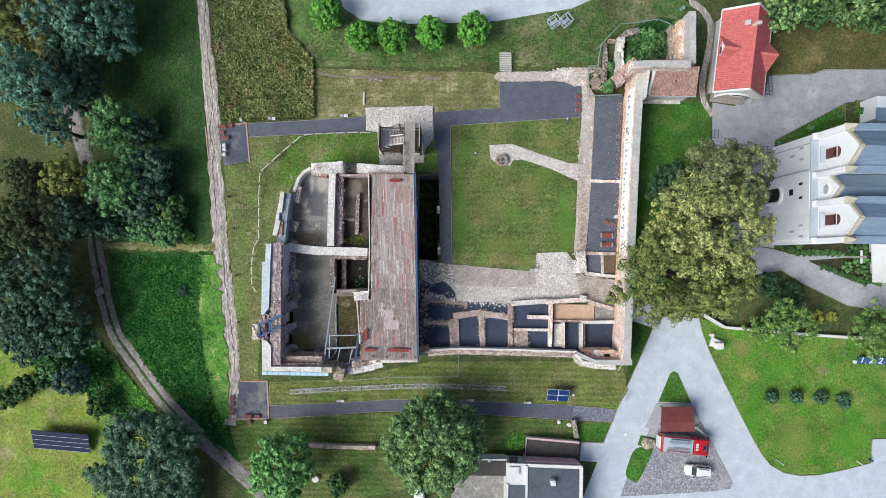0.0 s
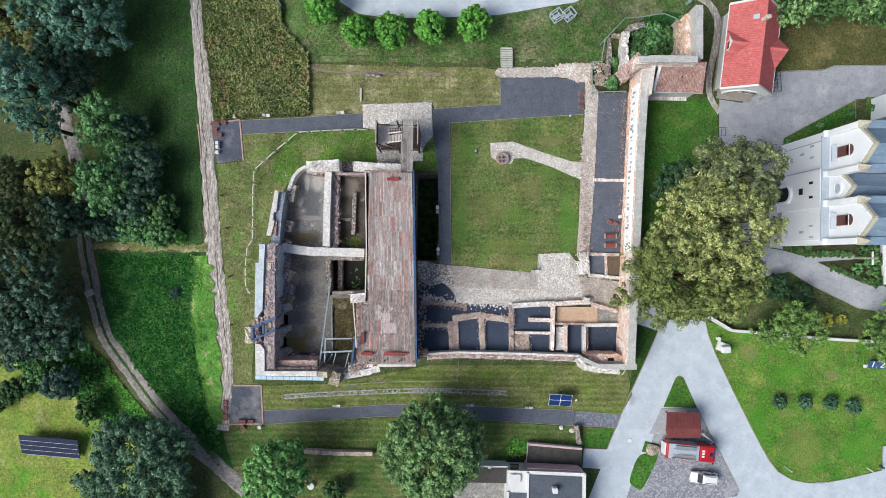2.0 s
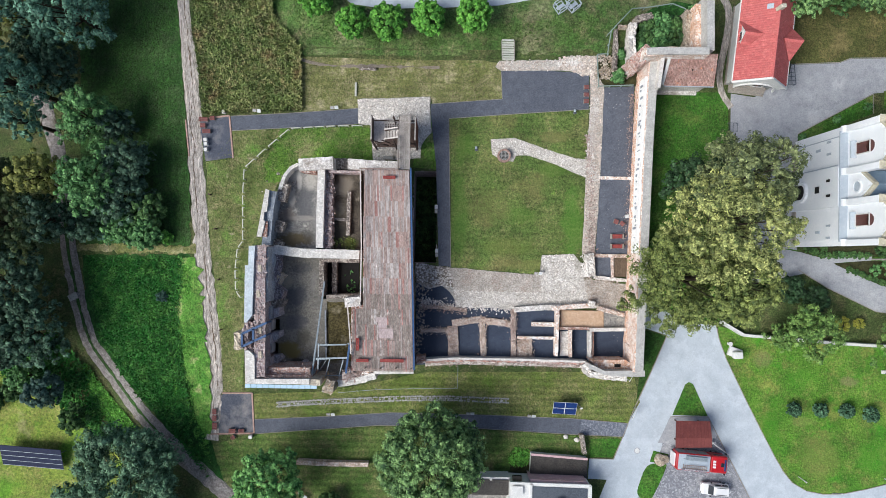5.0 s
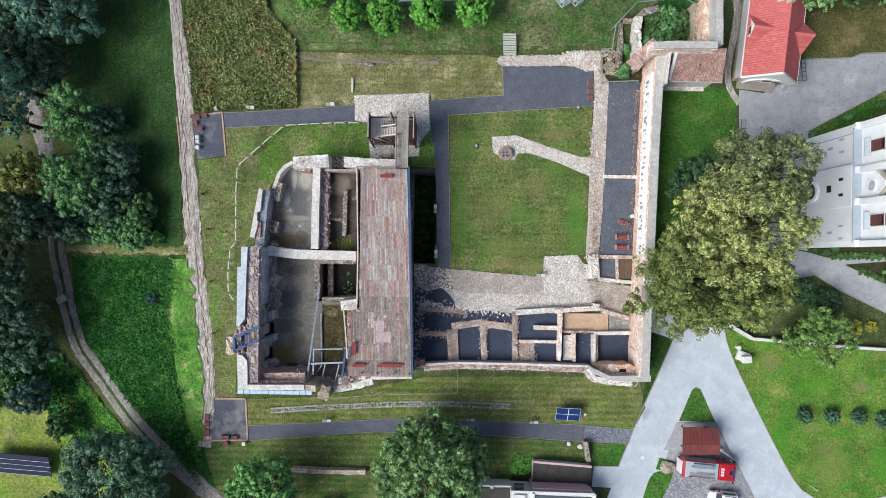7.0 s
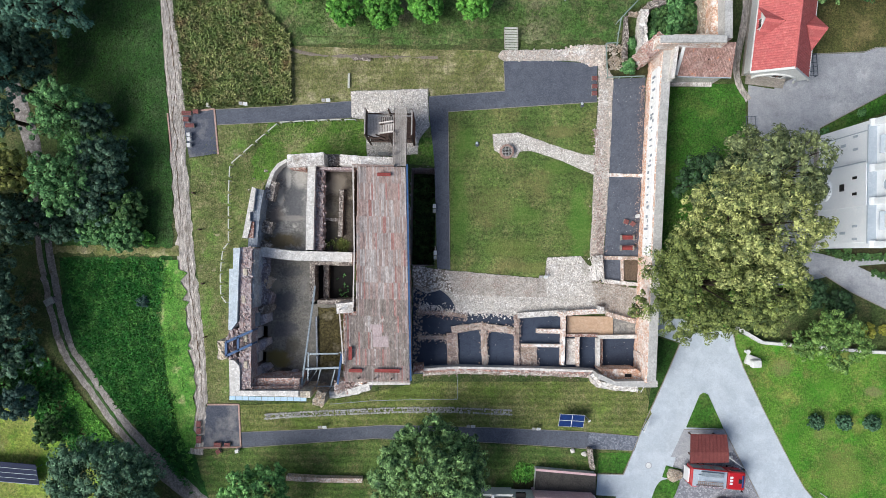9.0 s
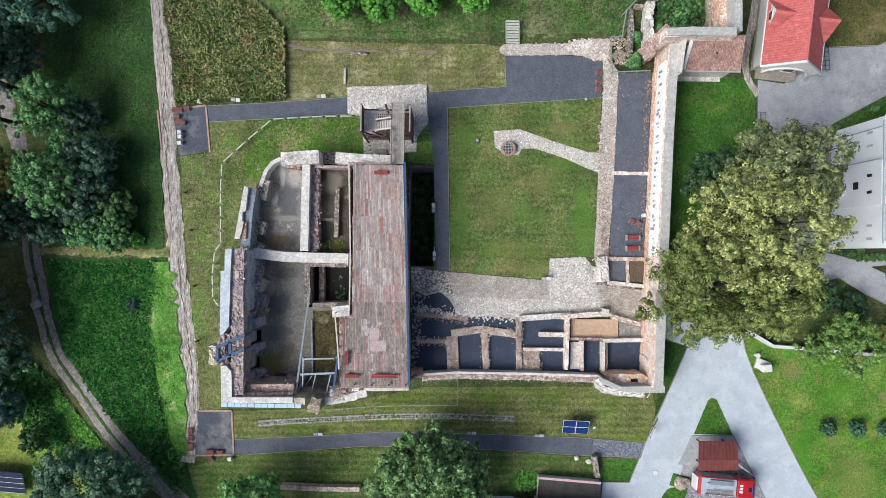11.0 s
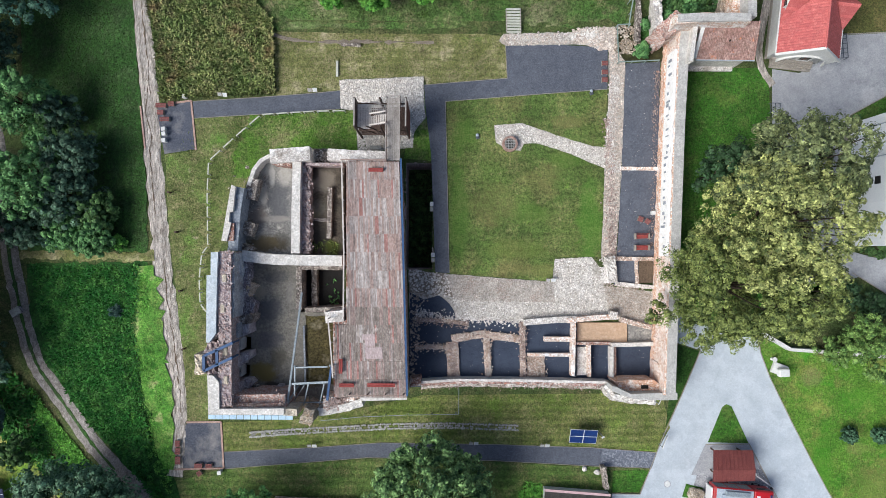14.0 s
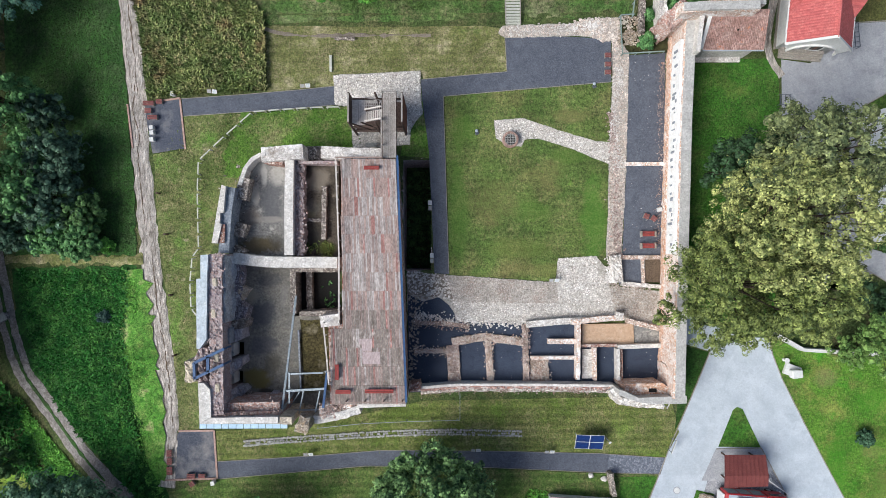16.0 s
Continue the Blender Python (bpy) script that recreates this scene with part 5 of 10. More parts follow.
# pale edging of the gravel ways
kerb("kerb_1", [(-30.96, 19.63), (-23.63, 20.12), (-16.47, 20.70), (-12.27, 21.13)], 0.05)
kerb("kerb_2", [(-30.73, 17.48), (-25.37, 17.84), (-20.00, 18.21), (-12.23, 18.80)], 0.05)
kerb("kerb_3", [(-1.36, 21.96), (9.02, 22.87), (8.77, 26.91)], 0.05)
kerb("kerb_4", [(1.84, -1.90), (1.19, 19.85), (10.40, 20.65), (21.77, 21.58)], 0.05)
kerb("kerb_5", [(-26.60, -24.84), (-15.57, -24.20), (-6.68, -23.51), (7.58, -23.62), (20.06, -23.93), (28.26, -24.49)], 0.05)
kerb("kerb_6", [(-26.55, -26.97), (-8.42, -25.41), (-1.30, -25.46), (7.61, -25.66), (20.09, -26.24), (27.67, -26.46)], 0.05)
kerb("kerb_7", [(-35.42, 19.09), (-31.14, 19.71), (-30.46, 13.44)], 0.08, 0.22, M["redstone"], "reddish kerb of a resting place")
kerb("kerb_8", [(-31.31, -21.11), (-26.95, -21.03), (-26.55, -26.88), (-33.13, -27.09)], 0.08, 0.22, M["redstone"], "reddish kerb of a resting place")
kerb("kerb_9", [(41.00, -9.90), (41.46, -11.92), (42.58, -14.85), (45.22, -20.19), (47.89, -25.34), (49.88, -29.03), (51.09, -31.08), (52.47, -32.75), (54.59, -33.95), (57.08, -34.37), (59.56, -34.33), (63.28, -33.55), (68.37, -32.22), (68.51, -28.49)], 0.05, 0.1, M["stone_pale"], "grey kerb of the drive")
kerb("kerb_10", [(33.79, -11.50), (31.54, -16.88), (28.95, -22.79), (26.20, -29.77), (22.64, -29.74)], 0.05, 0.1, M["stone_pale"], "grey kerb of the drive")
kerb("kerb_11", [(34.49, -23.41), (40.01, -23.31), (46.59, -35.79)], 0.05, 0.1, M["stone_pale"], "grey kerb of the parking place")
kerb("kerb_12", [(52.74, 18.55), (63.71, 24.59), (63.74, 21.72)], 0.05, 0.1, M["stone_pale"], "grey kerb of a bed")
kerb("kerb_13", [(51.55, 28.78), (58.73, 29.18), (60.34, 29.84), (82.07, 30.51)], 0.05, 0.1, M["stone_pale"], "grey kerb of the forecourt")
kerb("kerb_14", [(52.97, -1.51), (57.29, -4.12), (64.47, -7.47), (82.37, -9.74)], 0.05, 0.1, M["stone_pale"], "grey kerb of the church path")
draped("reed_ground", [(-37.45, 44.65), (-26.12, 44.85), (-25.52, 37.63), (-24.81, 34.04), (-22.18, 30.85), (-20.93, 29.74), (-20.59, 20.62), (-30.79, 20.26), (-34.90, 20.00), (-35.77, 26.64), (-36.65, 33.82)], M["reed_soil"], 0.06, "dark ground below reeds", "ground", 0.1)
draped("track_verge", [(-53.97, -18.66), (-50.94, -21.51), (-44.26, -27.12), (-38.61, -31.94), (-40.54, -32.99), (-48.19, -28.01), (-52.00, -23.69)], M["lush"], 0.08, "weedy verge of a dirt track", "verge", 0.4)
pebbles("apron_stones", [(-12.21, 22.39), (-1.74, 22.94), (-1.46, 17.83), (-2.86, 15.92), (-3.01, 14.03), (-9.79, 13.37), (-10.25, 18.66), (-12.05, 18.89)], 80, (0.06, 0.16), 0.07, M["pebble"], 1, "pale rough fieldstones of an apron", "stones", 0.5)
pebbles("path_stones", [(7.51, 16.83), (10.91, 17.07), (15.86, 15.45), (19.91, 14.18), (21.97, 14.13), (21.65, 11.52), (19.76, 12.30), (16.34, 13.67), (12.74, 14.77), (11.22, 14.65), (10.70, 13.74), (8.90, 13.89), (7.72, 14.77)], 70, (0.05, 0.12), 0.06, M["pebble"], 2, "pale cobbles of a narrow path", "stones", 0.4)
pebbles("strip_stones", [(8.48, 28.44), (17.89, 28.70), (19.22, 30.08), (22.53, 30.50), (22.95, 26.82), (23.96, 25.03), (23.53, 11.56), (22.90, -0.00), (21.20, 0.33), (21.63, 13.32), (22.04, 21.58), (21.96, 26.80), (17.91, 27.35), (8.86, 27.10), (7.95, 27.62)], 60, (0.05, 0.16), 0.08, M["pebble_beige"], 3, "rough cobbles of old foundations", "stones", 0.5)
pebbles("court_stones", [(18.86, 30.19), (20.59, 30.66), (22.62, 30.99), (22.84, 29.68), (23.00, 25.32), (21.96, 26.75), (20.66, 26.58), (18.90, 27.42), (17.16, 27.53), (17.13, 28.84)], 55, (0.1, 0.26), 0.09, M["pebble_beige"], 57, "bright rough stones beside a court", "stones", 0.5)
pebbles("corner_stones", [(18.76, 29.94), (22.42, 31.03), (22.26, 28.64), (20.84, 27.63), (20.55, 26.63), (19.23, 27.26), (18.70, 28.33)], 60, (0.08, 0.2), 0.09, M["pebble"], 39, "bright rough stones at the corner of a court", "stones", 0.5)
pebbles("yard_stones", [(1.50, -2.08), (15.04, -3.05), (15.24, -5.50), (3.62, -5.53), (2.38, -5.08)], 80, (0.06, 0.13), 0.08, M["pebble_grey"], 4, "rounded grey cobbles of the castle yard", "stones", 0.4)
pebbles("pale_cobbles", [(2.38, -5.34), (15.24, -5.56), (16.67, -5.82), (22.21, -6.80), (22.54, -7.12), (11.61, -7.55), (11.13, -8.07), (2.81, -7.75), (2.58, -6.81)], 85, (0.05, 0.12), 0.08, M["pebble"], 34, "pale worn cobbles of the castle yard", "stones", 0.35)
pebbles("platform_stones", [(15.21, -0.05), (19.94, 0.22), (20.10, -1.90), (21.40, -3.37), (22.22, -6.73), (15.24, -5.43)], 70, (0.05, 0.14), 0.08, M["pebble"], 35, "pale flat stones of a raised platform", "stones", 0.2)
pebbles("brown_cobbles", [(21.40, -3.05), (26.46, -3.70), (28.41, -5.32), (28.47, -7.87), (22.54, -7.02), (22.15, -6.63)], 80, (0.05, 0.12), 0.08, M["pebble_brown"], 36, "brownish cobbles of the castle yard", "stones", 0.4)
pebbles("field_stones", [(-3.23, -1.62), (1.53, -2.01), (2.45, -5.27), (0.52, -4.69), (-3.07, -4.20)], 26, (0.08, 0.2), 0.08, M["pebble"], 37, "loose pale fieldstones beside the moat", "stones", 0.6)
pebbles("edge_stones", [(-3.07, -4.20), (0.52, -4.69), (-1.27, -5.66), (-2.31, -6.64), (-1.99, -7.78), (-1.76, -11.69), (-2.73, -15.28), (-3.02, -15.28)], 22, (0.06, 0.2), 0.11, M["pebble_brown"], 5, "loose stones at the yard edge", "stones", 0.5)
pebbles("rim_stones", [(-2.08, -7.62), (2.64, -7.68), (7.54, -8.07), (7.54, -8.33), (-2.08, -8.01)], 26, (0.05, 0.15), 0.11, M["pebble"], 38, "loose stones along a gravel floor", "stones", 0.5)
pebbles("gravel_grit", [(-3.27, -5.47), (1.93, -6.72), (27.86, -8.75), (27.96, -15.70), (-3.07, -16.25)], 0.7, (0.03, 0.06), 0.1, M["pebble"], 6, "pale stones scattered on gravel", "stones", 0.5)
pebbles("court_grit", [(24.24, 24.59), (28.27, 24.93), (28.20, 4.48), (27.72, 0.53), (23.26, 0.10), (23.71, 11.56)], 0.8, (0.03, 0.06), 0.06, M["pebble"], 7, "pale stones scattered on gravel", "stones", 0.5)
draped("verge_strip", [(-38.40, -1.40), (-35.32, -1.32), (-34.56, -7.37), (-33.25, -18.03), (-32.60, -26.90), (-34.40, -26.95), (-36.60, -18.13), (-38.20, -9.28)], M["verge"], 0.2, "light green grass strip beside a track", "grass", 0.9)

# a water-worn channel winds down the pale track
WORN = curve_round([(-38.81, 41.90), (-37.64, 30.20), (-36.54, 21.23), (-35.89, 12.27), (-35.06, 3.33), (-34.06, -5.58), (-32.79, -14.47), (-32.21, -20.68)], 14, False)
for k, (a, b, aside) in enumerate(((0, 30, 0.2), (26, 56, -0.3), (60, 98, 0.25), (10, 40, -0.55), (50, 84, 0.6), (70, 98, -0.5))):
    line = [(x + aside + 0.55 * noise.noise((y * 0.3, k * 7.0, 0)) + 0.22 * noise.noise((y * 1.3, k, 4)), y) for x, y in WORN[a:b]]
    ribbon("channel", line, [0.05, 0.16, 0.1, 0.2, 0.12, 0.05] if k < 3 else [0.04, 0.09, 0.06, 0.1, 0.04], M["soil" if k < 3 else "soil_pale"], 0.11, "brown channel worn by water in a track", "track", 0.12)
kerb("kerb_15", [(-37.57, 18.97), (-36.91, 13.60)], 0.1, 0.2, M["redstone"], "reddish kerb beside a gravel track")
ribbon("footpath_2", [(-24.29, 33.09), (-23.45, 30.55), (-21.10, 28.36), (-16.70, 27.40), (-10.34, 27.35), (-4.77, 27.37), (-0.32, 27.37)], [0.3, 0.5, 0.6, 0.5, 0.4, 0.3], M["soil_pale"], 0.08, "bare worn path at the foot of a bank", "path", 0.5)


# ---- the ruin: walls ----
FLOOR, DECK = 2.8, 6.9


def wall(name, label, at=(0, 0, 0)):
    return thing(name, at, 0, label, "wall", "", "structure")


def run(parent, name, line, width, z0, z1, material, rough=0.12, step=0.4, z2=None, label=""):
    return part(name, wall_run(bmesh.new(), line, width, z0, z1, rough, step, len(parent.children) * 7.3 + width, z2), material, parent, label)


def rough_block(parent, name, outline, z0, z1, material, dip=0.35):
    """A broken piece of masonry on an outline: its top is uneven and falls away at the rim."""
    pts = fray(outline, 0.3, 0.06, len(outline))
    bm = prism(bmesh.new(), pts, z0, z1)
    top = [f for f in bm.faces if f.normal.z > 0.9]
    bmesh.ops.poke(bm, faces=top)
    rim = {(round(x, 3), round(y, 3)) for x, y in pts}
    for v in bm.verts:
        if v.co.z > z1 - 0.01:
            edge = (round(v.co.x, 3), round(v.co.y, 3)) in rim
            v.co.z += dip * (0.6 * noise.noise((v.co.x * 2.3, v.co.y * 2.3, z1)) - (0.5 if edge else 0.0))
    return part(name, bm, material, parent)


# west range, tall walls
w = wall("wall_west", "tall ruined brick wall with pale coping and broken crown")
run(w, "core", [(-23.60, 0.56), (-23.64, -2.12), (-23.62, -5.60), (-23.50, -9.39), (-23.46, -13.18), (-23.42, -16.86)], 1.45, 6.2, 8.9, M["brick_dark"], 0.13, 0.25)
for line in ([(-23.63, 0.56), (-23.62, -5.60), (-23.55, -9.60)], [(-23.52, -11.60), (-23.50, -12.95)], [(-23.48, -14.75), (-23.42, -16.86)]):
    run(w, "core", line, 1.4, 0, 6.4, M["brick_dark"], 0.1, 0.25)
for outline, tone in (([(-25.07, 0.48), (-24.27, 0.52), (-24.36, -2.10), (-24.44, -8.66), (-25.16, -9.70), (-25.49, -9.64), (-25.53, -2.10), (-25.07, -2.08)], "coping_blue"),
                      ([(-25.32, -13.35), (-24.70, -13.35), (-24.03, -14.06), (-23.94, -17.07), (-25.18, -17.74)], "pale_coat")):
    part("coping", prism(bmesh.new(), fray(outline, 0.7, 0.03, 2), 0, 9.3), M[tone], w)
run(w, "plaster", [(-22.88, 0.34), (-22.83, -3.09), (-22.79, -6.91)], 0.3, FLOOR - 0.5, 8.5, M["plaster_grey"], 0.2, 0.25)
for line in ([(-22.86, -7.60), (-22.84, -9.55)], [(-22.82, -11.65), (-22.80, -12.90)], [(-22.80, -14.80), (-22.80, -16.13)]):
    run(w, "facing", line, 0.3, FLOOR - 0.5, 6.6, M["pale_lilac"], 0.25, 0.25)
for name, outline, high, tone in (
        ("ledge", [(-23.72, 0.29), (-22.69, 0.37), (-22.47, -1.46), (-22.78, -3.21), (-22.52, -4.74), (-22.69, -6.92), (-23.61, -7.18)], 6.4, "ledge_pale"),
        ("ledge", [(-23.08, 0.37), (-22.17, -0.43), (-22.04, -1.94), (-22.26, -2.94), (-22.79, -4.16), (-22.86, -4.82), (-23.12, -3.27), (-22.81, -1.50)], 5.3, "lilac"),
        ("ledge", [(-22.94, -4.89), (-22.38, -4.85), (-21.33, -5.70), (-21.73, -7.08), (-22.27, -7.57), (-23.12, -7.25)], 5.0, "lilac"),
        ("ledge", [(-23.47, -7.24), (-21.76, -6.76), (-21.27, -7.02), (-21.54, -7.86), (-23.19, -8.12)], 5.9, "wallstone"),
        ("pier", [(-23.12, -8.01), (-21.82, -7.73), (-21.76, -9.07), (-22.79, -9.56), (-23.08, -9.33)], 5.7, "pale_lilac"),
        ("pier", [(-23.07, -11.50), (-21.81, -11.24), (-21.72, -12.12), (-23.01, -12.92)], 5.4, "pale_lilac"),
        ("window_sill", [(-23.40, -9.82), (-23.08, -9.78), (-23.08, -11.20), (-23.38, -11.25)], 4.6, "white_paint"),
        ("window_sill", [(-23.37, -13.20), (-23.05, -13.13), (-23.05, -14.43), (-23.35, -14.52)], 4.4, "white_paint"),
        ("rubble_heap", [(-23.30, -14.77), (-21.95, -14.64), (-21.46, -15.17), (-21.91, -15.66), (-23.07, -16.40)], 4.6, "pale_lilac"),
        ("rubble_heap", [(-22.13, -15.84), (-21.63, -15.37), (-21.20, -15.69), (-21.38, -16.37), (-22.63, -16.59)], 3.9, "wallstone"),
        ("fallen_block", [(-19.94, -16.30), (-18.86, -15.49), (-18.18, -15.58), (-18.11, -16.44)], 3.8, "pale_lilac"),
        ("ledge", [(-22.95, -7.80), (-22.60, -7.75), (-22.58, -9.40), (-22.95, -9.45)], 7.4, "blue_stone")):
    rough_block(w, name, outline, FLOOR - 0.5, high, M[tone])
run(w, "heap", [(-22.61, -3.82), (-21.92, -4.28)], 1.7, FLOOR - 0.3, 4.2, M["putlog"], 0.45, 0.2, 3.2)
# Dark bottoms, added so that the wall openings look unlit.
for a, b in (((-24.95, -9.97), (-22.66, -12.00)), ((-24.95, -13.41), (-22.80, -15.50))):
    area("niche_floor", [(a[0], a[1]), (b[0], a[1]), (b[0], b[1]), (a[0], b[1])], M["reed_soil"], 0.4, "added dark bottom of a wall opening", "floor")
for q in [(-23.61, -2.47), (-23.76, -5.86), (-23.46, -10.68), (-23.34, -13.92)]:
    part("putlog_block", box(bmesh.new(), (q[0], q[1], 8.9), (0.55, 0.95, 0.36), 4, 0.1), M["putlog"], w)
run(w, "stump", [(-26.33, -11.02), (-26.20, -13.32)], 1.15, 0, 9.2, M["putlog"], 0.3, 0.25)
run(w, "stump", [(-24.88, -9.63), (-25.51, -11.11), (-25.20, -13.22), (-24.56, -13.96)], 1.0, 0, 8.7, M["brick_dark"], 0.4, 0.25)

w = wall("wall_south", "tall ruined brick wall with pale coping")
run(w, "core", [(-24.12, -17.00), (-20.69, -16.92), (-16.67, -16.85)], 0.5, 0, 8.4, M["brick_mix"], 0.06, 0.25)
part("coping", prism(bmesh.new(), fray([(-25.16, -17.74), (-23.94, -17.09), (-20.47, -17.04), (-16.70, -16.98), (-16.70, -17.71)], 0.7, 0.03, 4), 0, 9.3), M["pale_coat"], w)
run(w, "coping", [(-16.82, -17.44), (-15.30, -17.48)], 0.8, 0, 9.0, M["putlog"], 0.15, 0.3)
run(w, "core", [(-12.74, -17.09), (-10.58, -16.97), (-8.05, -16.09)], 1.3, 0, 6.6, M["brick_pale"], 0.25, 0.3, 6.0)
run(w, "coping", [(-13.38, -18.10), (-10.58, -17.66), (-8.30, -16.91)], 0.9, 0, 6.5, M["pale_coat"], 0.2, 0.4)
run(w, "coping", [(-8.51, -16.39), (-3.08, -16.21)], 0.55, 0, 6.85, M["pale_coat"], 0.04, 0.6)
run(w, "stump", [(-15.05, -18.08), (-13.80, -18.46)], 1.9, 0, 7.6, M["sandrock"], 0.5, 0.3)
for k, (a, b) in enumerate(zip(np.linspace(0, 1, 13), np.linspace(0, 1, 13)[1:])):
    p, q = (Vector([(-25.29, -18.09), (-15.72, -18.09)][0]).lerp(Vector([(-25.29, -18.09), (-15.72, -18.09)][1]), u) for u in (a, b - 0.006))
    part("sheet", bar(bmesh.new(), (p.x, p.y, 8.95), (q.x, q.y, 8.95), 0.48, 0.06), M["sheet_blue"], w)
run(w, "bench_ledge", [(-23.33, -16.60), (-21.07, -16.54), (-16.87, -16.46)], 1.5, FLOOR - 0.5, 7.8, M["brick_mix"], 0.09, 0.25)

# lower north-west part
w = wall("wall_northwest", "lower ruined wall with pale coping and a blue-grey gutter")
part("coping", prism(bmesh.new(), fray([(-23.75, 8.34), (-23.25, 8.12), (-23.53, 5.25), (-23.88, 5.13), (-23.96, 4.05), (-23.70, 3.94), (-24.20, 1.76), (-24.86, 1.82)], 0.8, 0.03, 3), 0, 6.6), M["pale_coat"], w)
part("brick_infill", prism(bmesh.new(), fray([(-23.69, 3.94), (-23.43, 3.90), (-23.51, 1.83), (-24.18, 1.78)], 0.5, 0.05, 3), 0, 6.4), M["brick_red"], w)
run(w, "gutter_ledge", [(-22.93, 8.14), (-23.38, 5.38), (-23.70, 0.69)], 1.2, 0, 6.1, M["blue_stone"], 0.1, 0.4)
run(w, "pier", [(-22.55, 8.24), (-21.25, 7.97)], 2.6, 2.6, 4.9, M["wallstone"], 0.2, 0.3)
run(w, "pier", [(-22.88, 3.43), (-21.70, 3.17)], 1.6, 2.6, 4.6, M["wallstone"], 0.25, 0.3)
run(w, "pier", [(-23.07, 1.21), (-21.90, 0.56)], 0.9, 2.6, 4.8, M["wallstone"], 0.25, 0.3)
run(w, "rim", [(-22.22, 8.48), (-21.57, 10.42), (-20.79, 11.46), (-19.75, 12.04)], 0.45, 0, 5.0, M["pale_coat"], 0.06, 0.4)
w = wall("wall_north", "broad pale-capped ruin wall with a gap")
run(w, "core", [(-19.47, 11.82), (-17.03, 12.01), (-14.73, 12.20)], 1.65, 0, 6.0, M["pale_rough"], 0.14, 0.3)
run(w, "core", [(-12.68, 12.13), (-9.35, 11.93), (-5.38, 11.85)], 1.35, 0, 6.0, M["pale_rough"], 0.1, 0.3)
run(w, "sill", [(-15.19, 12.44), (-12.84, 12.43)], 1.5, 0, 3.3, M["wallstone"], 0.3, 0.3)
run(w, "stub", [(-19.36, 11.33), (-17.29, 11.06)], 0.7, 2.5, 5.0, M["brick_red"], 0.2, 0.3)
run(w, "lintel", [(-15.47, 11.12), (-11.06, 11.11)], 0.35, 2.5, 4.8, M["brick_dark"], 0.1, 0.4)
w = wall("wall_inner", "straight pale-capped inner wall")
run(w, "core", [(-16.39, 11.38), (-16.46, 5.70), (-16.46, 0.42)], 1.0, 0, 5.5, M["pale_coat"], 0.03, 0.5)
run(w, "ledge", [(-15.50, 11.38), (-15.44, 5.76), (-15.38, 0.41)], 1.05, 0, 4.4, M["brick_dark"], 0.45, 0.22)
run(w, "low_wall", [(-12.75, 8.47), (-12.82, 2.25)], 0.55, 2.5, 3.7, M["wallstone"], 0.12, 0.3)
run(w, "low_wall", [(-15.09, 4.59), (-12.83, 4.46)], 0.4, 2.5, 3.2, M["wallstone"], 0.12, 0.3)
w = wall("wall_cross", "straight pale-capped cross wall")
run(w, "core", [(-22.84, 0.11), (-19.10, -0.35), (-10.92, -0.43)], 1.25, 0, 5.5, M["pale_coat"], 0.06, 0.4)

area("floor_1", [(-23.13, 8.22), (-21.47, 11.56), (-20.13, 12.22), (-17.26, 12.21), (-17.27, 0.21), (-24.14, 0.22)], M["slab"], 3.2, "stained grey slab over a vault", "floor", 0, False, 3.0)
area("floor_2", [(-16.13, 12.21), (-11.13, 12.20), (-11.14, -0.14), (-16.14, -0.13)], M["slab_brown"], 3.0, "dark damp mossy floor", "floor", 0, False, 2.9)
area("floor_3", [(-24.54, -0.24), (-16.65, -0.60), (-16.66, -6.81), (-11.05, -6.82), (-10.40, -18.02), (-24.68, -17.99), (-24.68, -15.33), (-22.54, -15.33), (-22.54, -13.27), (-24.68, -13.26), (-24.68, -11.86), (-22.41, -11.86), (-22.41, -9.86), (-24.68, -9.86)], M["slab_stain_shade"], FLOOR, "stained slab floor of a roofless hall, wall shade in its colour", "floor", 0, False, 2.6)
area("moss_floor", [(-15.71, -7.20), (-11.17, -7.35), (-10.78, -15.48), (-15.45, -15.47)], M["moss"], FLOOR + 0.03, "mossy yellow-brown patch of floor", "floor", 0.2, False, 0.1)
# opening into the cellar
w = wall("wall_cellar", "rough stone sides of a cellar opening")
run(w, "side", [(-16.54, -1.19), (-16.48, -6.52)], 0.7, 0, 3.2, M["wallstone"], 0.15, 0.3)
run(w, "side", [(-16.54, -1.32), (-11.14, -1.34)], 0.5, 0, 3.6, M["wallstone"], 0.12, 0.3)
run(w, "side", [(-15.81, -6.52), (-10.88, -6.26)], 0.6, 0, 3.2, M["wallstone"], 0.15, 0.3)
run(w, "divider", [(-15.06, -1.51), (-15.00, -6.40)], 0.7, 0, 1.2, M["wallstone"], 0.2, 0.3)
run(w, "corner_block", [(-12.63, -7.02), (-10.49, -6.77)], 1.3, 0, 6.9, M["pale_rough"], 0.1, 0.4)
# The floor is painted black to stand for the unlit depth.
area("floor_4", [(-17.14, -1.54), (-11.61, -1.55), (-11.61, -6.53), (-17.14, -6.51)], M["dark"], 0.15, "cellar floor coloured black for the depth's shade", "floor", 0, False, 0.2)

# range under the viewing deck
w = wall("wall_east", "brick range under a timber viewing deck")
EDGE = [(-10.31, 11.23), (-4.17, 11.22), (-3.50, -2.64), (-3.08, -16.15), (-11.54, -16.26), (-11.72, -7.42), (-10.14, -7.30)]
part("core", prism(bmesh.new(), EDGE, 0, DECK - 0.1), M["brick_red"], w)

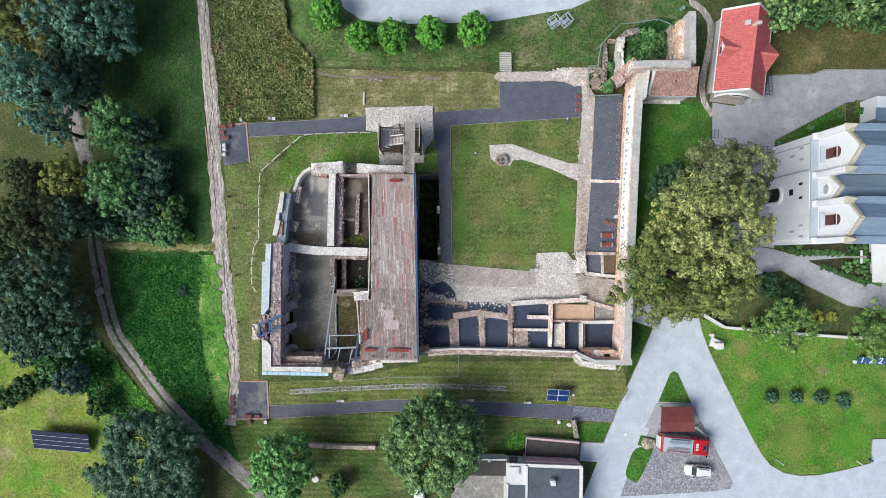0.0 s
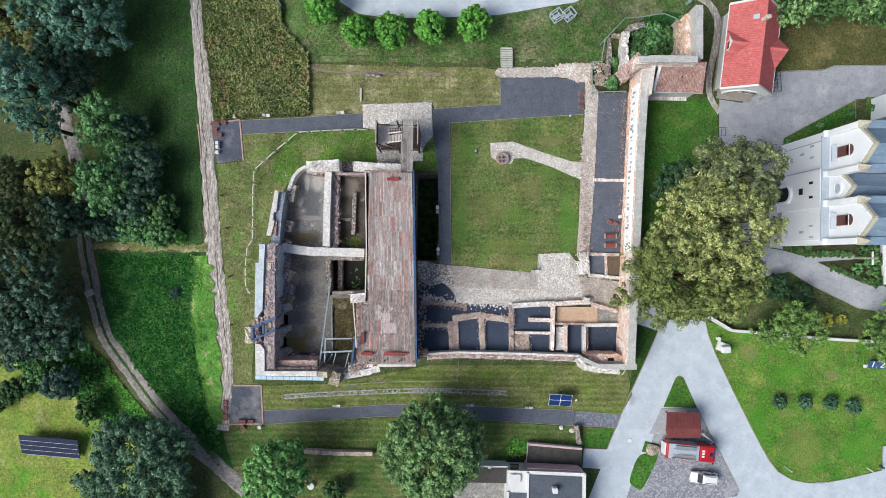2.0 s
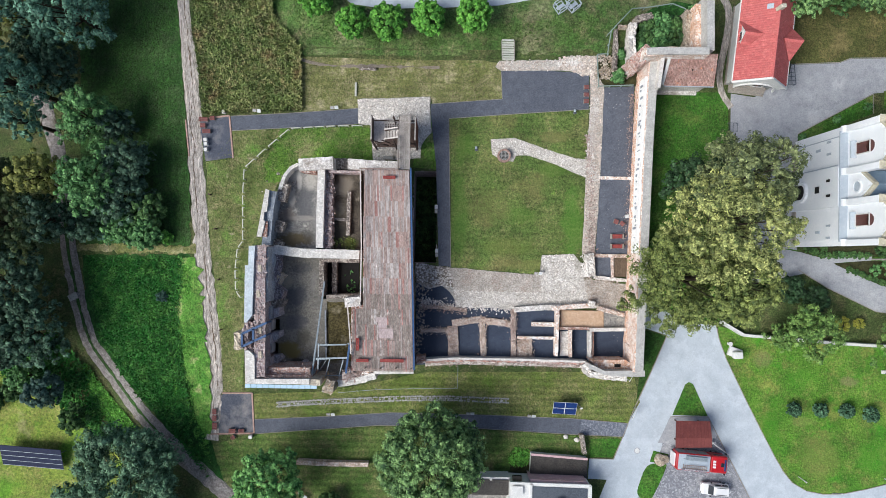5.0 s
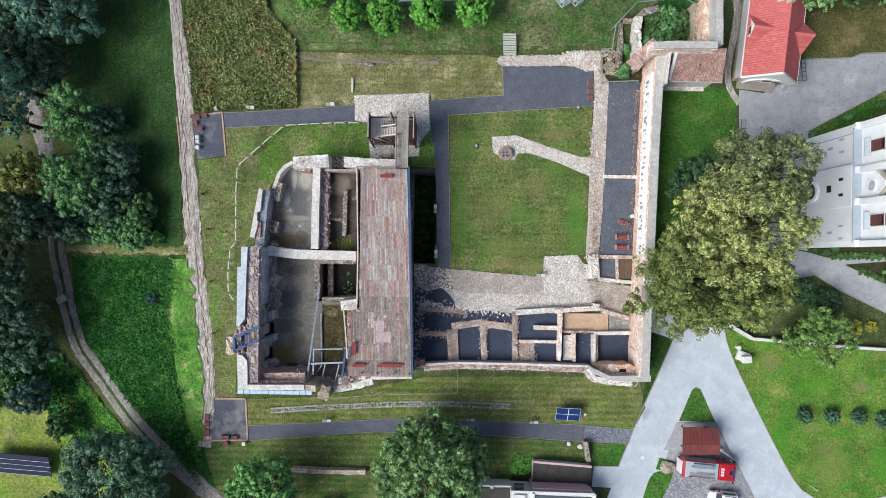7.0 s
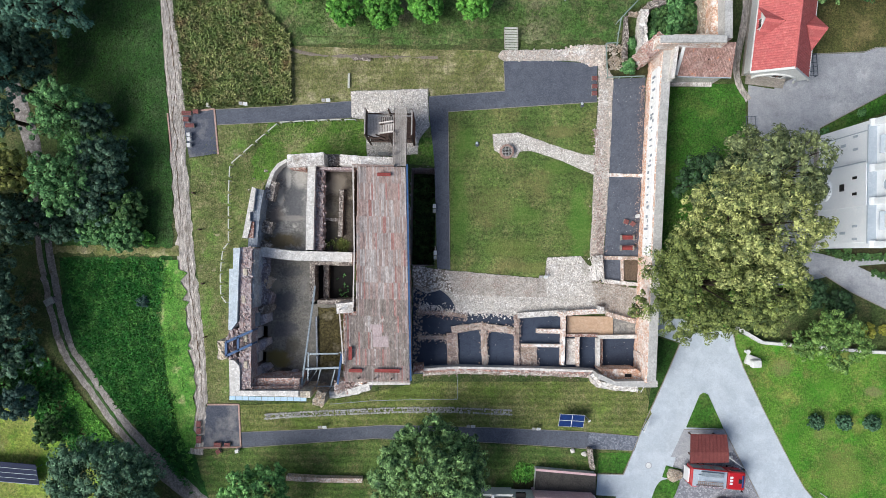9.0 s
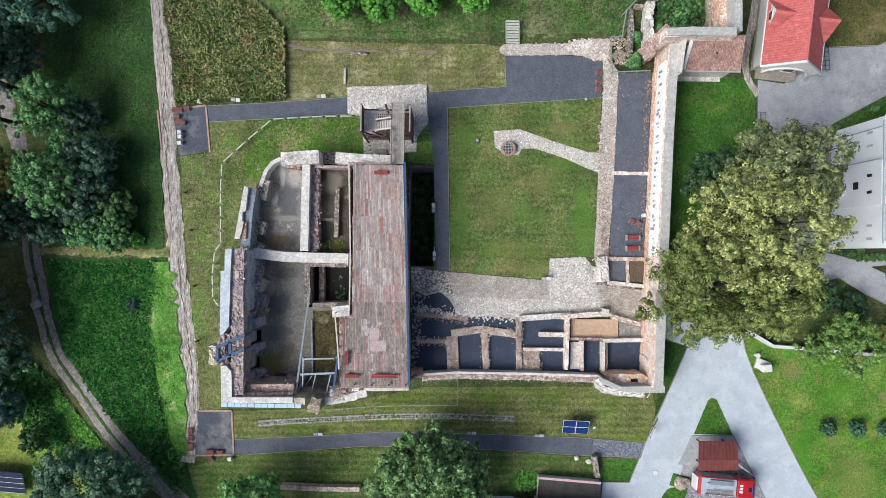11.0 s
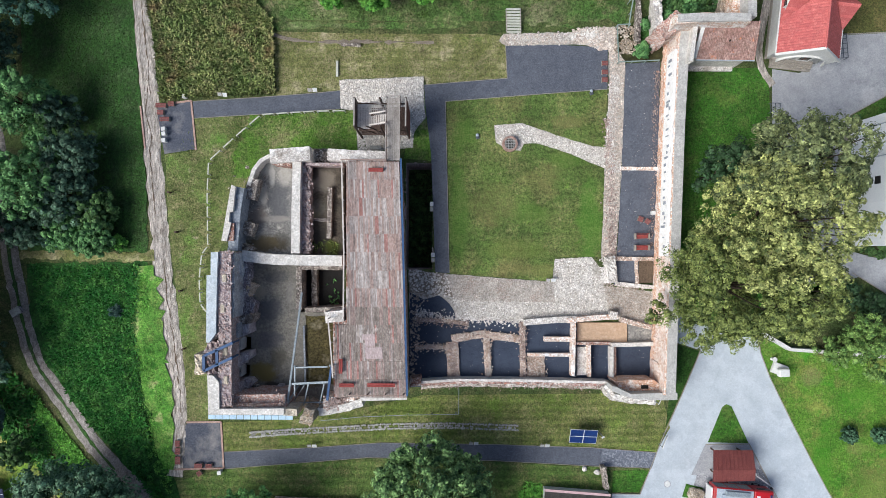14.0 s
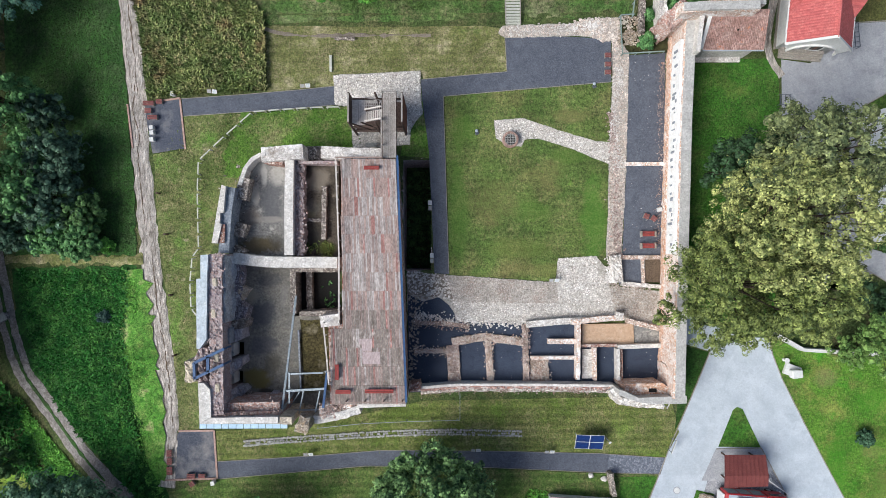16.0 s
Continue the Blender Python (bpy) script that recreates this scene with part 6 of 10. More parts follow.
# loose masonry on the crowns
RUB = wall("wall_rubble", "loose bricks and stones lying on ruined walls")
strew("rubble", RUB, [(-23.21, 0.69), (-23.58, -5.00), (-23.83, -9.95), (-23.52, -14.27), (-23.40, -17.05)], 1.5, 8.92, 260, M["brick_dark"], 3, (0.08, 0.24))
strew("rubble", RUB, [(-24.12, -17.00), (-20.69, -16.92), (-16.67, -16.85)], 0.5, 8.6, 90, M["dull_brick"], 4, (0.08, 0.22))
strew("rubble", RUB, [(-22.48, -0.73), (-22.61, -5.23), (-22.74, -9.08)], 1.2, 5.2, 240, M["lilac"], 5)
strew("rubble", RUB, [(-15.50, 11.38), (-15.44, 5.76), (-15.38, 0.41)], 1.1, 4.45, 260, M["brick_dark"], 6)
strew("rubble", RUB, [(-19.47, 11.82), (-14.73, 12.20)], 0.9, 6.0, 40, M["pale_rough"], 7, (0.05, 0.12))
strew("rubble", RUB, [(-21.80, 10.56), (-22.80, 7.89), (-23.14, 1.22)], 2.5, 3.22, 50, M["wallstone"], 8)
strew("rubble", RUB, [(-23.33, -16.60), (-16.87, -16.46)], 1.3, 7.8, 60, M["dull_brick"], 10, (0.08, 0.22))
strew("rubble", RUB, [(-12.72, -17.06), (-10.57, -16.94), (-8.03, -16.06)], 1.3, 6.6, 260, M["dull_brick"], 11, (0.08, 0.22), z2=6.0)

# footings of the low wing
w = wall("wall_yard", "low excavated brick and stone footings")
run(w, "footing", [(-2.95, -15.37), (-1.54, -15.23)], 1.0, -0.1, 2.4, M["brick_red"], 0.2, 0.28)
run(w, "footing", [(-1.55, -15.45), (2.84, -15.12), (12.31, -15.14), (21.44, -15.29)], 0.3, -0.1, 2.0, M["pale_coat"], 0.03, 0.5)
run(w, "footing", [(-1.55, -15.75), (2.84, -15.42), (12.31, -15.44), (21.44, -15.59)], 0.35, -0.1, 1.9, M["brick_mix"], 0.16, 0.22)
run(w, "footing", [(-1.58, -16.17), (2.86, -15.84), (12.43, -15.86), (21.65, -16.08)], 0.55, -0.1, 1.0, M["pale_rough"], 0.2, 0.25)
run(w, "footing", [(11.19, -8.05), (15.83, -7.65), (17.88, -7.58)], 0.75, -0.1, 1.1, M["pale_rough"], 0.08, 0.28)
run(w, "footing", [(16.63, -7.77), (19.90, -7.37), (22.89, -7.17)], 0.6, -0.1, 1.3, M["brick_pale"], 0.12, 0.28)
run(w, "footing", [(11.12, -8.03), (11.24, -15.16)], 0.7, -0.1, 0.5, M["footing"], 0.15, 0.28)
run(w, "footing", [(17.45, -7.44), (17.35, -14.65)], 0.5, -0.1, 1.3, M["brick_pale"], 0.12, 0.28)
run(w, "footing", [(2.20, -10.23), (6.18, -9.62), (7.69, -9.82), (10.99, -10.24)], 0.95, -0.1, 0.45, M["footing"], 0.18, 0.28)
run(w, "footing", [(2.26, -10.64), (2.53, -15.17)], 1.5, -0.1, 0.4, M["footing"], 0.18, 0.28)
run(w, "footing", [(6.59, -10.10), (6.86, -15.04)], 0.8, -0.1, 0.45, M["footing"], 0.15, 0.28)
run(w, "footing", [(-2.40, -11.37), (1.67, -11.34)], 0.45, -0.1, 0.3, M["footing"], 0.12, 0.28)
run(w, "footing", [(-2.27, -7.88), (2.20, -8.03), (4.26, -8.44)], 0.5, -0.1, 0.3, M["footing"], 0.12, 0.28)
run(w, "footing", [(13.81, -10.12), (17.36, -10.13)], 0.6, -0.1, 0.9, M["brick_pale"], 0.08, 0.28)
run(w, "footing", [(11.75, -12.10), (17.36, -12.11)], 0.4, -0.1, 0.9, M["brick_pale"], 0.08, 0.28)
run(w, "footing", [(12.78, -12.38), (12.98, -14.97)], 2.2, -0.1, 0.35, M["footing"], 0.25, 0.28)
run(w, "footing", [(17.73, -10.65), (22.09, -10.59)], 0.35, -0.1, 1.0, M["brick_red"], 0.08, 0.28)
run(w, "footing", [(22.23, -10.79), (27.54, -10.60)], 0.5, -0.1, 1.2, M["pale_coat"], 0.08, 0.28)
run(w, "footing", [(19.43, -10.86), (19.49, -14.81)], 0.4, -0.1, 1.1, M["brick_pale"], 0.1, 0.28)
run(w, "footing", [(22.20, -10.98), (22.25, -15.20)], 0.4, -0.1, 1.3, M["pale_coat"], 0.08, 0.28)
run(w, "footing", [(22.69, -11.03), (22.74, -14.99)], 0.3, -0.1, 0.9, M["brick_red"], 0.08, 0.28)
run(w, "footing", [(21.98, -6.96), (22.80, -7.10)], 0.9, -0.1, 1.5, M["pale_rough"], 0.2, 0.28)
run(w, "footing", [(23.44, -7.64), (27.28, -8.60)], 0.6, -0.1, 0.9, M["footing"], 0.15, 0.28)
run(w, "footing", [(22.08, 0.32), (22.47, -2.97)], 1.2, -0.1, 0.9, M["pale_rough"], 0.3, 0.28)
run(w, "footing", [(22.73, 0.04), (27.69, 0.03)], 0.5, -0.1, 0.4, M["footing"], 0.1, 0.28)
run(w, "footing", [(22.86, -3.13), (27.81, -3.55)], 0.5, -0.1, 0.5, M["pale_rough"], 0.12, 0.28)
run(w, "footing", [(25.49, -0.11), (25.61, -3.41)], 0.4, -0.1, 0.35, M["footing"], 0.1, 0.28)
run(w, "footing", [(23.35, 11.49), (28.32, 11.47)], 0.45, -0.1, 0.3, M["brick_pale"], 0.06, 0.28)
for k, (line, h) in enumerate((([(2.20, -10.23), (6.18, -9.62), (10.99, -10.24)], 0.45), ([(2.26, -10.64), (2.53, -15.17)], 0.4), ([(6.59, -10.10), (6.86, -15.04)], 0.45), ([(11.12, -8.03), (11.24, -15.16)], 0.5), ([(12.87, -12.48), (13.07, -15.09)], 0.35), ([(-2.28, -7.90), (4.27, -8.47)], 0.3), ([(-2.40, -11.37), (1.67, -11.34)], 0.25), ([(-1.58, -16.03), (12.43, -15.79), (21.65, -15.94)], 1.0))):
    strew("rubble", w, line, 0.9 if k != 4 else 2.0, h, 240 if k < 7 else 500, M["dull_brick"] if k % 2 else M["footing"], 30 + k, (0.06, 0.17))
for k, line in enumerate(([(-2.29, -7.11), (2.21, -7.67), (11.20, -8.10)], [(22.43, -0.93), (22.45, 5.30), (21.80, 17.77)], [(22.68, 10.84), (22.22, 17.77), (22.93, 23.32)], [(9.22, 27.87), (16.15, 28.06), (20.32, 28.88)], [(21.95, 0.10), (21.45, -3.01)])):
    strew("stones", w, line, 1.1, 0.12, 380, M["dull_brick"] if k == 1 else M["pale_rough"], 50 + k, (0.08, 0.24))
area("slab_floor", [(24.42, -8.11), (27.59, -8.53), (27.58, -10.59), (24.54, -10.59)], M["slab"], 0.3, "stained grey slab floor", "floor", 0.05)
area("slab_floor_2", [(18.06, -11.13), (19.30, -11.13), (19.29, -14.71), (18.05, -14.71)], M["pale_rough"], 0.3, "worn pale mortar floor", "floor", 0.05)
area("court_2", [(22.73, -0.11), (25.92, -0.11), (25.91, -3.44), (22.72, -3.29)], M["gravel"], 0.1, "dark gravel floor of a small room", "court", 0.03)
area("soil_floor", [(25.86, -0.25), (27.79, -0.25), (27.64, -3.02), (25.85, -3.01)], M["soil"], 0.2, "brown soil floor", "floor", 0.05)

# east curtain wall
w = wall("wall_curtain", "tall whitewashed curtain wall with a pale coping")
run(w, "core", [(29.55, 27.98), (28.99, 16.63), (28.47, 0.45), (27.95, -16.08)], 1.2, 0, 5.2, M["brick_face"], 0.14, 0.35)
run(w, "coping", [(29.67, 27.90), (29.10, 16.58), (28.58, 0.45), (28.13, -16.03)], 1.1, 5.1, 5.4, M["coping_grey"], 0.02, 0.5)
run(w, "whitewash", [(28.64, 25.12), (28.22, 16.67), (27.70, 0.45)], 0.3, 2.5, 5.15, M["white_coat"], 0.12, 0.3)
# Irregular grey marks along the whitewashed face, set as thin blocks.
rng = random.Random(12)
y = 24.0
while y > 0.8:
    x = 27.69 + (y - 0.45) * (0.52 / 16.2) - 0.16 + (0.02 if y > 16.6 else 0)
    part("putlog_hole", box(bmesh.new(), (x, y, rng.uniform(3.6, 4.4)), (0.12, rng.uniform(0.12, 0.42), rng.uniform(0.25, 1.2)), 0, 0.03), M["mark_grey"], w)
    y -= rng.uniform(0.4, 1.3)
run(w, "ledge", [(29.06, 28.46), (28.61, 17.51), (28.06, 0.44), (27.59, -15.91)], 0.6, 0, 1.3, M["terracotta"], 0.2, 0.3)
strew("rubble", w, [(29.06, 28.46), (28.61, 17.51), (28.06, 0.44), (27.59, -15.91)], 0.4, 1.3, 300, M["brick_pale"], 1, (0.06, 0.2))
strew("rubble", w, [(28.13, 23.94), (27.83, 17.71), (27.49, 1.13)], 0.7, 0.06, 420, M["dull_brick"], 2, (0.04, 0.11))
part("return", prism(bmesh.new(), fray([(21.31, -15.11), (21.83, -15.26), (23.53, -16.02), (27.97, -15.88), (29.06, -15.87), (29.06, -16.69), (25.58, -16.77), (23.31, -16.51), (21.31, -15.72)], 0.6, 0.04, 2), 0, 4.9), M["coping_grey"], w)
part("return_ledge", prism(bmesh.new(), fray([(21.89, -14.79), (26.73, -14.66), (28.47, -15.70), (28.50, -16.21), (23.98, -16.34), (22.47, -15.66)], 0.4, 0.08, 2), 0, 3.4), M["terracotta"], w)
# A solid near-black block stands for the shade in an opening.
part("loophole", box(bmesh.new(), (25.66, -15.50, 3.3), (0.9, 0.45, 0.3), 0, 0.04), M["dark"], w)
for q in ((28.15, -0.88), (28.00, -4.19), (27.85, -7.23), (27.71, -10.28), (27.57, -13.19)):
    run(w, "pilaster", [(q[0], q[1] - 0.5), (q[0], q[1] + 0.6)], 0.45, 0, 3.6, M["brick_face"], 0.2, 0.3, 2.8)
run(w, "spur", [(21.17, -15.47), (21.88, -16.87), (23.98, -17.26), (27.25, -17.40)], 0.9, 0, 2.6, M["pale_rough"], 0.25, 0.3)
w = wall("wall_gate", "brick gate wall with a pale coping")
run(w, "core", [(27.39, 27.53), (30.74, 27.83), (36.08, 27.82)], 1.1, 0, 8.1, M["brick_pale"], 0.06, 0.5)
run(w, "coping", [(27.68, 27.64), (35.98, 27.81)], 0.9, 8.0, 8.4, M["coping_grey"], 0.02, 0.6)
run(w, "break", [(26.72, 26.77), (28.40, 28.32)], 1.7, 0, 4.8, M["brick_mix"], 0.7, 0.2, 7.4)
run(w, "pier", [(30.36, 27.26), (29.85, 23.24)], 0.5, 0, 6.6, M["pale_coat"], 0.05, 0.5)

# walls of the overgrown outer ward
w = wall("wall_ward", "broken stone walls of an overgrown outer ward")
run(w, "core", [(36.42, 35.81), (36.47, 31.64), (36.52, 28.15)], 1.0, 0, 7.6, M["coping_grey"], 0.04, 0.4)
run(w, "ledge", [(35.94, 35.31), (35.90, 32.32), (35.69, 28.75)], 1.3, 0, 5.4, M["terracotta"], 0.25, 0.35, 5.8)
run(w, "ledge", [(35.36, 35.22), (35.22, 33.04), (35.17, 29.91)], 1.3, 0, 3.6, M["sandrock"], 0.3, 0.35)
run(w, "core", [(27.51, 33.69), (27.34, 31.84), (27.32, 29.85), (27.45, 28.43), (27.26, 26.44)], 1.0, 0, 2.6, M["pale_rough"], 0.25, 0.22)
run(w, "core", [(27.93, 34.13), (30.19, 34.74)], 0.9, 0, 2.6, M["wallstone"], 0.3, 0.35)
run(w, "core", [(25.52, 33.35), (26.87, 33.38)], 0.5, 0, 1.6, M["sandrock"], 0.2, 0.25)
run(w, "core", [(25.21, 33.07), (25.31, 30.19), (25.24, 27.32)], 0.6, 0, 1.4, M["wallstone"], 0.2, 0.25)
strew("rubble", w, [(24.29, 29.44), (24.17, 27.55), (24.20, 25.96)], 2.2, 0.5, 240, M["sandrock"], 55, (0.1, 0.3))
area("ward_floor", [(25.43, 33.75), (28.60, 34.97), (30.90, 36.62), (34.37, 37.65), (36.69, 37.31), (37.08, 30.62), (28.67, 30.46), (27.85, 27.10), (25.54, 26.48)], M["weeds"], 0.3, "overgrown floor of the ward", "ground", 0.1)
area("ward_earth", [(23.03, 29.32), (25.19, 29.66), (25.66, 27.63), (28.72, 26.82), (28.74, 25.22), (23.96, 25.13), (23.07, 26.42)], M["reed_soil"], 0.34, "bare stony earth beside the ward", "ground", 0.3)
run(wall("wall_orchard", "low weathered brick garden wall"), "core", [(-19.99, -30.67), (-15.24, -30.85), (-9.62, -30.84)], 0.6, -0.1, 1.2, M["footing"], 0.06, 0.4)
run(wall("wall_garden", "short rubble garden wall"), "core", [(21.26, -26.00), (21.75, -28.79)], 0.55, -0.1, 1.3, M["rubble"], 0.2, 0.3)
w = wall("wall_low_white", "low white garden wall that bends")
run(w, "core", [(41.39, -9.29), (44.68, -11.17), (50.06, -11.51), (56.69, -12.01), (63.05, -12.34), (76.11, -12.72)], 0.4, -0.1, 1.2, M["white_paint"], 0.02, 0.5)
# drain of loose stones on the terrace
w = thing("stone_drain", (0, 0, 0), 0, "long shallow drain edged with grey stones", "drain", "", "structure")
rng = random.Random(4)
DR = curve_round([(-23.24, -22.63), (-19.15, -22.29), (-12.04, -21.81), (-4.93, -21.42), (2.19, -21.29), (10.74, -21.50)], 40, False)
bm = bmesh.new()
for i in range(0, len(DR) - 1):
    x, y = DR[i]
    for side in (-0.28, 0, 0.28):
        if rng.random() < (0.45 if side == 0 else 0.95):
            box(bm, (x + rng.uniform(-0.06, 0.06), y + side + rng.uniform(-0.05, 0.05), 0.08), (rng.uniform(0.15, 0.26), rng.uniform(0.15, 0.25), rng.uniform(0.12, 0.22)), rng.uniform(0, 90))
tagged(part("stones", bm, M["drainstone"], w), kind="stuff")
# clay setts of a room floor, row by row
SETTS = [(18.05, -8.08), (24.32, -8.03), (24.38, -10.51), (18.04, -10.63)]
x0, y1, x1, y0 = SETTS[0][0], SETTS[0][1], SETTS[1][0], SETTS[2][1]
floor_ = tagged(part("clay_floor", prism(bmesh.new(), SETTS, 0.1, 0.405), M["yellow_brick"]), "tan clay-sett floor laid in straight rows", "floor", "", "structure")
bm = bmesh.new()
rng = random.Random(8)
rows = int((y1 - y0) / 0.16)
for j in range(rows):
    n = int((x1 - x0) / 0.24)
    for i in range(n):
        box(bm, (x0 + (i + 0.5) * (x1 - x0) / n, y0 + (j + 0.5) * (y1 - y0) / rows, 0.39 + rng.uniform(-0.008, 0.008)), (0.225, 0.145, 0.08), rng.uniform(-1.5, 1.5))
tagged(part("setts", bm, M["yellow_brick"], floor_), kind="stuff")


# ---- viewing deck, stair tower and steelwork ----
deck = thing("timber_deck", (0, 0, DECK), 0, "weathered brown-grey plank viewing deck with patched boards", "deck")
rng = random.Random(7)
LEFT, RIGHT = [(-10.42, 11.16), (-10.01, -16.24)], [(-4.16, 11.21), (-3.14, -16.13)]
BOARD, ROW = 0.2, (LEFT[0][1] - LEFT[1][1]) / 13
PLANKS = [M["plank_" + tone] for tone in ("grey", "brown", "red", "pale", "pink", "dark")]


def board_mesh(material):
    me = bpy.data.meshes.new("plank")
    box(b := bmesh.new(), (0, 0, 0), (BOARD - 0.02, ROW - 0.014, 0.05))
    b.to_mesh(me)
    b.free()
    me.materials.append(material)
    return me


SHARED = [board_mesh(m) for m in PLANKS]
top_y, low_y = LEFT[0][1], LEFT[1][1]
lean = math.degrees(math.atan2(RIGHT[1][0] - RIGHT[0][0], RIGHT[0][1] - RIGHT[1][1]))
rest, count = bmesh.new(), 0
rows_n = 12
for j in range(rows_n + 1):
    y = top_y - ROW * (j + 0.5)
    k = (top_y - y) / (top_y - low_y)
    x0, x1 = LEFT[0][0] + (LEFT[1][0] - LEFT[0][0]) * k, RIGHT[0][0] + (RIGHT[1][0] - RIGHT[0][0]) * k
    start = x0 - (1.45 if k > 0.685 else 0)
    n = int((x1 - start) / BOARD)
    for i in range(n):
        x = x1 - BOARD * (i + 0.5)
        tone = noise.noise((i // 5 * 1.7, j * 1.3, 3))   # laid in panels of five boards
        pick = rng.random()
        if k > 0.6:   # the southern half is greyer and browner
            mat = 5 if pick < 0.55 + 0.4 * tone else 1 if pick < 0.82 else 0 if pick < 0.94 else 3
        else:
            mat = 0 if pick < 0.34 + 0.4 * tone else 1 if pick < 0.6 else 4 if pick < 0.84 else 3
        if rng.random() < 0.03 + (0.16 if noise.noise((x * 0.5, y * 0.4, 9)) > 0.3 else 0):
            mat = 2
        z = 0.02 * rng.random()
        if count < 300:
            ob = new("plank", SHARED[mat])
            ob.matrix_basis = pose(x, y, z, 0, 0, lean)
            ob.parent = deck
            count += 1
        else:
            before = len(rest.faces)
            box(rest, (x, y, z), (BOARD - 0.02, ROW - 0.014, 0.05), lean)
            rest.faces.ensure_lookup_table()
            for f in rest.faces[before:]:
                f.material_index = mat
tagged(part("planks", rest, PLANKS, deck), kind="stuff")
for outline in ([(-8.29, -8.92), (-6.82, -8.89), (-6.80, -10.31), (-7.94, -10.35), (-7.98, -9.56), (-8.27, -9.56)], [(-7.94, -10.40), (-5.92, -10.40), (-5.88, -11.72), (-7.86, -11.74)]):
    part("patch", prism(bmesh.new(), outline, 0.03, 0.075), M["plank_patch"], deck, "pale pinkish replaced boards")


def railing(name, label, line, z, high=1.1, post=0.12, rail=0.14, gap=1.6, material=None, boards=2, cap=0.16):
    """Posts, a cap rail and boards along a line."""
    material = material or M["wood_dark"]
    root = thing(name, (0, 0, z), 0, label, "railing")
    for a, b in zip(line, line[1:]):
        a, b = Vector((*a, 0)), Vector((*b, 0))
        n = max(1, round((b - a).length / gap))
        for i in range(n + 1):
            p = a.lerp(b, i / n)
            part("post", box(bmesh.new(), (p.x, p.y, high / 2), (post, post, high), 0, 0.01), material, root)
        up = Vector((0, 0, high))
        part("cap_rail", bar(bmesh.new(), a + up, b + up, cap, 0.05), material, root)
        for k in range(boards):
            u = Vector((0, 0, high * (k + 0.7) / (boards + 0.6)))
            part("rail", bar(bmesh.new(), a + u, b + u, 0.04, 0.14), material, root)
    return root


railing("railing", "brown timber railing of the viewing deck", [(-10.69, 11.20), (-10.33, 0.54), (-10.34, -6.68)], DECK, cap=0.16, material=M["wood_light"], boards=0)
railing("railing", "brown timber railing of the viewing deck", [(-12.08, -7.05), (-11.65, -11.27), (-11.47, -13.76)], DECK, cap=0.16, material=M["wood_light"], boards=0)
railing("railing", "brown timber railing of the viewing deck", [(-10.75, 11.20), (-5.58, 11.18)], DECK, cap=0.16, material=M["wood_rail"], boards=0)
railing("railing", "blue steel railing along the deck edge", [(-3.90, 11.37), (-3.43, -2.59), (-2.95, -15.76)], DECK, cap=0.24, material=M["blue_steel"], gap=2.2, boards=0)
railing("railing", "brown timber railing of the viewing deck", [(-9.60, -15.75), (-3.39, -15.76)], DECK, cap=0.1, material=M["wood_rail"], gap=2.4, boards=0)

def plank_bench(at, size, turn, label="red painted timber bench"):
    """A low bench of two boards on block legs."""
    root = thing("bench", at, turn, label, "bench", "red benches on the deck")
    for v in (-0.25, 0.25):
        part("seat_board", box(bmesh.new(), (0, v * size[1], 0.44), (size[0], size[1] * 0.47, 0.06), 0, 0.01), M["redwood"], root)
    for u in (-0.38, 0.38):
        part("leg", box(bmesh.new(), (u * size[0], 0, 0.2), (0.12, size[1] * 0.8, 0.42), 0, 0.01), M["redwood"], root)
    return root


for p, ln, tu in (((-6.82, 10.13), 1.7, 0), ((-10.68, -12.55), 1.7, 90), ((-9.99, -14.74), 1.7, 0), ((-5.99, -14.69), 3.2, 0)):
    plank_bench((*p, DECK + 0.05), (ln, 0.45), tu)

# stair tower with a bridge to the deck
tower = thing("stair_tower", (0, 0, 0), 0, "grey timber stair tower with brown board sides", "stair tower")
A, B, C_, D_ = (-9.31, 18.31), (-3.70, 18.48), (-3.39, 15.23), (-9.31, 15.12)
tx0, tx1, ty0, ty1 = A[0], C_[0], D_[1], A[1]
for x in (tx0, (tx0 + tx1) / 2, tx1):
    for y in (ty0, ty1):
        part("post", box(bmesh.new(), (x, y, 4.0), (0.2, 0.2, 8.0), 0, 0.02), M["wood_dark"], tower)
for z in (2.6, 5.2, 7.9):
    for a, b in (((tx0, ty0), (tx1, ty0)), ((tx1, ty0), (tx1, ty1)), ((tx1, ty1), (tx0, ty1)), ((tx0, ty1), (tx0, ty0))):
        if z > 7 and a[1] == b[1]:
            continue   # the upper frame is open to north and south
        part("beam", bar(bmesh.new(), (*a, z), (*b, z), 0.16, 0.22), M["wood"] if z > 7 else M["wood_dark"], tower)
for a, b in (((tx0, ty0), (tx0 + 2, ty0)), ((tx0 + 1.4, ty0), (tx0 + 3.2, ty0))):
    part("brace", bar(bmesh.new(), (*a, 7.6), (b[0], b[1], 3.2), 0.14), M["wood_dark"], tower)
for i in range(int((ty1 - ty0) / 0.3)):
    part("west_board", box(bmesh.new(), (tx0 + 0.05, ty0 + 0.3 * (i + 0.5), 6.5), (0.05, 0.27, 2.4)), M["wood_dark"], tower)
# Dark sheet, added to stand for the shade under the treads.
part("under_deck", box(bmesh.new(), ((tx0 + tx1) / 2, (ty0 + ty1) / 2, 2.4), (tx1 - tx0 - 0.3, ty1 - ty0 - 0.3, 0.08)), M["wood_dark"], tower)
cladding = part("side_boards", bmesh.new(), M["wood_red"], tower)
bm = bmesh.new()
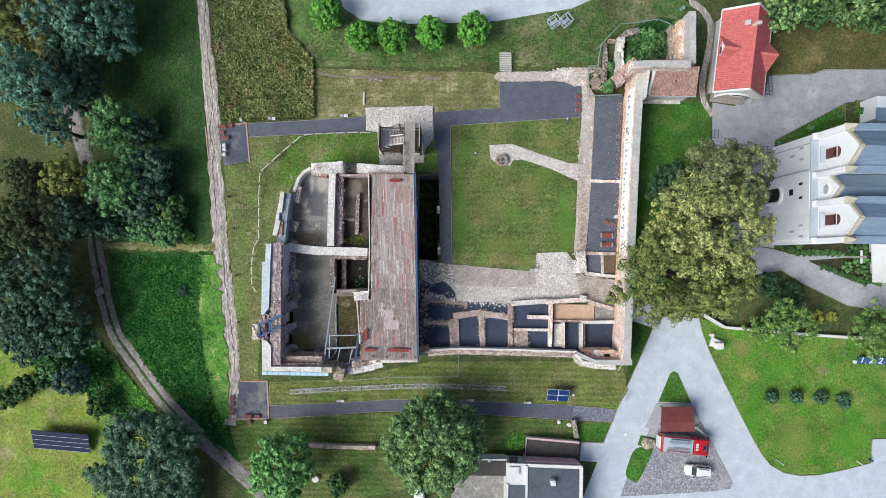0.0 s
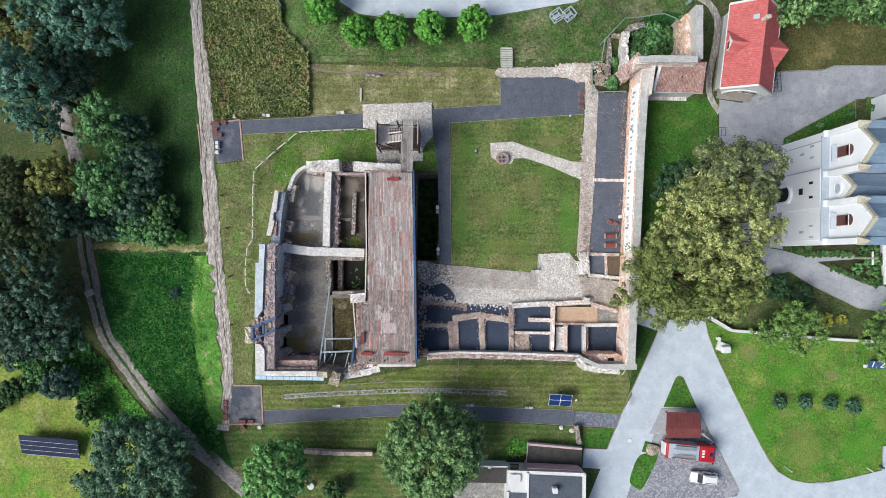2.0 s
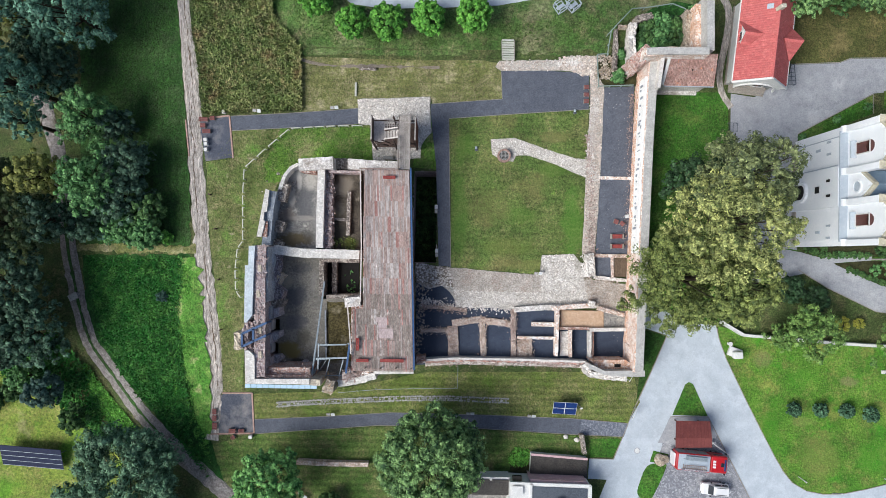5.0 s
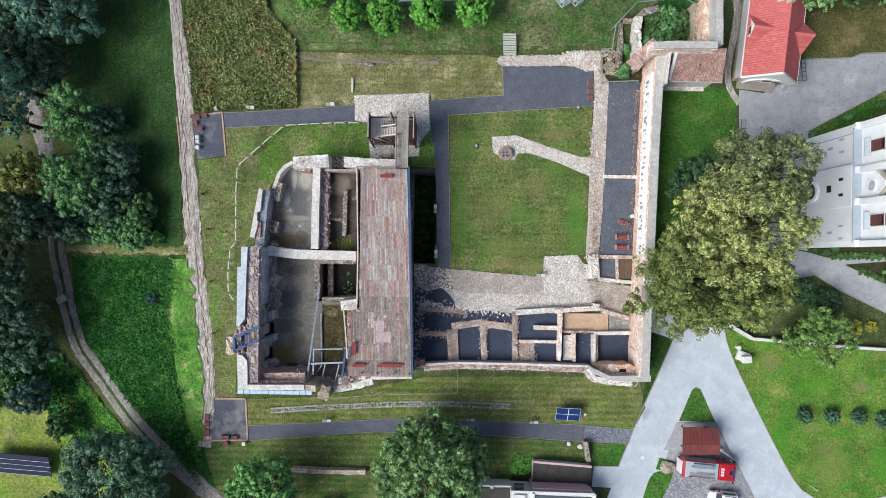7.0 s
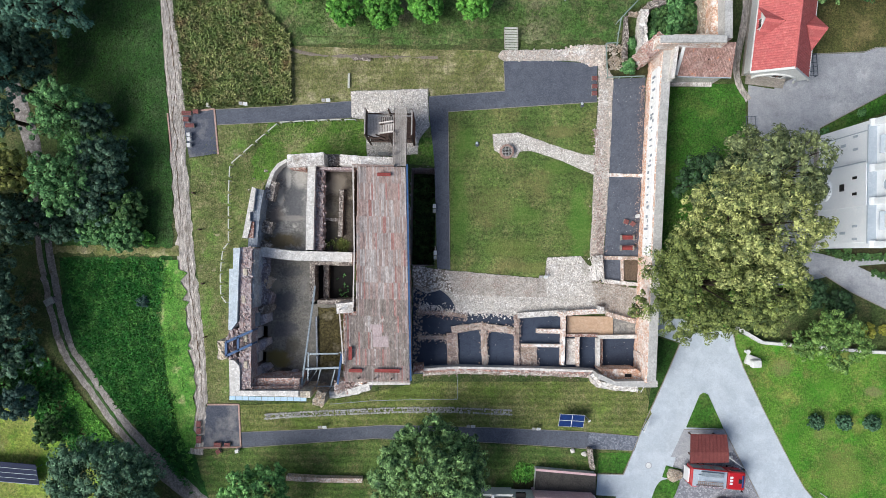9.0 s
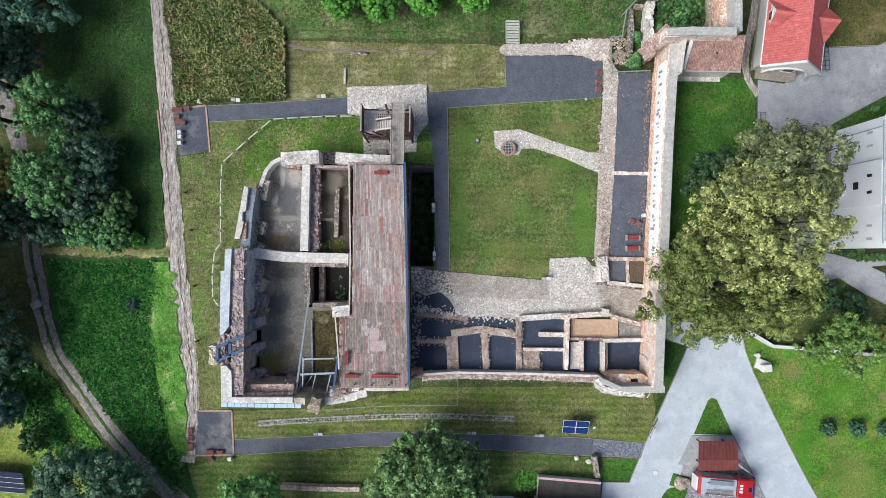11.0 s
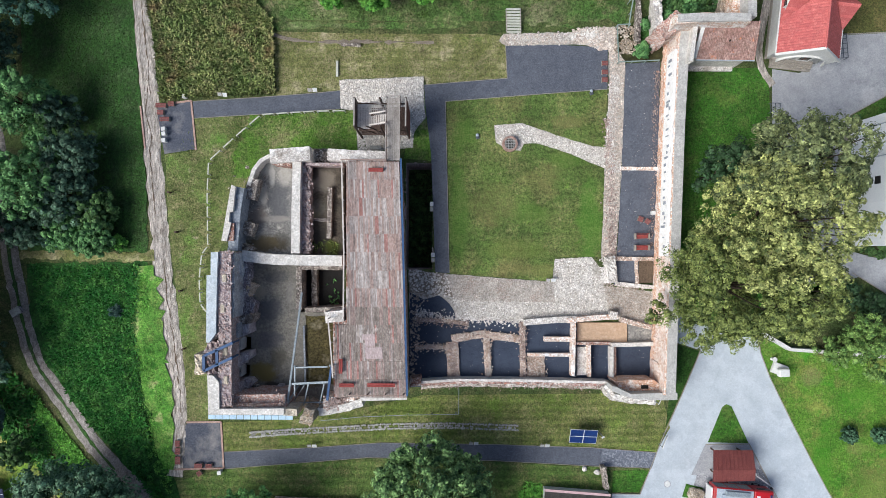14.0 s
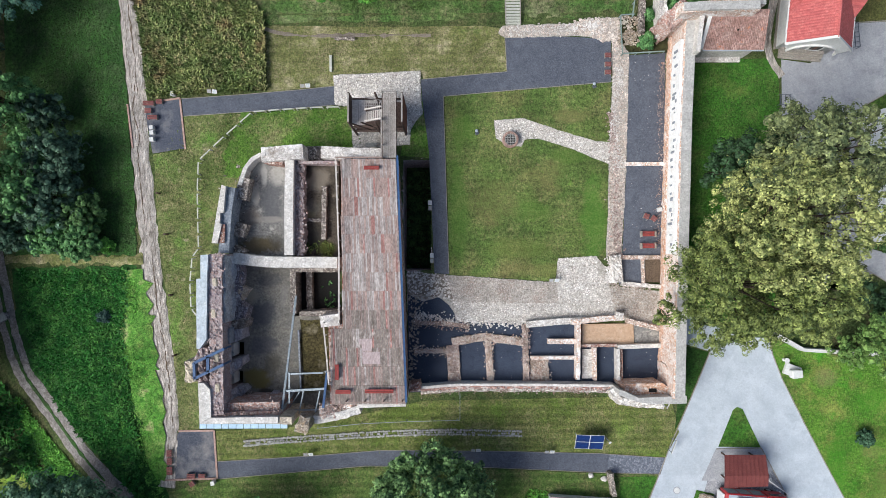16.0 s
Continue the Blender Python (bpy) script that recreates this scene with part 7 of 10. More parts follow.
for i in range(int((ty1 - ty0) / 0.16)):
    box(bm, (tx1 + 0.12, ty0 + 0.16 * (i + 0.5), 4.1), (0.04, 0.15, 7.4))
bm.to_mesh(cladding.data)
bm.free()
lx0, lx1 = (-9.49, 18.61)[0], (-7.69, 18.61)[0]
for i in range(9):
    part("landing_board", box(bmesh.new(), (lx0 + (lx1 - lx0) * (i + 0.5) / 9, (ty0 + ty1) / 2, 5.4), ((lx1 - lx0) / 9 - 0.015, ty1 - ty0 - 0.3, 0.05)), M["wood_light"], tower)
sx0, sx1 = lx1, (-5.67, 16.33)[0]
for k in range(9):   # upper flight to the bridge, lower flight underneath
    u = (k + 0.5) / 9
    part("tread", box(bmesh.new(), (sx0 + (sx1 - sx0) * u, ty0 + 1.05, 5.5 + 1.4 * u), ((sx1 - sx0) / 9 * 0.66, 1.15, 0.05)), M["wood_light"], tower)
    part("tread", box(bmesh.new(), (sx0 + (sx1 - sx0) * u, ty0 + 2.5, 5.3 - 1.5 * u), ((sx1 - sx0) / 9 * 0.55, 1.15, 0.05)), M["wood_light"], tower)
for v, z0, z1 in ((0.42, 6.3, 7.9), (1.72, 6.4, 7.9), (1.86, 6.3, 5.0), (3.15, 6.3, 4.8)):
    part("handrail", bar(bmesh.new(), (sx0, ty0 + v, z0), (sx1, ty0 + v, z1), 0.16, 0.1), M["wood_light"], tower)
part("lower_landing", box(bmesh.new(), ((sx1 + tx1) / 2, (ty0 + ty1) / 2, 3.6), (tx1 - sx1, ty1 - ty0, 0.08)), M["wood_dark"], tower)
bridge = thing("timber_bridge", (0, 0, DECK), 0, "grey plank bridge from tower to deck", "bridge")
bx0, bx1 = (-5.60, 16.31)[0], (-4.15, 16.31)[0]
by0, by1 = (-4.79, 11.32)[1], (-4.77, 18.59)[1]
for i in range(12):
    part("board", box(bmesh.new(), (bx0 + (bx1 - bx0) * (i + 0.5) / 12, (by0 + by1) / 2, -0.02), ((bx1 - bx0) / 12 - 0.015, by1 - by0, 0.06)), M["wood"], bridge)
for x in (bx0, bx1):
    part("girder", box(bmesh.new(), (x, (by0 + by1) / 2, -0.25), (0.16, by1 - by0, 0.3)), M["wood_dark"], bridge)
railing("railing", "grey timber handrail of the bridge", [(bx0 - 0.05, by0), (bx0 - 0.05, by0 + 4.2)], DECK, cap=0.14, material=M["wood"], boards=1)
railing("railing", "grey timber handrail of the bridge", [(bx1 + 0.05, by0), (bx1 + 0.05, by1)], DECK, cap=0.14, material=M["wood"], boards=1)
railing("railing", "grey timber handrail of the tower", [(bx0, by1), (bx1, by1)], DECK, cap=0.14, material=M["wood"], boards=1)

# pale steel stair frame over the hall
fr = thing("steel_frame", (0, 0, 0), 0, "pale grey steel frame standing in the hall", "steel frame")


def beam(root, name, a, za, b, zb, wdt=0.2, mat="steel", h=None):
    part(name, bar(bmesh.new(), (*a, za), (*b, zb), wdt, h), M[mat], root)


Z = 7.4
beam(fr, "long_beam", (-15.74, -4.25), 5.0, (-16.76, -16.86), Z, 0.22)
beam(fr, "post", (-16.01, -12.60), Z, (-15.60, -13.61), FLOOR, 0.18)
beam(fr, "post", (-16.76, -16.86), Z, (-16.40, -15.48), FLOOR, 0.2)
beam(fr, "post", (-11.93, -12.49), Z, (-11.46, -13.49), FLOOR, 0.2)
beam(fr, "crossbar", (-15.82, -12.73), Z, (-12.18, -12.61), Z, 0.18)
beam(fr, "crossbar", (-16.26, -14.61), Z, (-11.87, -14.36), Z, 0.24)
beam(fr, "crossbar", (-16.99, -17.14), 6.0, (-12.84, -17.02), 6.0, 0.14)
beam(fr, "side_beam", (-11.71, -12.57), 7.6, (-12.15, -16.44), 7.6, 0.26, "blue_steel")
beam(fr, "side_beam", (-15.94, -12.60), 7.4, (-16.04, -16.14), 7.0, 0.16)
beam(fr, "strut", (-14.42, -14.65), 7.2, (-15.20, -17.47), 6.0, 0.14)
beam(fr, "strut", (-12.60, -14.66), 7.2, (-13.35, -17.34), 6.0, 0.14)
beam(fr, "strut", (-16.48, -17.02), 5.2, (-15.00, -14.91), 6.6, 0.12)
beam(fr, "low_beam", (-15.90, -8.43), 3.1, (-15.64, -15.39), 3.1, 0.2, "blue_stone")

# blue scaffold bracket on the crown of the west wall
sc = thing("scaffold_frame", (0, 0, 0), 0, "blue steel bracing frame bolted over the wall crown", "scaffold")
for a, b in (((-25.63, -11.12), (-22.39, -9.6)), ((-25.58, -12.78), (-22.45, -11.27)), ((-25.63, -11.12), (-25.58, -12.78)), ((-24.16, -10.43), (-24.12, -12.1))):
    beam(sc, "tube", a, 9.6, b, 9.6, 0.3, "blue_steel", 0.24)
for q in ((-25.63, -11.12), (-22.39, -9.6), (-25.58, -12.78), (-22.45, -11.27), (-24.16, -10.43), (-24.12, -12.1)):
    beam(sc, "leg", q, 9.6, q, 7.6, 0.16, "blue_steel")


# ---- buildings ----
def window(root, at, size, normal, name="window", arched=False, bars=2):
    """A dark pane with frame and glazing bars, set in a wall that faces along normal."""
    q = Vector(normal).to_track_quat("Y", "Z").to_matrix().to_4x4()
    base = Matrix.Translation(at) @ q
    fr_ = bmesh.new()
    wd, hg = size
    for x, z, sx, sz in ((0, hg / 2, wd + 0.16, 0.12), (0, -hg / 2, wd + 0.16, 0.12), (wd / 2, 0, 0.12, hg), (-wd / 2, 0, 0.12, hg)):
        box(fr_, (0, 0, 0), (sx, 0.14, sz), m=base @ pose(x, 0.03, z))
    w_ = part(name, fr_, M["white_paint"], root)
    pane = bmesh.new()
    box(pane, (0, 0, 0), (wd, 0.06, hg), m=base)
    if arched:
        bmesh.ops.create_cone(pane, cap_ends=True, segments=16, radius1=wd / 2, radius2=wd / 2, depth=0.06, matrix=base @ pose(0, 0, hg / 2, 90))
    part("pane", pane, M["window_brown" if arched else "glass"], w_)
    for k in range(bars):
        part("glazing_bar", box(bmesh.new(), (0, 0, 0), (0.05, 0.1, hg), m=base @ pose(wd * ((k + 1) / (bars + 1) - 0.5), 0.02, 0)), M["wood_red"], w_)
    return w_


# red-roofed house
RA, RB = (46.10, 36.99), (44.80, 24.42)
P = frame_on(RA, RB)
LEN = math.dist(RA, RB)
HALF, EAVE, TOP = 3.75, 4.2, 7.8
house = thing("house", (0, 0, 0), 0, "white house with a steep red tiled roof and two dormers", "house")
bm = bmesh.new()
prism(bm, [tuple(P(u, v, 0).xy) for u, v in ((0.3, 3.3), (LEN - 0.9, 3.3), (LEN - 0.9, -3.1), (0.3, -3.1))], 0, EAVE + 0.2)
for u in (0.3, LEN - 0.95):
    vs = [P(u, 3.3, EAVE + 0.2), P(u, -3.1, EAVE + 0.2), P(u, 0, TOP - 0.35)]
    ws = [P(u + 0.05, 3.3, EAVE + 0.2), P(u + 0.05, -3.1, EAVE + 0.2), P(u + 0.05, 0, TOP - 0.35)]
    face(bm, *vs), face(bm, *ws[::-1])
part("wall", bm, M["white_paint"], house)
for s_, nm, reach in ((1, "roof", HALF), (-1, "roof", 3.75)):
    bm = slab(bmesh.new(), [P(0, s_ * reach, EAVE), P(LEN, s_ * reach, EAVE), P(LEN, 0, TOP), P(0, 0, TOP)], 0.12)
    r_ = part(nm, bm, M["tile_red"], house)
    bm = tiles(bmesh.new(), P(0, s_ * reach, EAVE), P(LEN, s_ * reach, EAVE), P(LEN, 0, TOP), P(0, 0, TOP), 0.33, 0.36, 0.05, 2)
    tagged(part("tiling", bm, M["tile_red"], r_), kind="stuff")
    part("gutter", tube(bmesh.new(), P(0, s_ * (reach + 0.1), EAVE - 0.05), P(LEN, s_ * (reach + 0.1), EAVE - 0.05), 0.1), M["white_paint"], house)
    for u in (0, LEN):
        part("bargeboard", bar(bmesh.new(), P(u, s_ * (reach + 0.1), EAVE + 0.02), P(u, 0, TOP + 0.08), 0.3, 0.25), M["white_paint"], house)
part("ridge", tube(bmesh.new(), P(0, 0, TOP + 0.03), P(LEN, 0, TOP + 0.03), 0.14), M["tile_red"], house)
for s_, u, wd, base, apex in ((-1, 6.3, 2.3, 4.3, 6.7), (1, 6.5, 2.2, 4.3, 6.5)):
    dm = new("dormer")
    dm.parent = house
    vo, vi = s_ * (4.4 if s_ > 0 else 3.85), s_ * (HALF * (TOP - apex) / (TOP - EAVE))
    vb = s_ * HALF * (TOP - base) / (TOP - EAVE)
    bm = bmesh.new()
    low = vo if s_ < 0 else vb + 0.2   # the east dormer has a hipped, beak-like end
    face(bm, P(u - wd, low, base), P(u, vo, apex), P(u, vi, apex), P(u - wd, vb, base))
    face(bm, P(u + wd, low, base), P(u + wd, vb, base), P(u, vi, apex), P(u, vo, apex))
    bmesh.ops.solidify(bm, geom=bm.faces[:], thickness=0.1)
    part("dormer_roof", bm, M["tile_red"], dm)
    bm = bmesh.new()
    tiles(bm, P(u - wd, low, base + 0.05), P(u - wd, vb, base + 0.05), P(u, vi, apex + 0.05), P(u, vo, apex + 0.05), 0.33, 0.36, 0.04, 3)
    tiles(bm, P(u + wd, low, base + 0.05), P(u + wd, vb, base + 0.05), P(u, vi, apex + 0.05), P(u, vo, apex + 0.05), 0.33, 0.36, 0.04, 4)
    tagged(part("dormer_tiles", bm, M["tile_red"], dm), kind="stuff")
    front_ = vo - s_ * 0.35 if s_ < 0 else vb + 0.1
    bm = bmesh.new()
    face(bm, P(u - wd * 0.8, front_, EAVE), P(u + wd * 0.8, front_, EAVE), P(u + wd * 0.8, front_, base + 0.2), P(u, front_, apex - 0.2), P(u - wd * 0.8, front_, base + 0.2))
    part("dormer_front", bm, M["white_paint"], dm)
    q = P(u, front_ + s_ * 0.07, base + 0.3)
    n_ = P(0, s_, 0) - P(0, 0, 0)
    window(dm, q, (1.3, 1.3), n_, "dormer_window", bars=1)
q = P(3.1, -0.1, 9.4)
part("chimney", box(bmesh.new(), (q.x, q.y, 7.9), (0.7, 0.5, 2.0), 8, 0.03), M["stone_trim"], house, "sandy brick chimney")
q = P(2.6, -1.35, 0)
part("skylight", slab(bmesh.new(), [P(2.2, -0.7, 7.3), P(2.9, -0.7, 7.3), P(2.9, -1.3, 6.75), P(2.2, -1.3, 6.75)], 0.08), M["blue_trim"], house)
# arched porch under the south gable
bm = bmesh.new()
for k in range(14):   # gable front with an arched opening
    ring = []
    for a0 in (math.pi * k / 14, math.pi * (k + 1) / 14):
        c_, s_ = math.cos(a0), math.sin(a0)
        inner = (-2.8 * c_, EAVE - 1.9 + 2.7 * s_)
        outer = (-3.65 * c_, EAVE - 0.2 + (TOP - EAVE) * (1 - abs(c_)))
        ring.append((inner, outer))
    (i0, o0), (i1, o1) = ring
    for u in (LEN - 0.02, LEN - 0.3):
        face(bm, P(u, i0[0], i0[1]), P(u, i1[0], i1[1]), P(u, o1[0], o1[1]), P(u, o0[0], o0[1]))
    face(bm, P(LEN - 0.02, i0[0], i0[1]), P(LEN - 0.3, i0[0], i0[1]), P(LEN - 0.3, i1[0], i1[1]), P(LEN - 0.02, i1[0], i1[1]))
    bar(bm, P(LEN + 0.03, i0[0], i0[1]), P(LEN + 0.03, i1[0], i1[1]), 0.3, 0.16)
part("porch_arch", bm, M["white_paint"], house)
part("porch_wall", slab(bmesh.new(), [P(LEN - 0.95, -3.1, EAVE - 0.3), P(LEN - 0.95, 3.2, EAVE - 0.3), P(LEN - 0.9, 3.2, EAVE - 0.3), P(LEN - 0.9, -3.1, EAVE - 0.3)], 3.9), M["white_paint"], house)
for v in (-1.4, 1.0):
    window(house, P(LEN - 0.86, v, 2.0), (1.5, 2.0), P(1, 0, 0) - P(0, 0, 0), bars=1)
for k in range(4):
    part("step", slab(bmesh.new(), [P(LEN - 0.9, -2.6, 0.75 - 0.17 * k), P(LEN - 0.9, 2.6, 0.75 - 0.17 * k), P(LEN - 0.5 + 0.25 * k, 2.6, 0.75 - 0.17 * k), P(LEN - 0.5 + 0.25 * k, -2.6, 0.75 - 0.17 * k)], 0.16), M["stone_pale"], house)
part("plinth", prism(bmesh.new(), [tuple(P(u, v, 0).xy) for u, v in ((0.2, -3.2), (LEN - 0.8, -3.2), (LEN - 0.8, -3.05), (0.2, -3.05))], 0, 0.5), M["stone_pale"], house)

# lean-to with old tiles against the gate wall
annex = thing("gate_annex", (0, 0, 0), 0, "low annex with a patchy old red-grey tiled roof", "annex")
TA, TB, TC, TD = ((31.29, 27.89), 6.6), ((37.96, 28.00), 6.6), ((38.30, 24.09), 4.5), ((31.25, 24.11), 4.5)
cs = [Vector((*q, z)) for q, z in (TA, TB, TC, TD)]
r_ = part("roof", slab(bmesh.new(), cs, 0.15), M["tile_old"], annex)
tagged(part("tiling", tiles(bmesh.new(), cs[3], cs[2], cs[1], cs[0], 0.2, 0.26, 0.025, 5), M["tile_old"], r_), kind="stuff")
part("wall", prism(bmesh.new(), [(cs[0].x + 0.1, cs[0].y), (cs[1].x - 0.2, cs[1].y), (cs[2].x - 0.5, cs[2].y + 0.35), (cs[3].x + 0.4, cs[3].y + 0.35)], 0, 4.3), M["pale_coat"], annex)
part("eaves_board", bar(bmesh.new(), cs[3] - Vector((0, 0.05, 0.1)), cs[2] - Vector((0, 0.05, 0.1)), 0.18, 0.2), M["blue_trim"], annex)
part("plinth", box(bmesh.new(), ((cs[3].x + cs[2].x) / 2 - 0.5, cs[3].y + 0.1, 0.2), (cs[2].x - cs[3].x - 0.6, 0.6, 0.4), 0, 0.05), M["pale_rough"], annex)
part("vent", box(bmesh.new(), ((cs[0].x + cs[2].x) / 2, (cs[0].y + cs[2].y) / 2, 5.65), (0.15, 0.15, 0.3)), M["dark"], annex)
part("verge", bar(bmesh.new(), cs[0] + Vector((0.1, 0, 0.05)), cs[3] + Vector((-0.25, 0.1, 0.05)), 0.4, 0.2), M["white_paint"], annex)
part("porch", box(bmesh.new(), (cs[0].x - 0.75, cs[0].y - 0.9, 5.2), (1.0, 1.8, 0.1), 0), M["brownmetal"], annex)

# church, its west front towards the forecourt
church = thing("church", (0, 0, 0), 0, "white rendered church with gabled twin-towered front and zinc roofs", "church")
CX = 52.1
CN, CS = (52.31, 16.57)[1], (52.56, 2.50)[1]
CM = (CN + CS) / 2
part("front", prism(bmesh.new(), [(CX, CN), (CX, CS), (CX + 34, CS), (CX + 34, CN)], 0, 11.0), M["church_white"], church)
part("front_projection", prism(bmesh.new(), [(CX - 0.25, CM + 2.6), (CX - 0.25, CM - 2.6), (CX + 0.5, CM - 2.6), (CX + 0.5, CM + 2.6)], 0, 11.0), M["church_white"], church)
part("cornice", prism(bmesh.new(), [(CX - 0.15, CN + 0.15), (CX - 0.15, CS - 0.15), (CX + 1.0, CS - 0.15), (CX + 1.0, CN + 0.15)], 11.0, 11.2), M["blue_trim"], church)
part("plinth", prism(bmesh.new(), [(CX - 0.2, CN + 0.2), (CX - 0.2, CS - 0.2), (CX + 1, CS - 0.2), (CX + 1, CN + 0.2)], 0, 0.9), M["stone_pale"], church)
for yc, half, z0, z1 in ((CM + 4.6, 2.65, 17.2, 20.2), (CM - 0.2, 1.9, 13.6, 16.2), (CM - 4.5, 2.65, 17.2, 20.2)):
    t_ = new("gable")
    t_.parent = church
    x0 = CX + 0.9
    bm = bmesh.new()
    prism(bm, [(x0, yc + half), (x0, yc - half), (x0 + 14, yc - half), (x0 + 14, yc + half)], 11.2, z0)
    part("gable_wall", bm, M["church_white"], t_)
    bm = bmesh.new()
    for x in (x0, x0 + 0.4):
        face(bm, (x, yc + half, z0 - 0.02), (x, yc - half, z0 - 0.02), (x, yc, z1))
    part("gable_peak", bm, M["church_white"], t_)
    for s_ in (1, -1):
        part("gable_roof", slab(bmesh.new(), [(x0 + 0.3, yc + s_ * (half + 0.1), z0), (x0 + 16, yc + s_ * (half + 0.1), z0), (x0 + 16, yc, z1 + 0.05), (x0 + 0.3, yc, z1 + 0.05)], 0.12), M["church_roof"], t_)
        part("coping", bar(bmesh.new(), (x0 + 0.1, yc + s_ * (half + 0.2), z0), (x0 + 0.1, yc, z1 + 0.25), 0.5, 0.3), M["stone_trim"], t_)
        for k in range(6):
            q = 0.15 + k * 0.14
            part("corbel", box(bmesh.new(), (x0 - 0.06, yc + s_ * half * (1 - q), z0 + (z1 - z0) * q - 0.45), (0.14, 0.22, 0.35)), M["church_white"], t_)
    if half > 2:
        window(church, Vector((x0 - 0.03, yc, 14.2)), (1.5, 2.6), (-1, 0, 0), arched=True, bars=5)
        part("sill", slab(bmesh.new(), [(x0 - 0.5, yc + 1.1, 12.5), (x0 - 0.5, yc - 1.1, 12.5), (x0, yc - 1.1, 12.9), (x0, yc + 1.1, 12.9)], 0.15), M["blue_trim"], church)
    else:
        bm = bmesh.new()
        bmesh.ops.create_cone(bm, cap_ends=True, segments=20, radius1=0.65, radius2=0.65, depth=0.12, matrix=pose(x0 - 0.04, yc, 13.2, 0, 90))
        part("round_window", bm, M["blue_trim"], t_)
        bm = bmesh.new()
        for k in range(20):
            a0, a1 = k * math.pi / 10, (k + 1) * math.pi / 10
            bar(bm, (x0 - 0.08, yc + 0.75 * math.cos(a0), 13.2 + 0.75 * math.sin(a0)), (x0 - 0.08, yc + 0.75 * math.cos(a1), 13.2 + 0.75 * math.sin(a1)), 0.2)
        part("window_ring", bm, M["church_white"], t_)
for yb in (CM + 7.4, CM + 1.9, CM - 2.1, CM - 7.3):
    pr = new("buttress")
    pr.parent = church
    part("shaft", box(bmesh.new(), (CX + 0.8, yb, 9.0), (1.1, 0.8, 18.0), 0, 0.05), M["church_white"], pr)
    part("setback", slab(bmesh.new(), [(CX + 0.0, yb + 0.45, 11.4), (CX + 0.0, yb - 0.45, 11.4), (CX + 0.8, yb - 0.45, 12.6), (CX + 0.8, yb + 0.45, 12.6)], 0.3), M["church_white"], pr)
    bm = bmesh.new()
    bmesh.ops.create_cone(bm, cap_ends=True, segments=4, radius1=0.75, radius2=0.05, depth=1.8, matrix=pose(CX + 0.8, yb, 18.9, 0, 0, 45))
    part("pinnacle", bm, M["stone_trim"], pr)
    part("pinnacle_roof", slab(bmesh.new(), [(CX + 1.2, yb + 0.5, 18), (CX + 1.2, yb - 0.5, 18), (CX + 9, yb - 0.5, 18.2), (CX + 9, yb + 0.5, 18.2)], 0.3), M["church_roof"], pr)
door = new("portal")
door.parent = church
part("door_leaf", box(bmesh.new(), (CX - 0.27, CM, 1.4), (0.1, 2.0, 2.8)), M["dark"], door)
bm = bmesh.new()
for k in range(12):
    a0, a1 = math.pi * k / 12, math.pi * (k + 1) / 12
    bar(bm, (CX - 0.45, CM + 1.3 * math.cos(a0), 2.8 + 1.3 * math.sin(a0)), (CX - 0.45, CM + 1.3 * math.cos(a1), 2.8 + 1.3 * math.sin(a1)), 0.4)
part("portal_arch", bm, M["church_white"], door)
bm = bmesh.new()
bmesh.ops.create_cone(bm, cap_ends=True, segments=20, radius1=1.1, radius2=1.1, depth=0.1, matrix=pose(CX - 0.26, CM, 2.8, 0, 90))
part("tympanum", bm, M["dark"], door)
for s_ in (1, -1):
    part("jamb", box(bmesh.new(), (CX - 0.45, CM + s_ * 1.3, 1.4), (0.4, 0.35, 2.8), 0, 0.03), M["church_white"], door)
# Flat blocks in black or grey imitate the shade inside the niches.
for yy, z, sz in ((CM, 6.4, (0.9, 0.9)), (CM + 1.0, 8.9, (0.35, 0.8)), (CM - 1.0, 8.9, (0.35, 0.8)), (CM + 6.2, 8.6, (0.3, 0.9)), (CM + 4.6, 8.6, (0.3, 0.9)), (CM - 6.6, 8.6, (0.3, 0.9)), (CM - 5.0, 8.6, (0.3, 0.9)), (CM + 5.4, 6.2, (0.35, 1.0)), (CM - 5.8, 6.2, (0.35, 1.0))):
    niche = part("niche", box(bmesh.new(), (CX - (0.28 if abs(yy - CM) < 2.5 else 0.03), yy, z), (0.1, sz[0], sz[1]), 0, 0.02), M["dark"] if abs(yy - CM) < 2.5 else M["blue_trim"], church)
part("downpipe", tube(bmesh.new(), (CX - 0.35, CM + 2.75, 0), (CX - 0.35, CM + 2.75, 11), 0.07), M["blue_trim"], church)
part("downpipe", tube(bmesh.new(), (CX - 0.1, CN - 0.5, 0), (CX - 0.1, CN - 0.5, 11), 0.07), M["blue_trim"], church)
part("nave_roof", slab(bmesh.new(), [(CX + 14, CN + 0.5, 12), (CX + 34, CN + 0.5, 12), (CX + 34, CM, 19), (CX + 14, CM, 19)], 0.2), M["church_roof"], church)
part("nave_roof", slab(bmesh.new(), [(CX + 14, CS - 0.5, 12), (CX + 34, CS - 0.5, 12), (CX + 34, CM, 19), (CX + 14, CM, 19)], 0.2), M["church_roof"], church)
side = thing("church_annex", (0, 0, 0), 0, "low white annex with a flat zinc roof beside the church", "annex")
q = (66.09, 23.57)
part("wall", prism(bmesh.new(), [(q[0], q[1] + 1.2), (q[0] + 12, q[1] + 1.2), (q[0] + 12, q[1] - 2.2), (q[0], q[1] - 2.2)], 0, 4), M["church_white"], side)
part("roof", prism(bmesh.new(), [(q[0] - 0.2, q[1] - 0.6), (q[0] + 12, q[1] - 0.6), (q[0] + 12, q[1] - 2.6), (q[0] - 0.2, q[1] - 2.6)], 4, 4.2), M["church_roof"], side)

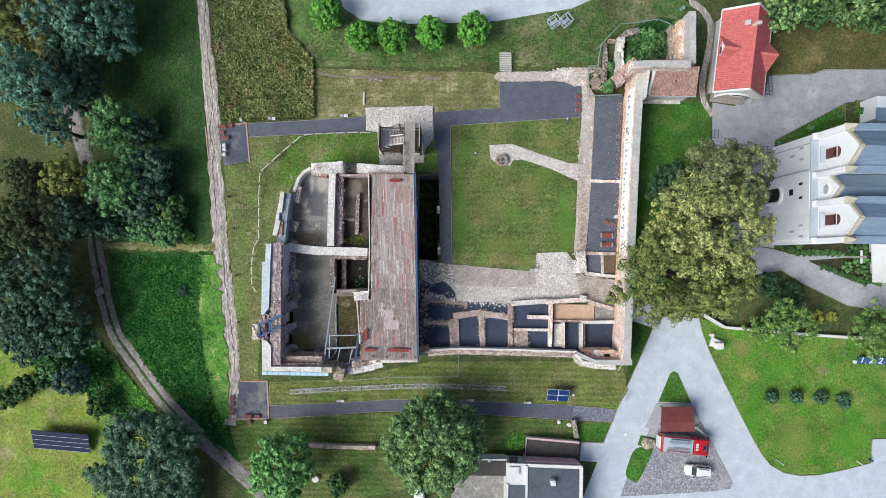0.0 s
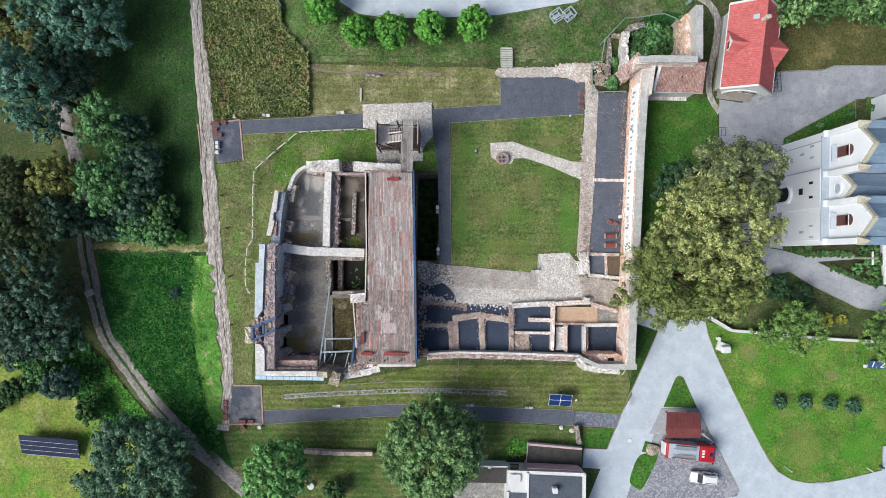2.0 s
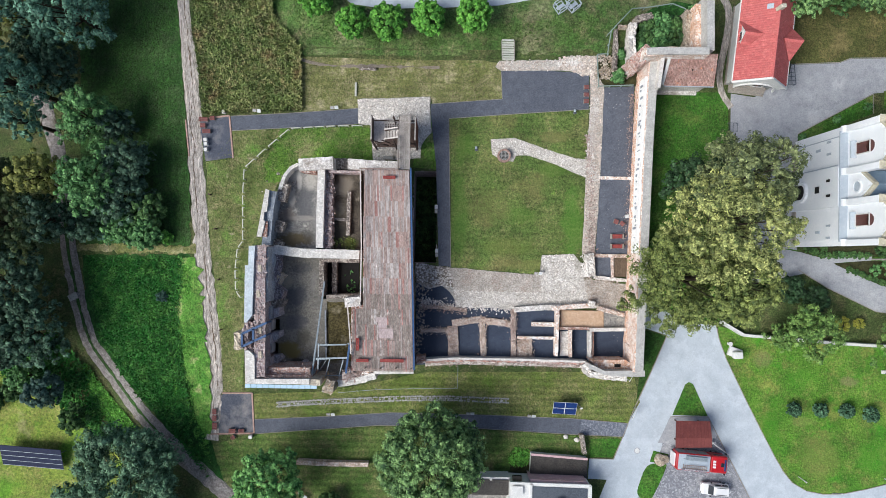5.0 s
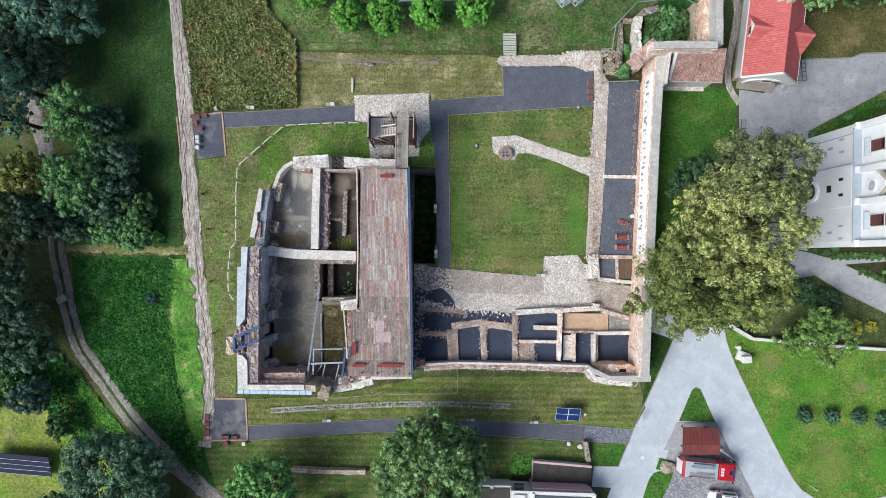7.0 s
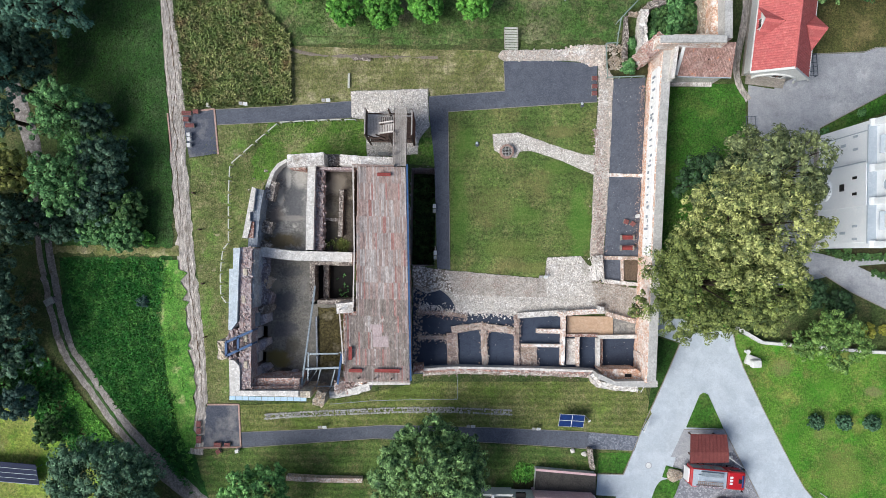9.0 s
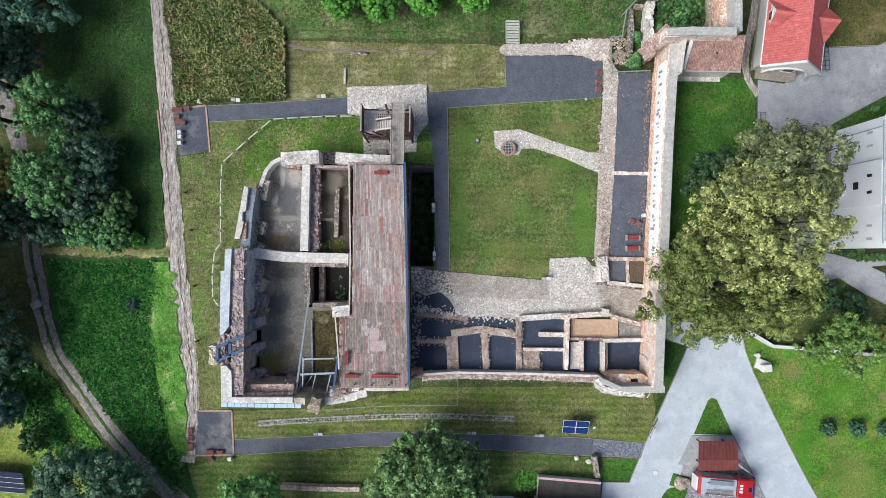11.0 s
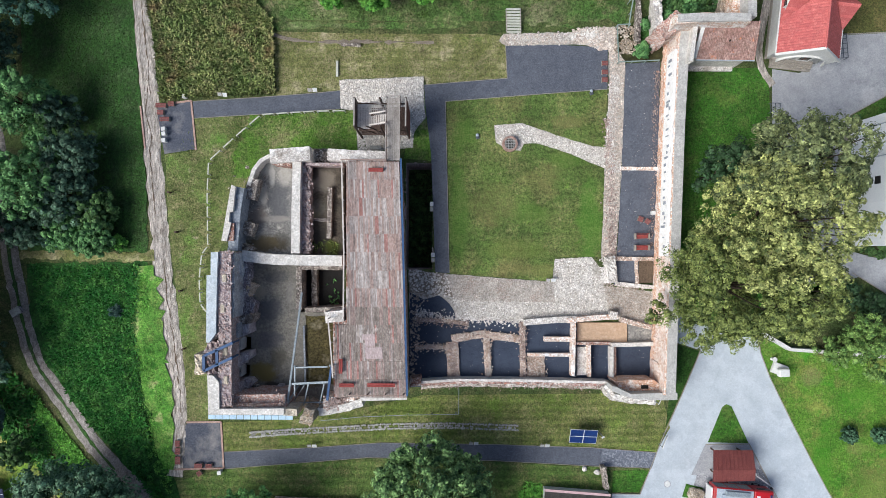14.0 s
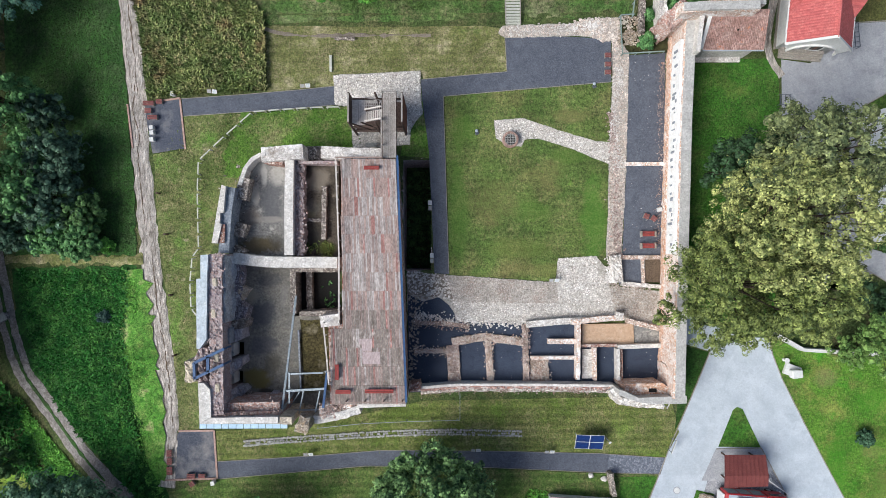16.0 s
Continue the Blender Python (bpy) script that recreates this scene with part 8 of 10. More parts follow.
wing = thing("church_wing", (0, 0, 0), 0, "low white terrace with a pale flat top beside the church", "annex")
part("wall", prism(bmesh.new(), [(67.75, 2.56), (75.0, 2.68), (75.0, -3.5), (68.0, -3.55)], 0, 1.6), M["church_white"], wing)
part("roof", prism(bmesh.new(), [(66.95, 2.66), (75.2, 2.79), (75.2, -3.75), (67.25, -3.7)], 1.6, 1.75), M["white_paint"], wing)

# flat-roofed house and garage at the drive
flat = thing("flat_roofed_house", (0, 0, 0), 0, "white house with a dark felt flat roof", "house")
H0, H1 = (13.41, -32.84), (21.94, -33.20)
hx0, hx1, hy1 = H0[0], H1[0], (17.66, -32.00)[1]
part("wall", prism(bmesh.new(), [(hx0 - 2.8, hy1), (hx1, hy1 - 0.2), (hx1, hy1 - 14), (hx0 - 2.8, hy1 - 14)], 0, 4.0), M["white_paint"], flat)
part("roof", prism(bmesh.new(), [(hx0 + 0.3, hy1 - 0.5), (hx1 - 0.4, hy1 - 0.7), (hx1 - 0.4, hy1 - 14), (hx0 + 0.3, hy1 - 14)], 3.9, 4.12), M["felt"], flat)
part("roof", prism(bmesh.new(), [(hx0 - 2.5, hy1 - 3.2), (hx0 + 0.1, hy1 - 3.2), (hx0 + 0.1, hy1 - 14), (hx0 - 2.5, hy1 - 14)], 3.9, 4.1), M["felt"], flat)
for a, b in (((hx0 - 2.8, hy1), (hx1, hy1 - 0.2)), ((hx1, hy1 - 0.2), (hx1, hy1 - 14)), ((hx0 + 0.2, hy1), (hx0 + 0.2, hy1 - 14)), ((hx0 - 2.7, hy1 - 3), (hx0 - 2.7, hy1 - 14))):
    part("parapet", bar(bmesh.new(), (*a, 4.15), (*b, 4.15), 0.3, 0.3), M["white_paint"], flat)
part("chimney", box(bmesh.new(), ((17.47, -34.44)[0], (17.47, -34.44)[1], 4.6), (0.7, 0.8, 1.2), 4, 0.03), M["white_paint"], flat)
part("canopy", box(bmesh.new(), ((11.67, -33.02)[0], (11.67, -33.02)[1], 4.3), (1.6, 1.2, 0.15), 0), M["white_paint"], flat)
part("vent_box", box(bmesh.new(), ((11.65, -31.50)[0], (11.65, -31.50)[1], 3.6), (1.3, 0.7, 0.5), 0, 0.03), M["dark"], flat)
garage = thing("garage", (0, 0, 0), 0, "sunken garage with a low dark felt roof and pale verge", "garage")
ga, gb, gc, gd = (13.96, -28.83), (22.09, -29.39), (22.14, -32.48), (13.82, -32.07)
part("roof", slab(bmesh.new(), [(*ga, 1.35), (*gb, 1.35), (*gc, 1.15), (*gd, 1.15)], 0.15), M["felt_brown"], garage)
part("verge", bar(bmesh.new(), (*ga, 1.42), (*gb, 1.42), 0.3, 0.2), M["pink_render"], garage)
part("wall", prism(bmesh.new(), [ga, gb, gc, gd], 0, 1.05), M["white_paint"], garage)
part("north_wall", prism(bmesh.new(), [(13.47, -31.67), (21.54, -31.87), (21.81, -32.55), (13.65, -32.27)], 0, 3.6), M["pink_render"], flat, "faded pink rendered wall")
shed = thing("shed", (0, 0, 0), 0, "small white shed with a dark felt roof", "shed")
sa, sb = (5.45, -31.81), (10.76, -34.22)
part("wall", prism(bmesh.new(), [(sa[0], sa[1]), (sb[0], sa[1]), (sb[0], sb[1]), (sa[0], sb[1])], 0, 2.6), M["white_paint"], shed)
part("roof", slab(bmesh.new(), [(sa[0] - 0.1, sa[1] - 0.3, 2.8), (sb[0] + 0.1, sa[1] - 0.3, 2.8), (sb[0] + 0.1, sb[1] - 0.1, 2.65), (sa[0] - 0.1, sb[1] - 0.1, 2.65)], 0.12), M["felt_brown"], shed)
part("vent", box(bmesh.new(), ((8.03, -31.88)[0], (8.03, -31.88)[1], 2.9), (0.35, 0.45, 0.5), 0, 0.02), M["white_paint"], shed)
area("concrete_yard", [(3.33, -35.31), (11.33, -35.17), (11.33, -45.61), (0.85, -45.79), (2.48, -37.80)], M["slab"], 0.05, "worn stained concrete yard", "pavement", 0.1)
box_ = thing("white_trailer", (*(-2.68, -37.54), 0), 3, "small white trailer beside the shed", "trailer")
part("body", box(bmesh.new(), (0, 0, 1.0), (1.6, 3.4, 1.6), 0, 0.1), M["car_white"], box_)
for s_ in (-1, 1):
    part("wheel", tube(bmesh.new(), (s_ * 0.85, 0, 0.32), (s_ * 0.7, 0, 0.32), 0.32, seg=14), M["rubber"], box_)

# brown-roofed shelter on the parking place
sh = thing("shelter", (0, 0, 0), 0, "open shelter with a brown sheet-metal saddle roof", "shelter")
c0, c1, c2, c3 = (34.35, -23.31), (39.12, -23.31), (39.43, -27.02), (34.32, -27.20)
r0, r1 = (34.02, -25.52), (39.09, -25.43)
part("roof", slab(bmesh.new(), [(*c0, 2.7), (*c1, 2.7), (*r1, 3.5), (*r0, 3.5)], 0.08), M["brownmetal"], sh)
part("roof", slab(bmesh.new(), [(*c3, 2.7), (*c2, 2.7), (*r1, 3.5), (*r0, 3.5)], 0.08), M["brownmetal"], sh)
for i in range(11):
    u = i / 10
    a, b, r = Vector((*c0, 2.7)).lerp(Vector((*c1, 2.7)), u), Vector((*c3, 2.7)).lerp(Vector((*c2, 2.7)), u), Vector((*r0, 3.5)).lerp(Vector((*r1, 3.5)), u)
    part("seam", bar(bmesh.new(), a + Vector((0, 0, 0.03)), r + Vector((0, 0, 0.03)), 0.05, 0.06), M["brownmetal"], sh)
    part("seam", bar(bmesh.new(), b + Vector((0, 0, 0.03)), r + Vector((0, 0, 0.03)), 0.05, 0.06), M["brownmetal"], sh)
for q in (c0, c1, c2, c3):
    k = Vector(q).lerp(Vector(((c0[0] + c2[0]) / 2, (c0[1] + c2[1]) / 2)), 0.3)
    part("post", box(bmesh.new(), (k.x, k.y, 1.35), (0.14, 0.14, 2.7)), M["wood_dark"], sh)


# ---- trees ----
BIG = "huge spreading lime tree with pale olive-green leaves"
tree((34.9, 3.9), 25.5, 7.3, M["leaf_lime"], 11, BIG, 95, 420, 0.2, 0.2, 0.6, lobe=0.19, uneven=0.6, clump=0.3)
tree((31.8, -2.8), 19, 7.6, M["leaf_olive"], 62, BIG, 115, 370, 0.19, 0.15, 0.6, lobe=0.16, uneven=0.45, clump=0.3)
tree((38.0, -3.0), 19, 6.2, M["leaf_olive"], 17, BIG, 80, 380, 0.2, 0.15, 0.6, lobe=0.18, uneven=0.55, clump=0.3)
tree((36.6, 9.6), 24.5, 5.7, M["leaf_lime_green"], 63, "tall lime tree with darker green leaves", 105, 380, 0.2, 0.15, 0.6, lobe=0.21, uneven=0.4, clump=0.32)
tree((33.4, 10.0), 16, 3.2, M["leaf_night"], 18, "dark green tree beside the curtain wall", 48, 230, 0.22, 0.15, 0.6, lobe=0.26, uneven=0.35, clump=0.42)
tree((-0.50, -28.2), 12.5, 7.3, M["leaf_chestnut"], 15, "round dark green chestnut tree", 190, 260, 0.23, 0.12, 0.7, lobe=0.14, uneven=0.28, clump=0.36)
tree((-22.54, -32.12), 11, 5.1, M["leaf_apple"], 13, "broad green fruit tree", 100, 220, 0.24, 0.12, 0.7, lobe=0.17, uneven=0.4)
tree((-42.9, -32.4), 10.5, 8.4, M["leaf_ash"], 14, "dark grey-green broadleaf tree", 190, 250, 0.24, 0.12, 0.7, lobe=0.17, uneven=0.4, clump=0.34)


def wood(at, height, radius, kind, seed, label, **more):
    """A tree of the wood below the ruin."""
    args = dict(lobes=int(22 + radius * radius * 1.7), count=165, size=0.26, low=0.1, shape=0.7, lobe=min(0.32, 1.3 / radius), uneven=0.45)
    args.update(more)
    return tree(at, height, radius, M[kind], seed, label, group="trees of the wood", **args)


WOOD = "tall leafy tree in a dense wood"
GREY = "grey-green leafy tree in a dense wood"
wood((-51.30, 32.54), 19, 5.2, "leaf_grey", 21, GREY)
wood((-56.24, 32.28), 18, 4.2, "leaf_grey", 22, GREY)
wood((-63.70, 33.39), 17, 4.6, "leaf_gold", 23, WOOD)
wood((-58.87, 22.30), 19, 4.6, "leaf_grey", 24, GREY)
wood((-63.06, 25.11), 18, 4.4, "leaf_grey", 25, GREY)
wood((-59.57, 17.74), 15, 2.6, "leaf_grey", 59, GREY)
# Two low dark crowns, added to stand for black shade between taller trees.
wood((-56.63, 25.69), 9, 4.2, "leaf_dark", 60, WOOD)
wood((-59.34, 28.72), 9, 3.6, "leaf_dark", 61, WOOD)
wood((-50.22, 18.30), 12, 4.3, "leaf_mid", 26, "leafy tree with fresh green foliage in a wood")
wood((-48.96, 8.78), 12.5, 5.2, "leaf_mid", 27, "large leafy tree with fresh green foliage in a wood")
wood((-44.45, 11.84), 8, 4.0, "leaf_dark", 28, WOOD)
wood((-45.49, 7.43), 8, 4.2, "leaf_dark", 65, WOOD)
wood((-47.26, 17.69), 7, 2.8, "leaf_dark", 66, WOOD)
wood((-42.08, 5.44), 5, 2.8, "leaf_deep", 29, WOOD)
wood((-56.25, 10.13), 14, 3.5, "leaf_gold", 30, "tree with yellowish olive foliage in a wood")
wood((-61.24, 2.88), 15, 5.8, "leaf_olive_dark", 31, WOOD)
wood((-56.30, 3.91), 12, 3.8, "leaf_dark", 32, WOOD)
wood((-63.06, 9.84), 13, 3.4, "leaf_olive_dark", 33, WOOD)
wood((-52.48, 3.20), 6, 2.6, "leaf_dark", 34, "dense dark shrub at the edge of a wood")
wood((-46.31, 3.13), 6, 3.0, "leaf_mid", 35, "dense green shrub at the edge of a wood")
wood((-42.00, 2.14), 5, 2.6, "leaf_mid", 36, "dense green shrub at the edge of a wood")
wood((-62.3, -5.1), 11, 6.4, "leaf_dark", 37, WOOD)
wood((-58.8, -12.4), 11, 5.6, "leaf_dark", 38, WOOD)
wood((-66.5, -10.0), 10, 5.4, "leaf_dark", 39, WOOD)
wood((-62.41, -14.74), 11, 4.6, "leaf_dark", 40, WOOD)
wood((-57.65, -21.49), 7, 2.9, "leaf_spruce", 41, "grey-green conifer at the edge of a lawn", lobes=46, size=0.24)
wood((-61.52, -19.60), 5, 2.4, "leaf_mid", 43, "bright green shrub at the edge of a wood")
wood((-53.98, -25.68), 5, 2.2, "leaf_deep", 44, "dark green shrub beside a lawn")
wood((-37.47, -39.83), 5, 2.6, "leaf_mid", 47, "bushy green tree beside a track")
wood((-39.98, -38.72), 4, 2.2, "leaf_fresh", 48, "bushy green shrub beside a track")
wood((-15.16, -36.43), 3.4, 2.0, "leaf_deep", 49, "dark green shrub on mown grass")
wood((-67.21, -23.50), 2.6, 2.2, "leaf_deep", 50, "clipped dark hedge beside a lawn")
wood((-69.89, -24.90), 2.6, 2.2, "leaf_deep", 51, "clipped dark hedge beside a lawn")
wood((-64.51, -22.36), 2.2, 1.6, "leaf_deep", 52, "clipped dark hedge beside a lawn")
wood((-71.23, 0.74), 16, 7.0, "leaf_deep", 56, WOOD)
wood((-54.45, 41.15), 16, 7.0, "leaf_deep", 57, WOOD)
wood((-65.55, 41.80), 16, 7.0, "leaf_deep", 58, WOOD)
for k, (q, h, r) in enumerate((((51.26, 37.62), 10, 3.8), ((56.72, 37.89), 9, 3.4), ((60.82, 38.31), 10, 3.8), ((65.10, 37.70), 10, 4.4), ((53.95, 41.44), 11, 4.4), ((62.49, 42.46), 11, 4.4))):
    tree(q, h, r, M["leaf_deep" if k % 2 else "leaf_chestnut"], 70 + k, "leafy tree behind the red-roofed house", 90, 180, 0.21, 0.12, 0.7, lobe=0.22, uneven=0.45)
tree((52.4, -10.0), 7.5, 4.3, M["leaf_acacia"], 81, "light feathery green tree", 80, 200, 0.16, 0.2, 0.6, lobe=0.17, uneven=0.8, clump=0.34)
tree((49.15, -10.89), 5.0, 2.4, M["leaf_acacia"], 82, "light feathery pale green tree", 22, 200, 0.17, 0.2, 0.6, lobe=0.24, uneven=0.5)
tree((65.6, -11.0), 8.0, 4.6, M["leaf_acacia"], 83, "light feathery green tree", 80, 200, 0.16, 0.2, 0.6, lobe=0.18, uneven=0.8, clump=0.34)
tree((54.79, -5.62), 3, 1.9, M["leaf_night"], 84, "dark green shrub in a garden bed", 30, 160, 0.22, 0.1, clump=0.45, name="shrub", category="shrub")
tree((51.23, -4.45), 3, 2.0, M["leaf_night"], 85, "dark green shrub in a garden bed", 30, 160, 0.22, 0.1, clump=0.45, name="shrub", category="shrub")
tree((58.99, -9.35), 1.8, 1.2, M["leaf_yellow"], 86, "yellow-green shrub in a garden bed", 20, 90, 0.2, 0.1, name="shrub", category="shrub")
tree((61.55, -9.21), 1.5, 0.85, M["leaf_yellow"], 87, "yellow-green shrub in a garden bed", 16, 90, 0.18, 0.1, name="shrub", category="shrub")
for k, q in enumerate(((53.04, 17.87), (57.99, 20.55), (62.51, 22.59), (66.15, 23.37))):
    tree(q, 1.4, 0.6, M["leaf_mid"], 90 + k, "low green shrub in a church bed", 14, 70, 0.18, 0.05, name="shrub", category="shrub", group="shrubs of the church bed")
for k, q in enumerate(((52.14, -21.81), (55.94, -21.83), (59.82, -21.94), (63.36, -22.40))):
    tree(q, 1.9, 1.05 + 0.03 * k, M["leaf_dwarf"], 100 + k, "round blue-green dwarf spruce on a lawn", 40, 120, 0.17, 0.02, 0.9, name="shrub", category="shrub", uneven=0.12, lobe=0.3, group="row of dwarf spruces")
for k, (q, r) in enumerate(zip([(29.85, 33.41), (31.70, 33.88), (33.71, 33.63), (29.73, 31.68), (31.73, 31.87), (33.88, 31.76), (34.86, 33.51), (30.60, 30.70), (32.90, 30.60), (28.89, 30.23), (25.81, 26.15), (26.18, 29.46), (36.55, 35.84)], [1.5, 1.7, 1.6, 1.5, 1.8, 1.7, 1.1, 1.1, 1.1, 1.2, 1.1, 0.7, 1.0])):
    tree(q, 1.2 + r * 0.9, r, M["leaf_mid" if k % 3 == 1 or k > 8 else "leaf_deep"], 110 + k, "wild green shrub growing among ruin walls", 30, 120, 0.2, 0.05, name="shrub", category="shrub", uneven=0.6, clump=0.5)
for k, (q, r) in enumerate((((-17.57, 35.29), 2.6), ((-12.67, 32.14), 2.35), ((-7.58, 32.07), 2.7), ((-1.91, 32.77), 2.45), ((4.36, 33.22), 2.6))):
    tree(q, 5.4, r, M["leaf_fresh"], 120 + k, "clipped round bright green tree on the bank", 80, 90, 0.33, 0.15, 0.8, uneven=0.3, lobe=0.2, group="round trees on the bank")

for k, (q, r, h) in enumerate([((56.3 + 0.95 * i, 0.72 + 0.012 * i), 0.55, 0.7) for i in range(8)] + [((54.2, 1.5), 0.6, 0.8), ((55.2, 1.2), 0.7, 0.8), ((56.6, 1.7), 0.5, 0.7), ((65.0, 1.7), 1.2, 1.2), ((66.3, 1.6), 1.1, 1.2), ((66.0, -0.4), 1.5, 1.5), ((67.4, 0.0), 1.2, 1.4), ((64.0, -1.4), 0.9, 1.2), ((66.3, -2.0), 1.2, 1.2), ((67.6, -3.2), 0.8, 0.9)] + [((60.4 + 0.95 * i, -1.35 - 0.36 * i), 0.5, 0.6) for i in range(8)]):
    tree(q, h, r, M["leaf_mid" if k in (15, 13, 3) else "leaf_deep"], 140 + k, "dark green hedge shrub beside the church", 10, 90, 0.18, 0.05, clump=0.5, name="shrub", category="shrub", group="hedge shrubs of the church")

for k, (q, r, h, tone) in enumerate((((-49.5, 2.3), 1.9, 2.6, "leaf_grey"), ((-46.0, 2.1), 2.2, 2.4, "leaf_dark"), ((-43.6, 2.4), 1.6, 2.0, "leaf_mid"), ((-42.3, 1.5), 1.7, 2.2, "leaf_mid"), ((-40.1, 1.6), 1.3, 1.8, "leaf_fresh"), ((-40.4, -7.1), 0.9, 1.3, "leaf_spruce"))):
    tree(q, h, r, M[tone], 240 + k, "leafy green bush in rough meadow grass", 22, 150, 0.2, 0.05, name="shrub", category="shrub", uneven=0.5, clump=0.3)
# growth on the ground
tufts("reed_bed", [(-37.21, 44.37), (-25.96, 44.57), (-25.36, 37.40), (-24.66, 33.83), (-22.05, 30.67), (-20.81, 29.74), (-20.56, 20.67), (-30.60, 20.13), (-34.69, 19.88), (-35.55, 26.47), (-36.43, 33.61)], 28, 1.25, 0.08, M["reed"], 5, "tall brownish-green reed and weed thicket", "reeds", 0.32, 7)
tufts("nettles", [(-54.02, -1.64), (-37.60, -1.38), (-37.80, -6.13), (-38.00, -9.73), (-37.70, -13.31), (-37.10, -16.87), (-36.60, -20.86), (-36.30, -23.48), (-35.80, -27.40), (-32.44, -34.17), (-33.91, -32.24), (-39.74, -25.53), (-47.12, -19.49), (-51.55, -13.95), (-52.81, -7.95)], 13, 0.5, 0.1, M["weed_leaf"], 6, "dense bright green nettles on a slope", "weeds", 0.9, 6)
tufts("bank_weeds", [(-24.43, 37.64), (-16.32, 35.83), (-12.82, 33.37), (6.45, 32.92), (19.50, 33.90), (22.96, 34.81), (21.68, 30.98), (8.39, 30.40), (-19.29, 29.99)], 9, 0.22, 0.05, M["grass_blade"], 8, "rough grass on the bank", "grass", 0.9, 4)
tufts("bed_plants", [(MOAT[0], MOAT[2]), (MOAT[1], MOAT[2]), (MOAT[1], MOAT[3]), (MOAT[0], MOAT[3])], 14, 0.5, 0.09, M["leaf_deep"], 9, "low dark plants in the moat", "plants", 0.9, 6, base=-7.0)
tufts("track_weeds", [(-53.99, -17.73), (-51.15, -21.34), (-44.59, -27.16), (-39.09, -31.79), (-41.05, -32.86), (-48.63, -27.78), (-52.72, -22.71)], 18, 0.5, 0.09, M["leaf_fresh"], 10, "bright green weeds along a dirt track", "weeds", 0.9, 6)
tufts("meadow_grass", [(-53.75, 44.48), (-40.00, 42.98), (-39.28, 33.88), (-38.22, 22.13), (-37.18, 9.56), (-36.97, 0.62), (-40.41, 0.57), (-40.71, 12.27), (-50.66, 21.88)], 9, 0.2, 0.05, M["meadow_blade"], 11, "meadow grass with tree shade in its colour", "grass", 0.9, 4)
tufts("lush_tufts", [(-25.37, 17.84), (-10.34, 18.48), (-8.28, 13.49), (-23.47, 12.50), (-26.08, 9.31), (-27.45, 10.63)], 9, 0.16, 0.04, M["grass_blade"], 12, "lush grass at a wall foot", "grass", 0.9, 4)
tufts("lawn_tufts", [(31.51, 23.82), (40.66, 23.99), (42.11, 22.22), (42.38, 15.49), (46.47, 3.02), (37.53, 2.86), (31.80, 2.75)], 7, 0.12, 0.04, M["grass_blade"], 13, "short grass beside the curtain wall", "grass", 0.9, 4)
tufts("drive_tufts", [(42.17, -10.46), (77.04, -13.04), (77.16, -27.63), (68.25, -28.49), (68.10, -31.78), (58.05, -33.82), (52.95, -31.60), (47.50, -23.00), (44.76, -17.36)], 5, 0.12, 0.045, M["bright_blade"], 14, "grass of the lawn beside the drive", "grass", 0.9, 4)
tufts("slope_tufts", [(-30.37, 17.21), (-21.79, 17.73), (-25.27, 13.36), (-27.84, 7.94), (-28.77, -10.83), (-29.18, -20.63), (-30.96, -20.66), (-31.46, -14.44), (-33.64, 3.36), (-34.02, 12.66)], 6, 0.14, 0.04, M["dry_blade"], 15, "dry grass beside the ruin", "grass", 0.9, 4)
tufts("terrace_tufts", [(-26.32, -21.29), (-1.44, -17.91), (28.69, -17.29), (29.65, -21.36), (28.08, -24.05), (7.57, -23.35), (-15.58, -23.94), (-26.25, -24.57)], 5, 0.12, 0.04, M["dry_blade"], 16, "grass of the terrace", "grass", 0.9, 4)
tufts("orchard_tufts", [(-26.19, -27.23), (-8.42, -25.85), (7.62, -26.19), (20.10, -26.68), (20.13, -28.63), (11.26, -31.01), (-6.41, -37.52), (-18.81, -39.95), (-28.58, -40.12), (-31.48, -29.54)], 5, 0.14, 0.045, M["grass_blade"], 17, "grass of the orchard", "grass", 0.9, 4)
tufts("court_tufts", [(1.73, 19.50), (21.42, 21.12), (21.10, 0.77), (15.21, 0.49), (14.54, -2.38), (2.28, -1.53)], 4, 0.08, 0.035, M["grass_blade"], 18, "short courtyard grass", "grass", 0.9, 4)
tufts("strip_tufts", [(-20.21, 28.36), (8.48, 28.35), (8.57, 23.13), (-1.28, 22.32), (-20.06, 20.99)], 5, 0.1, 0.04, M["dry_blade"], 19, "short dry grass", "grass", 0.9, 4)
tufts("field_tufts", [(-83.39, -16.86), (-68.47, -18.92), (-55.31, -24.71), (-49.19, -30.86), (-50.32, -47.51), (-82.50, -48.29)], 4, 0.14, 0.045, M["bright_blade"], 20, "grass of a patchy lawn", "grass", 0.9, 4)
tufts("verge_tufts", [(-39.75, -1.75), (-36.38, -1.69), (-35.54, -7.39), (-34.05, -18.05), (-33.50, -26.47), (-34.75, -26.50), (-37.82, -18.13), (-39.66, -9.27)], 8, 0.2, 0.05, M["bright_blade"], 21, "light grass beside a track", "grass", 0.9, 4)
tufts("wood_floor", [(-58.76, -13.17), (-53.19, -19.57), (-53.54, -20.97), (-47.32, -27.73), (-50.28, -30.23), (-58.12, -23.84), (-66.60, -19.35), (-70.41, -15.70)], 8, 0.7, 0.12, M["weed_leaf"], 22, "tall bright weeds below a wood", "weeds", 0.9, 6)
tufts("cellar_plants", [(-13.66, -2.92), (-12.14, -2.93), (-12.15, -6.03), (-13.53, -6.03)], 3, 0.35, 0.08, M["leaf_mid"], 31, "green plants growing in a cellar opening", "plants", 0.9, 6, base=0.16)
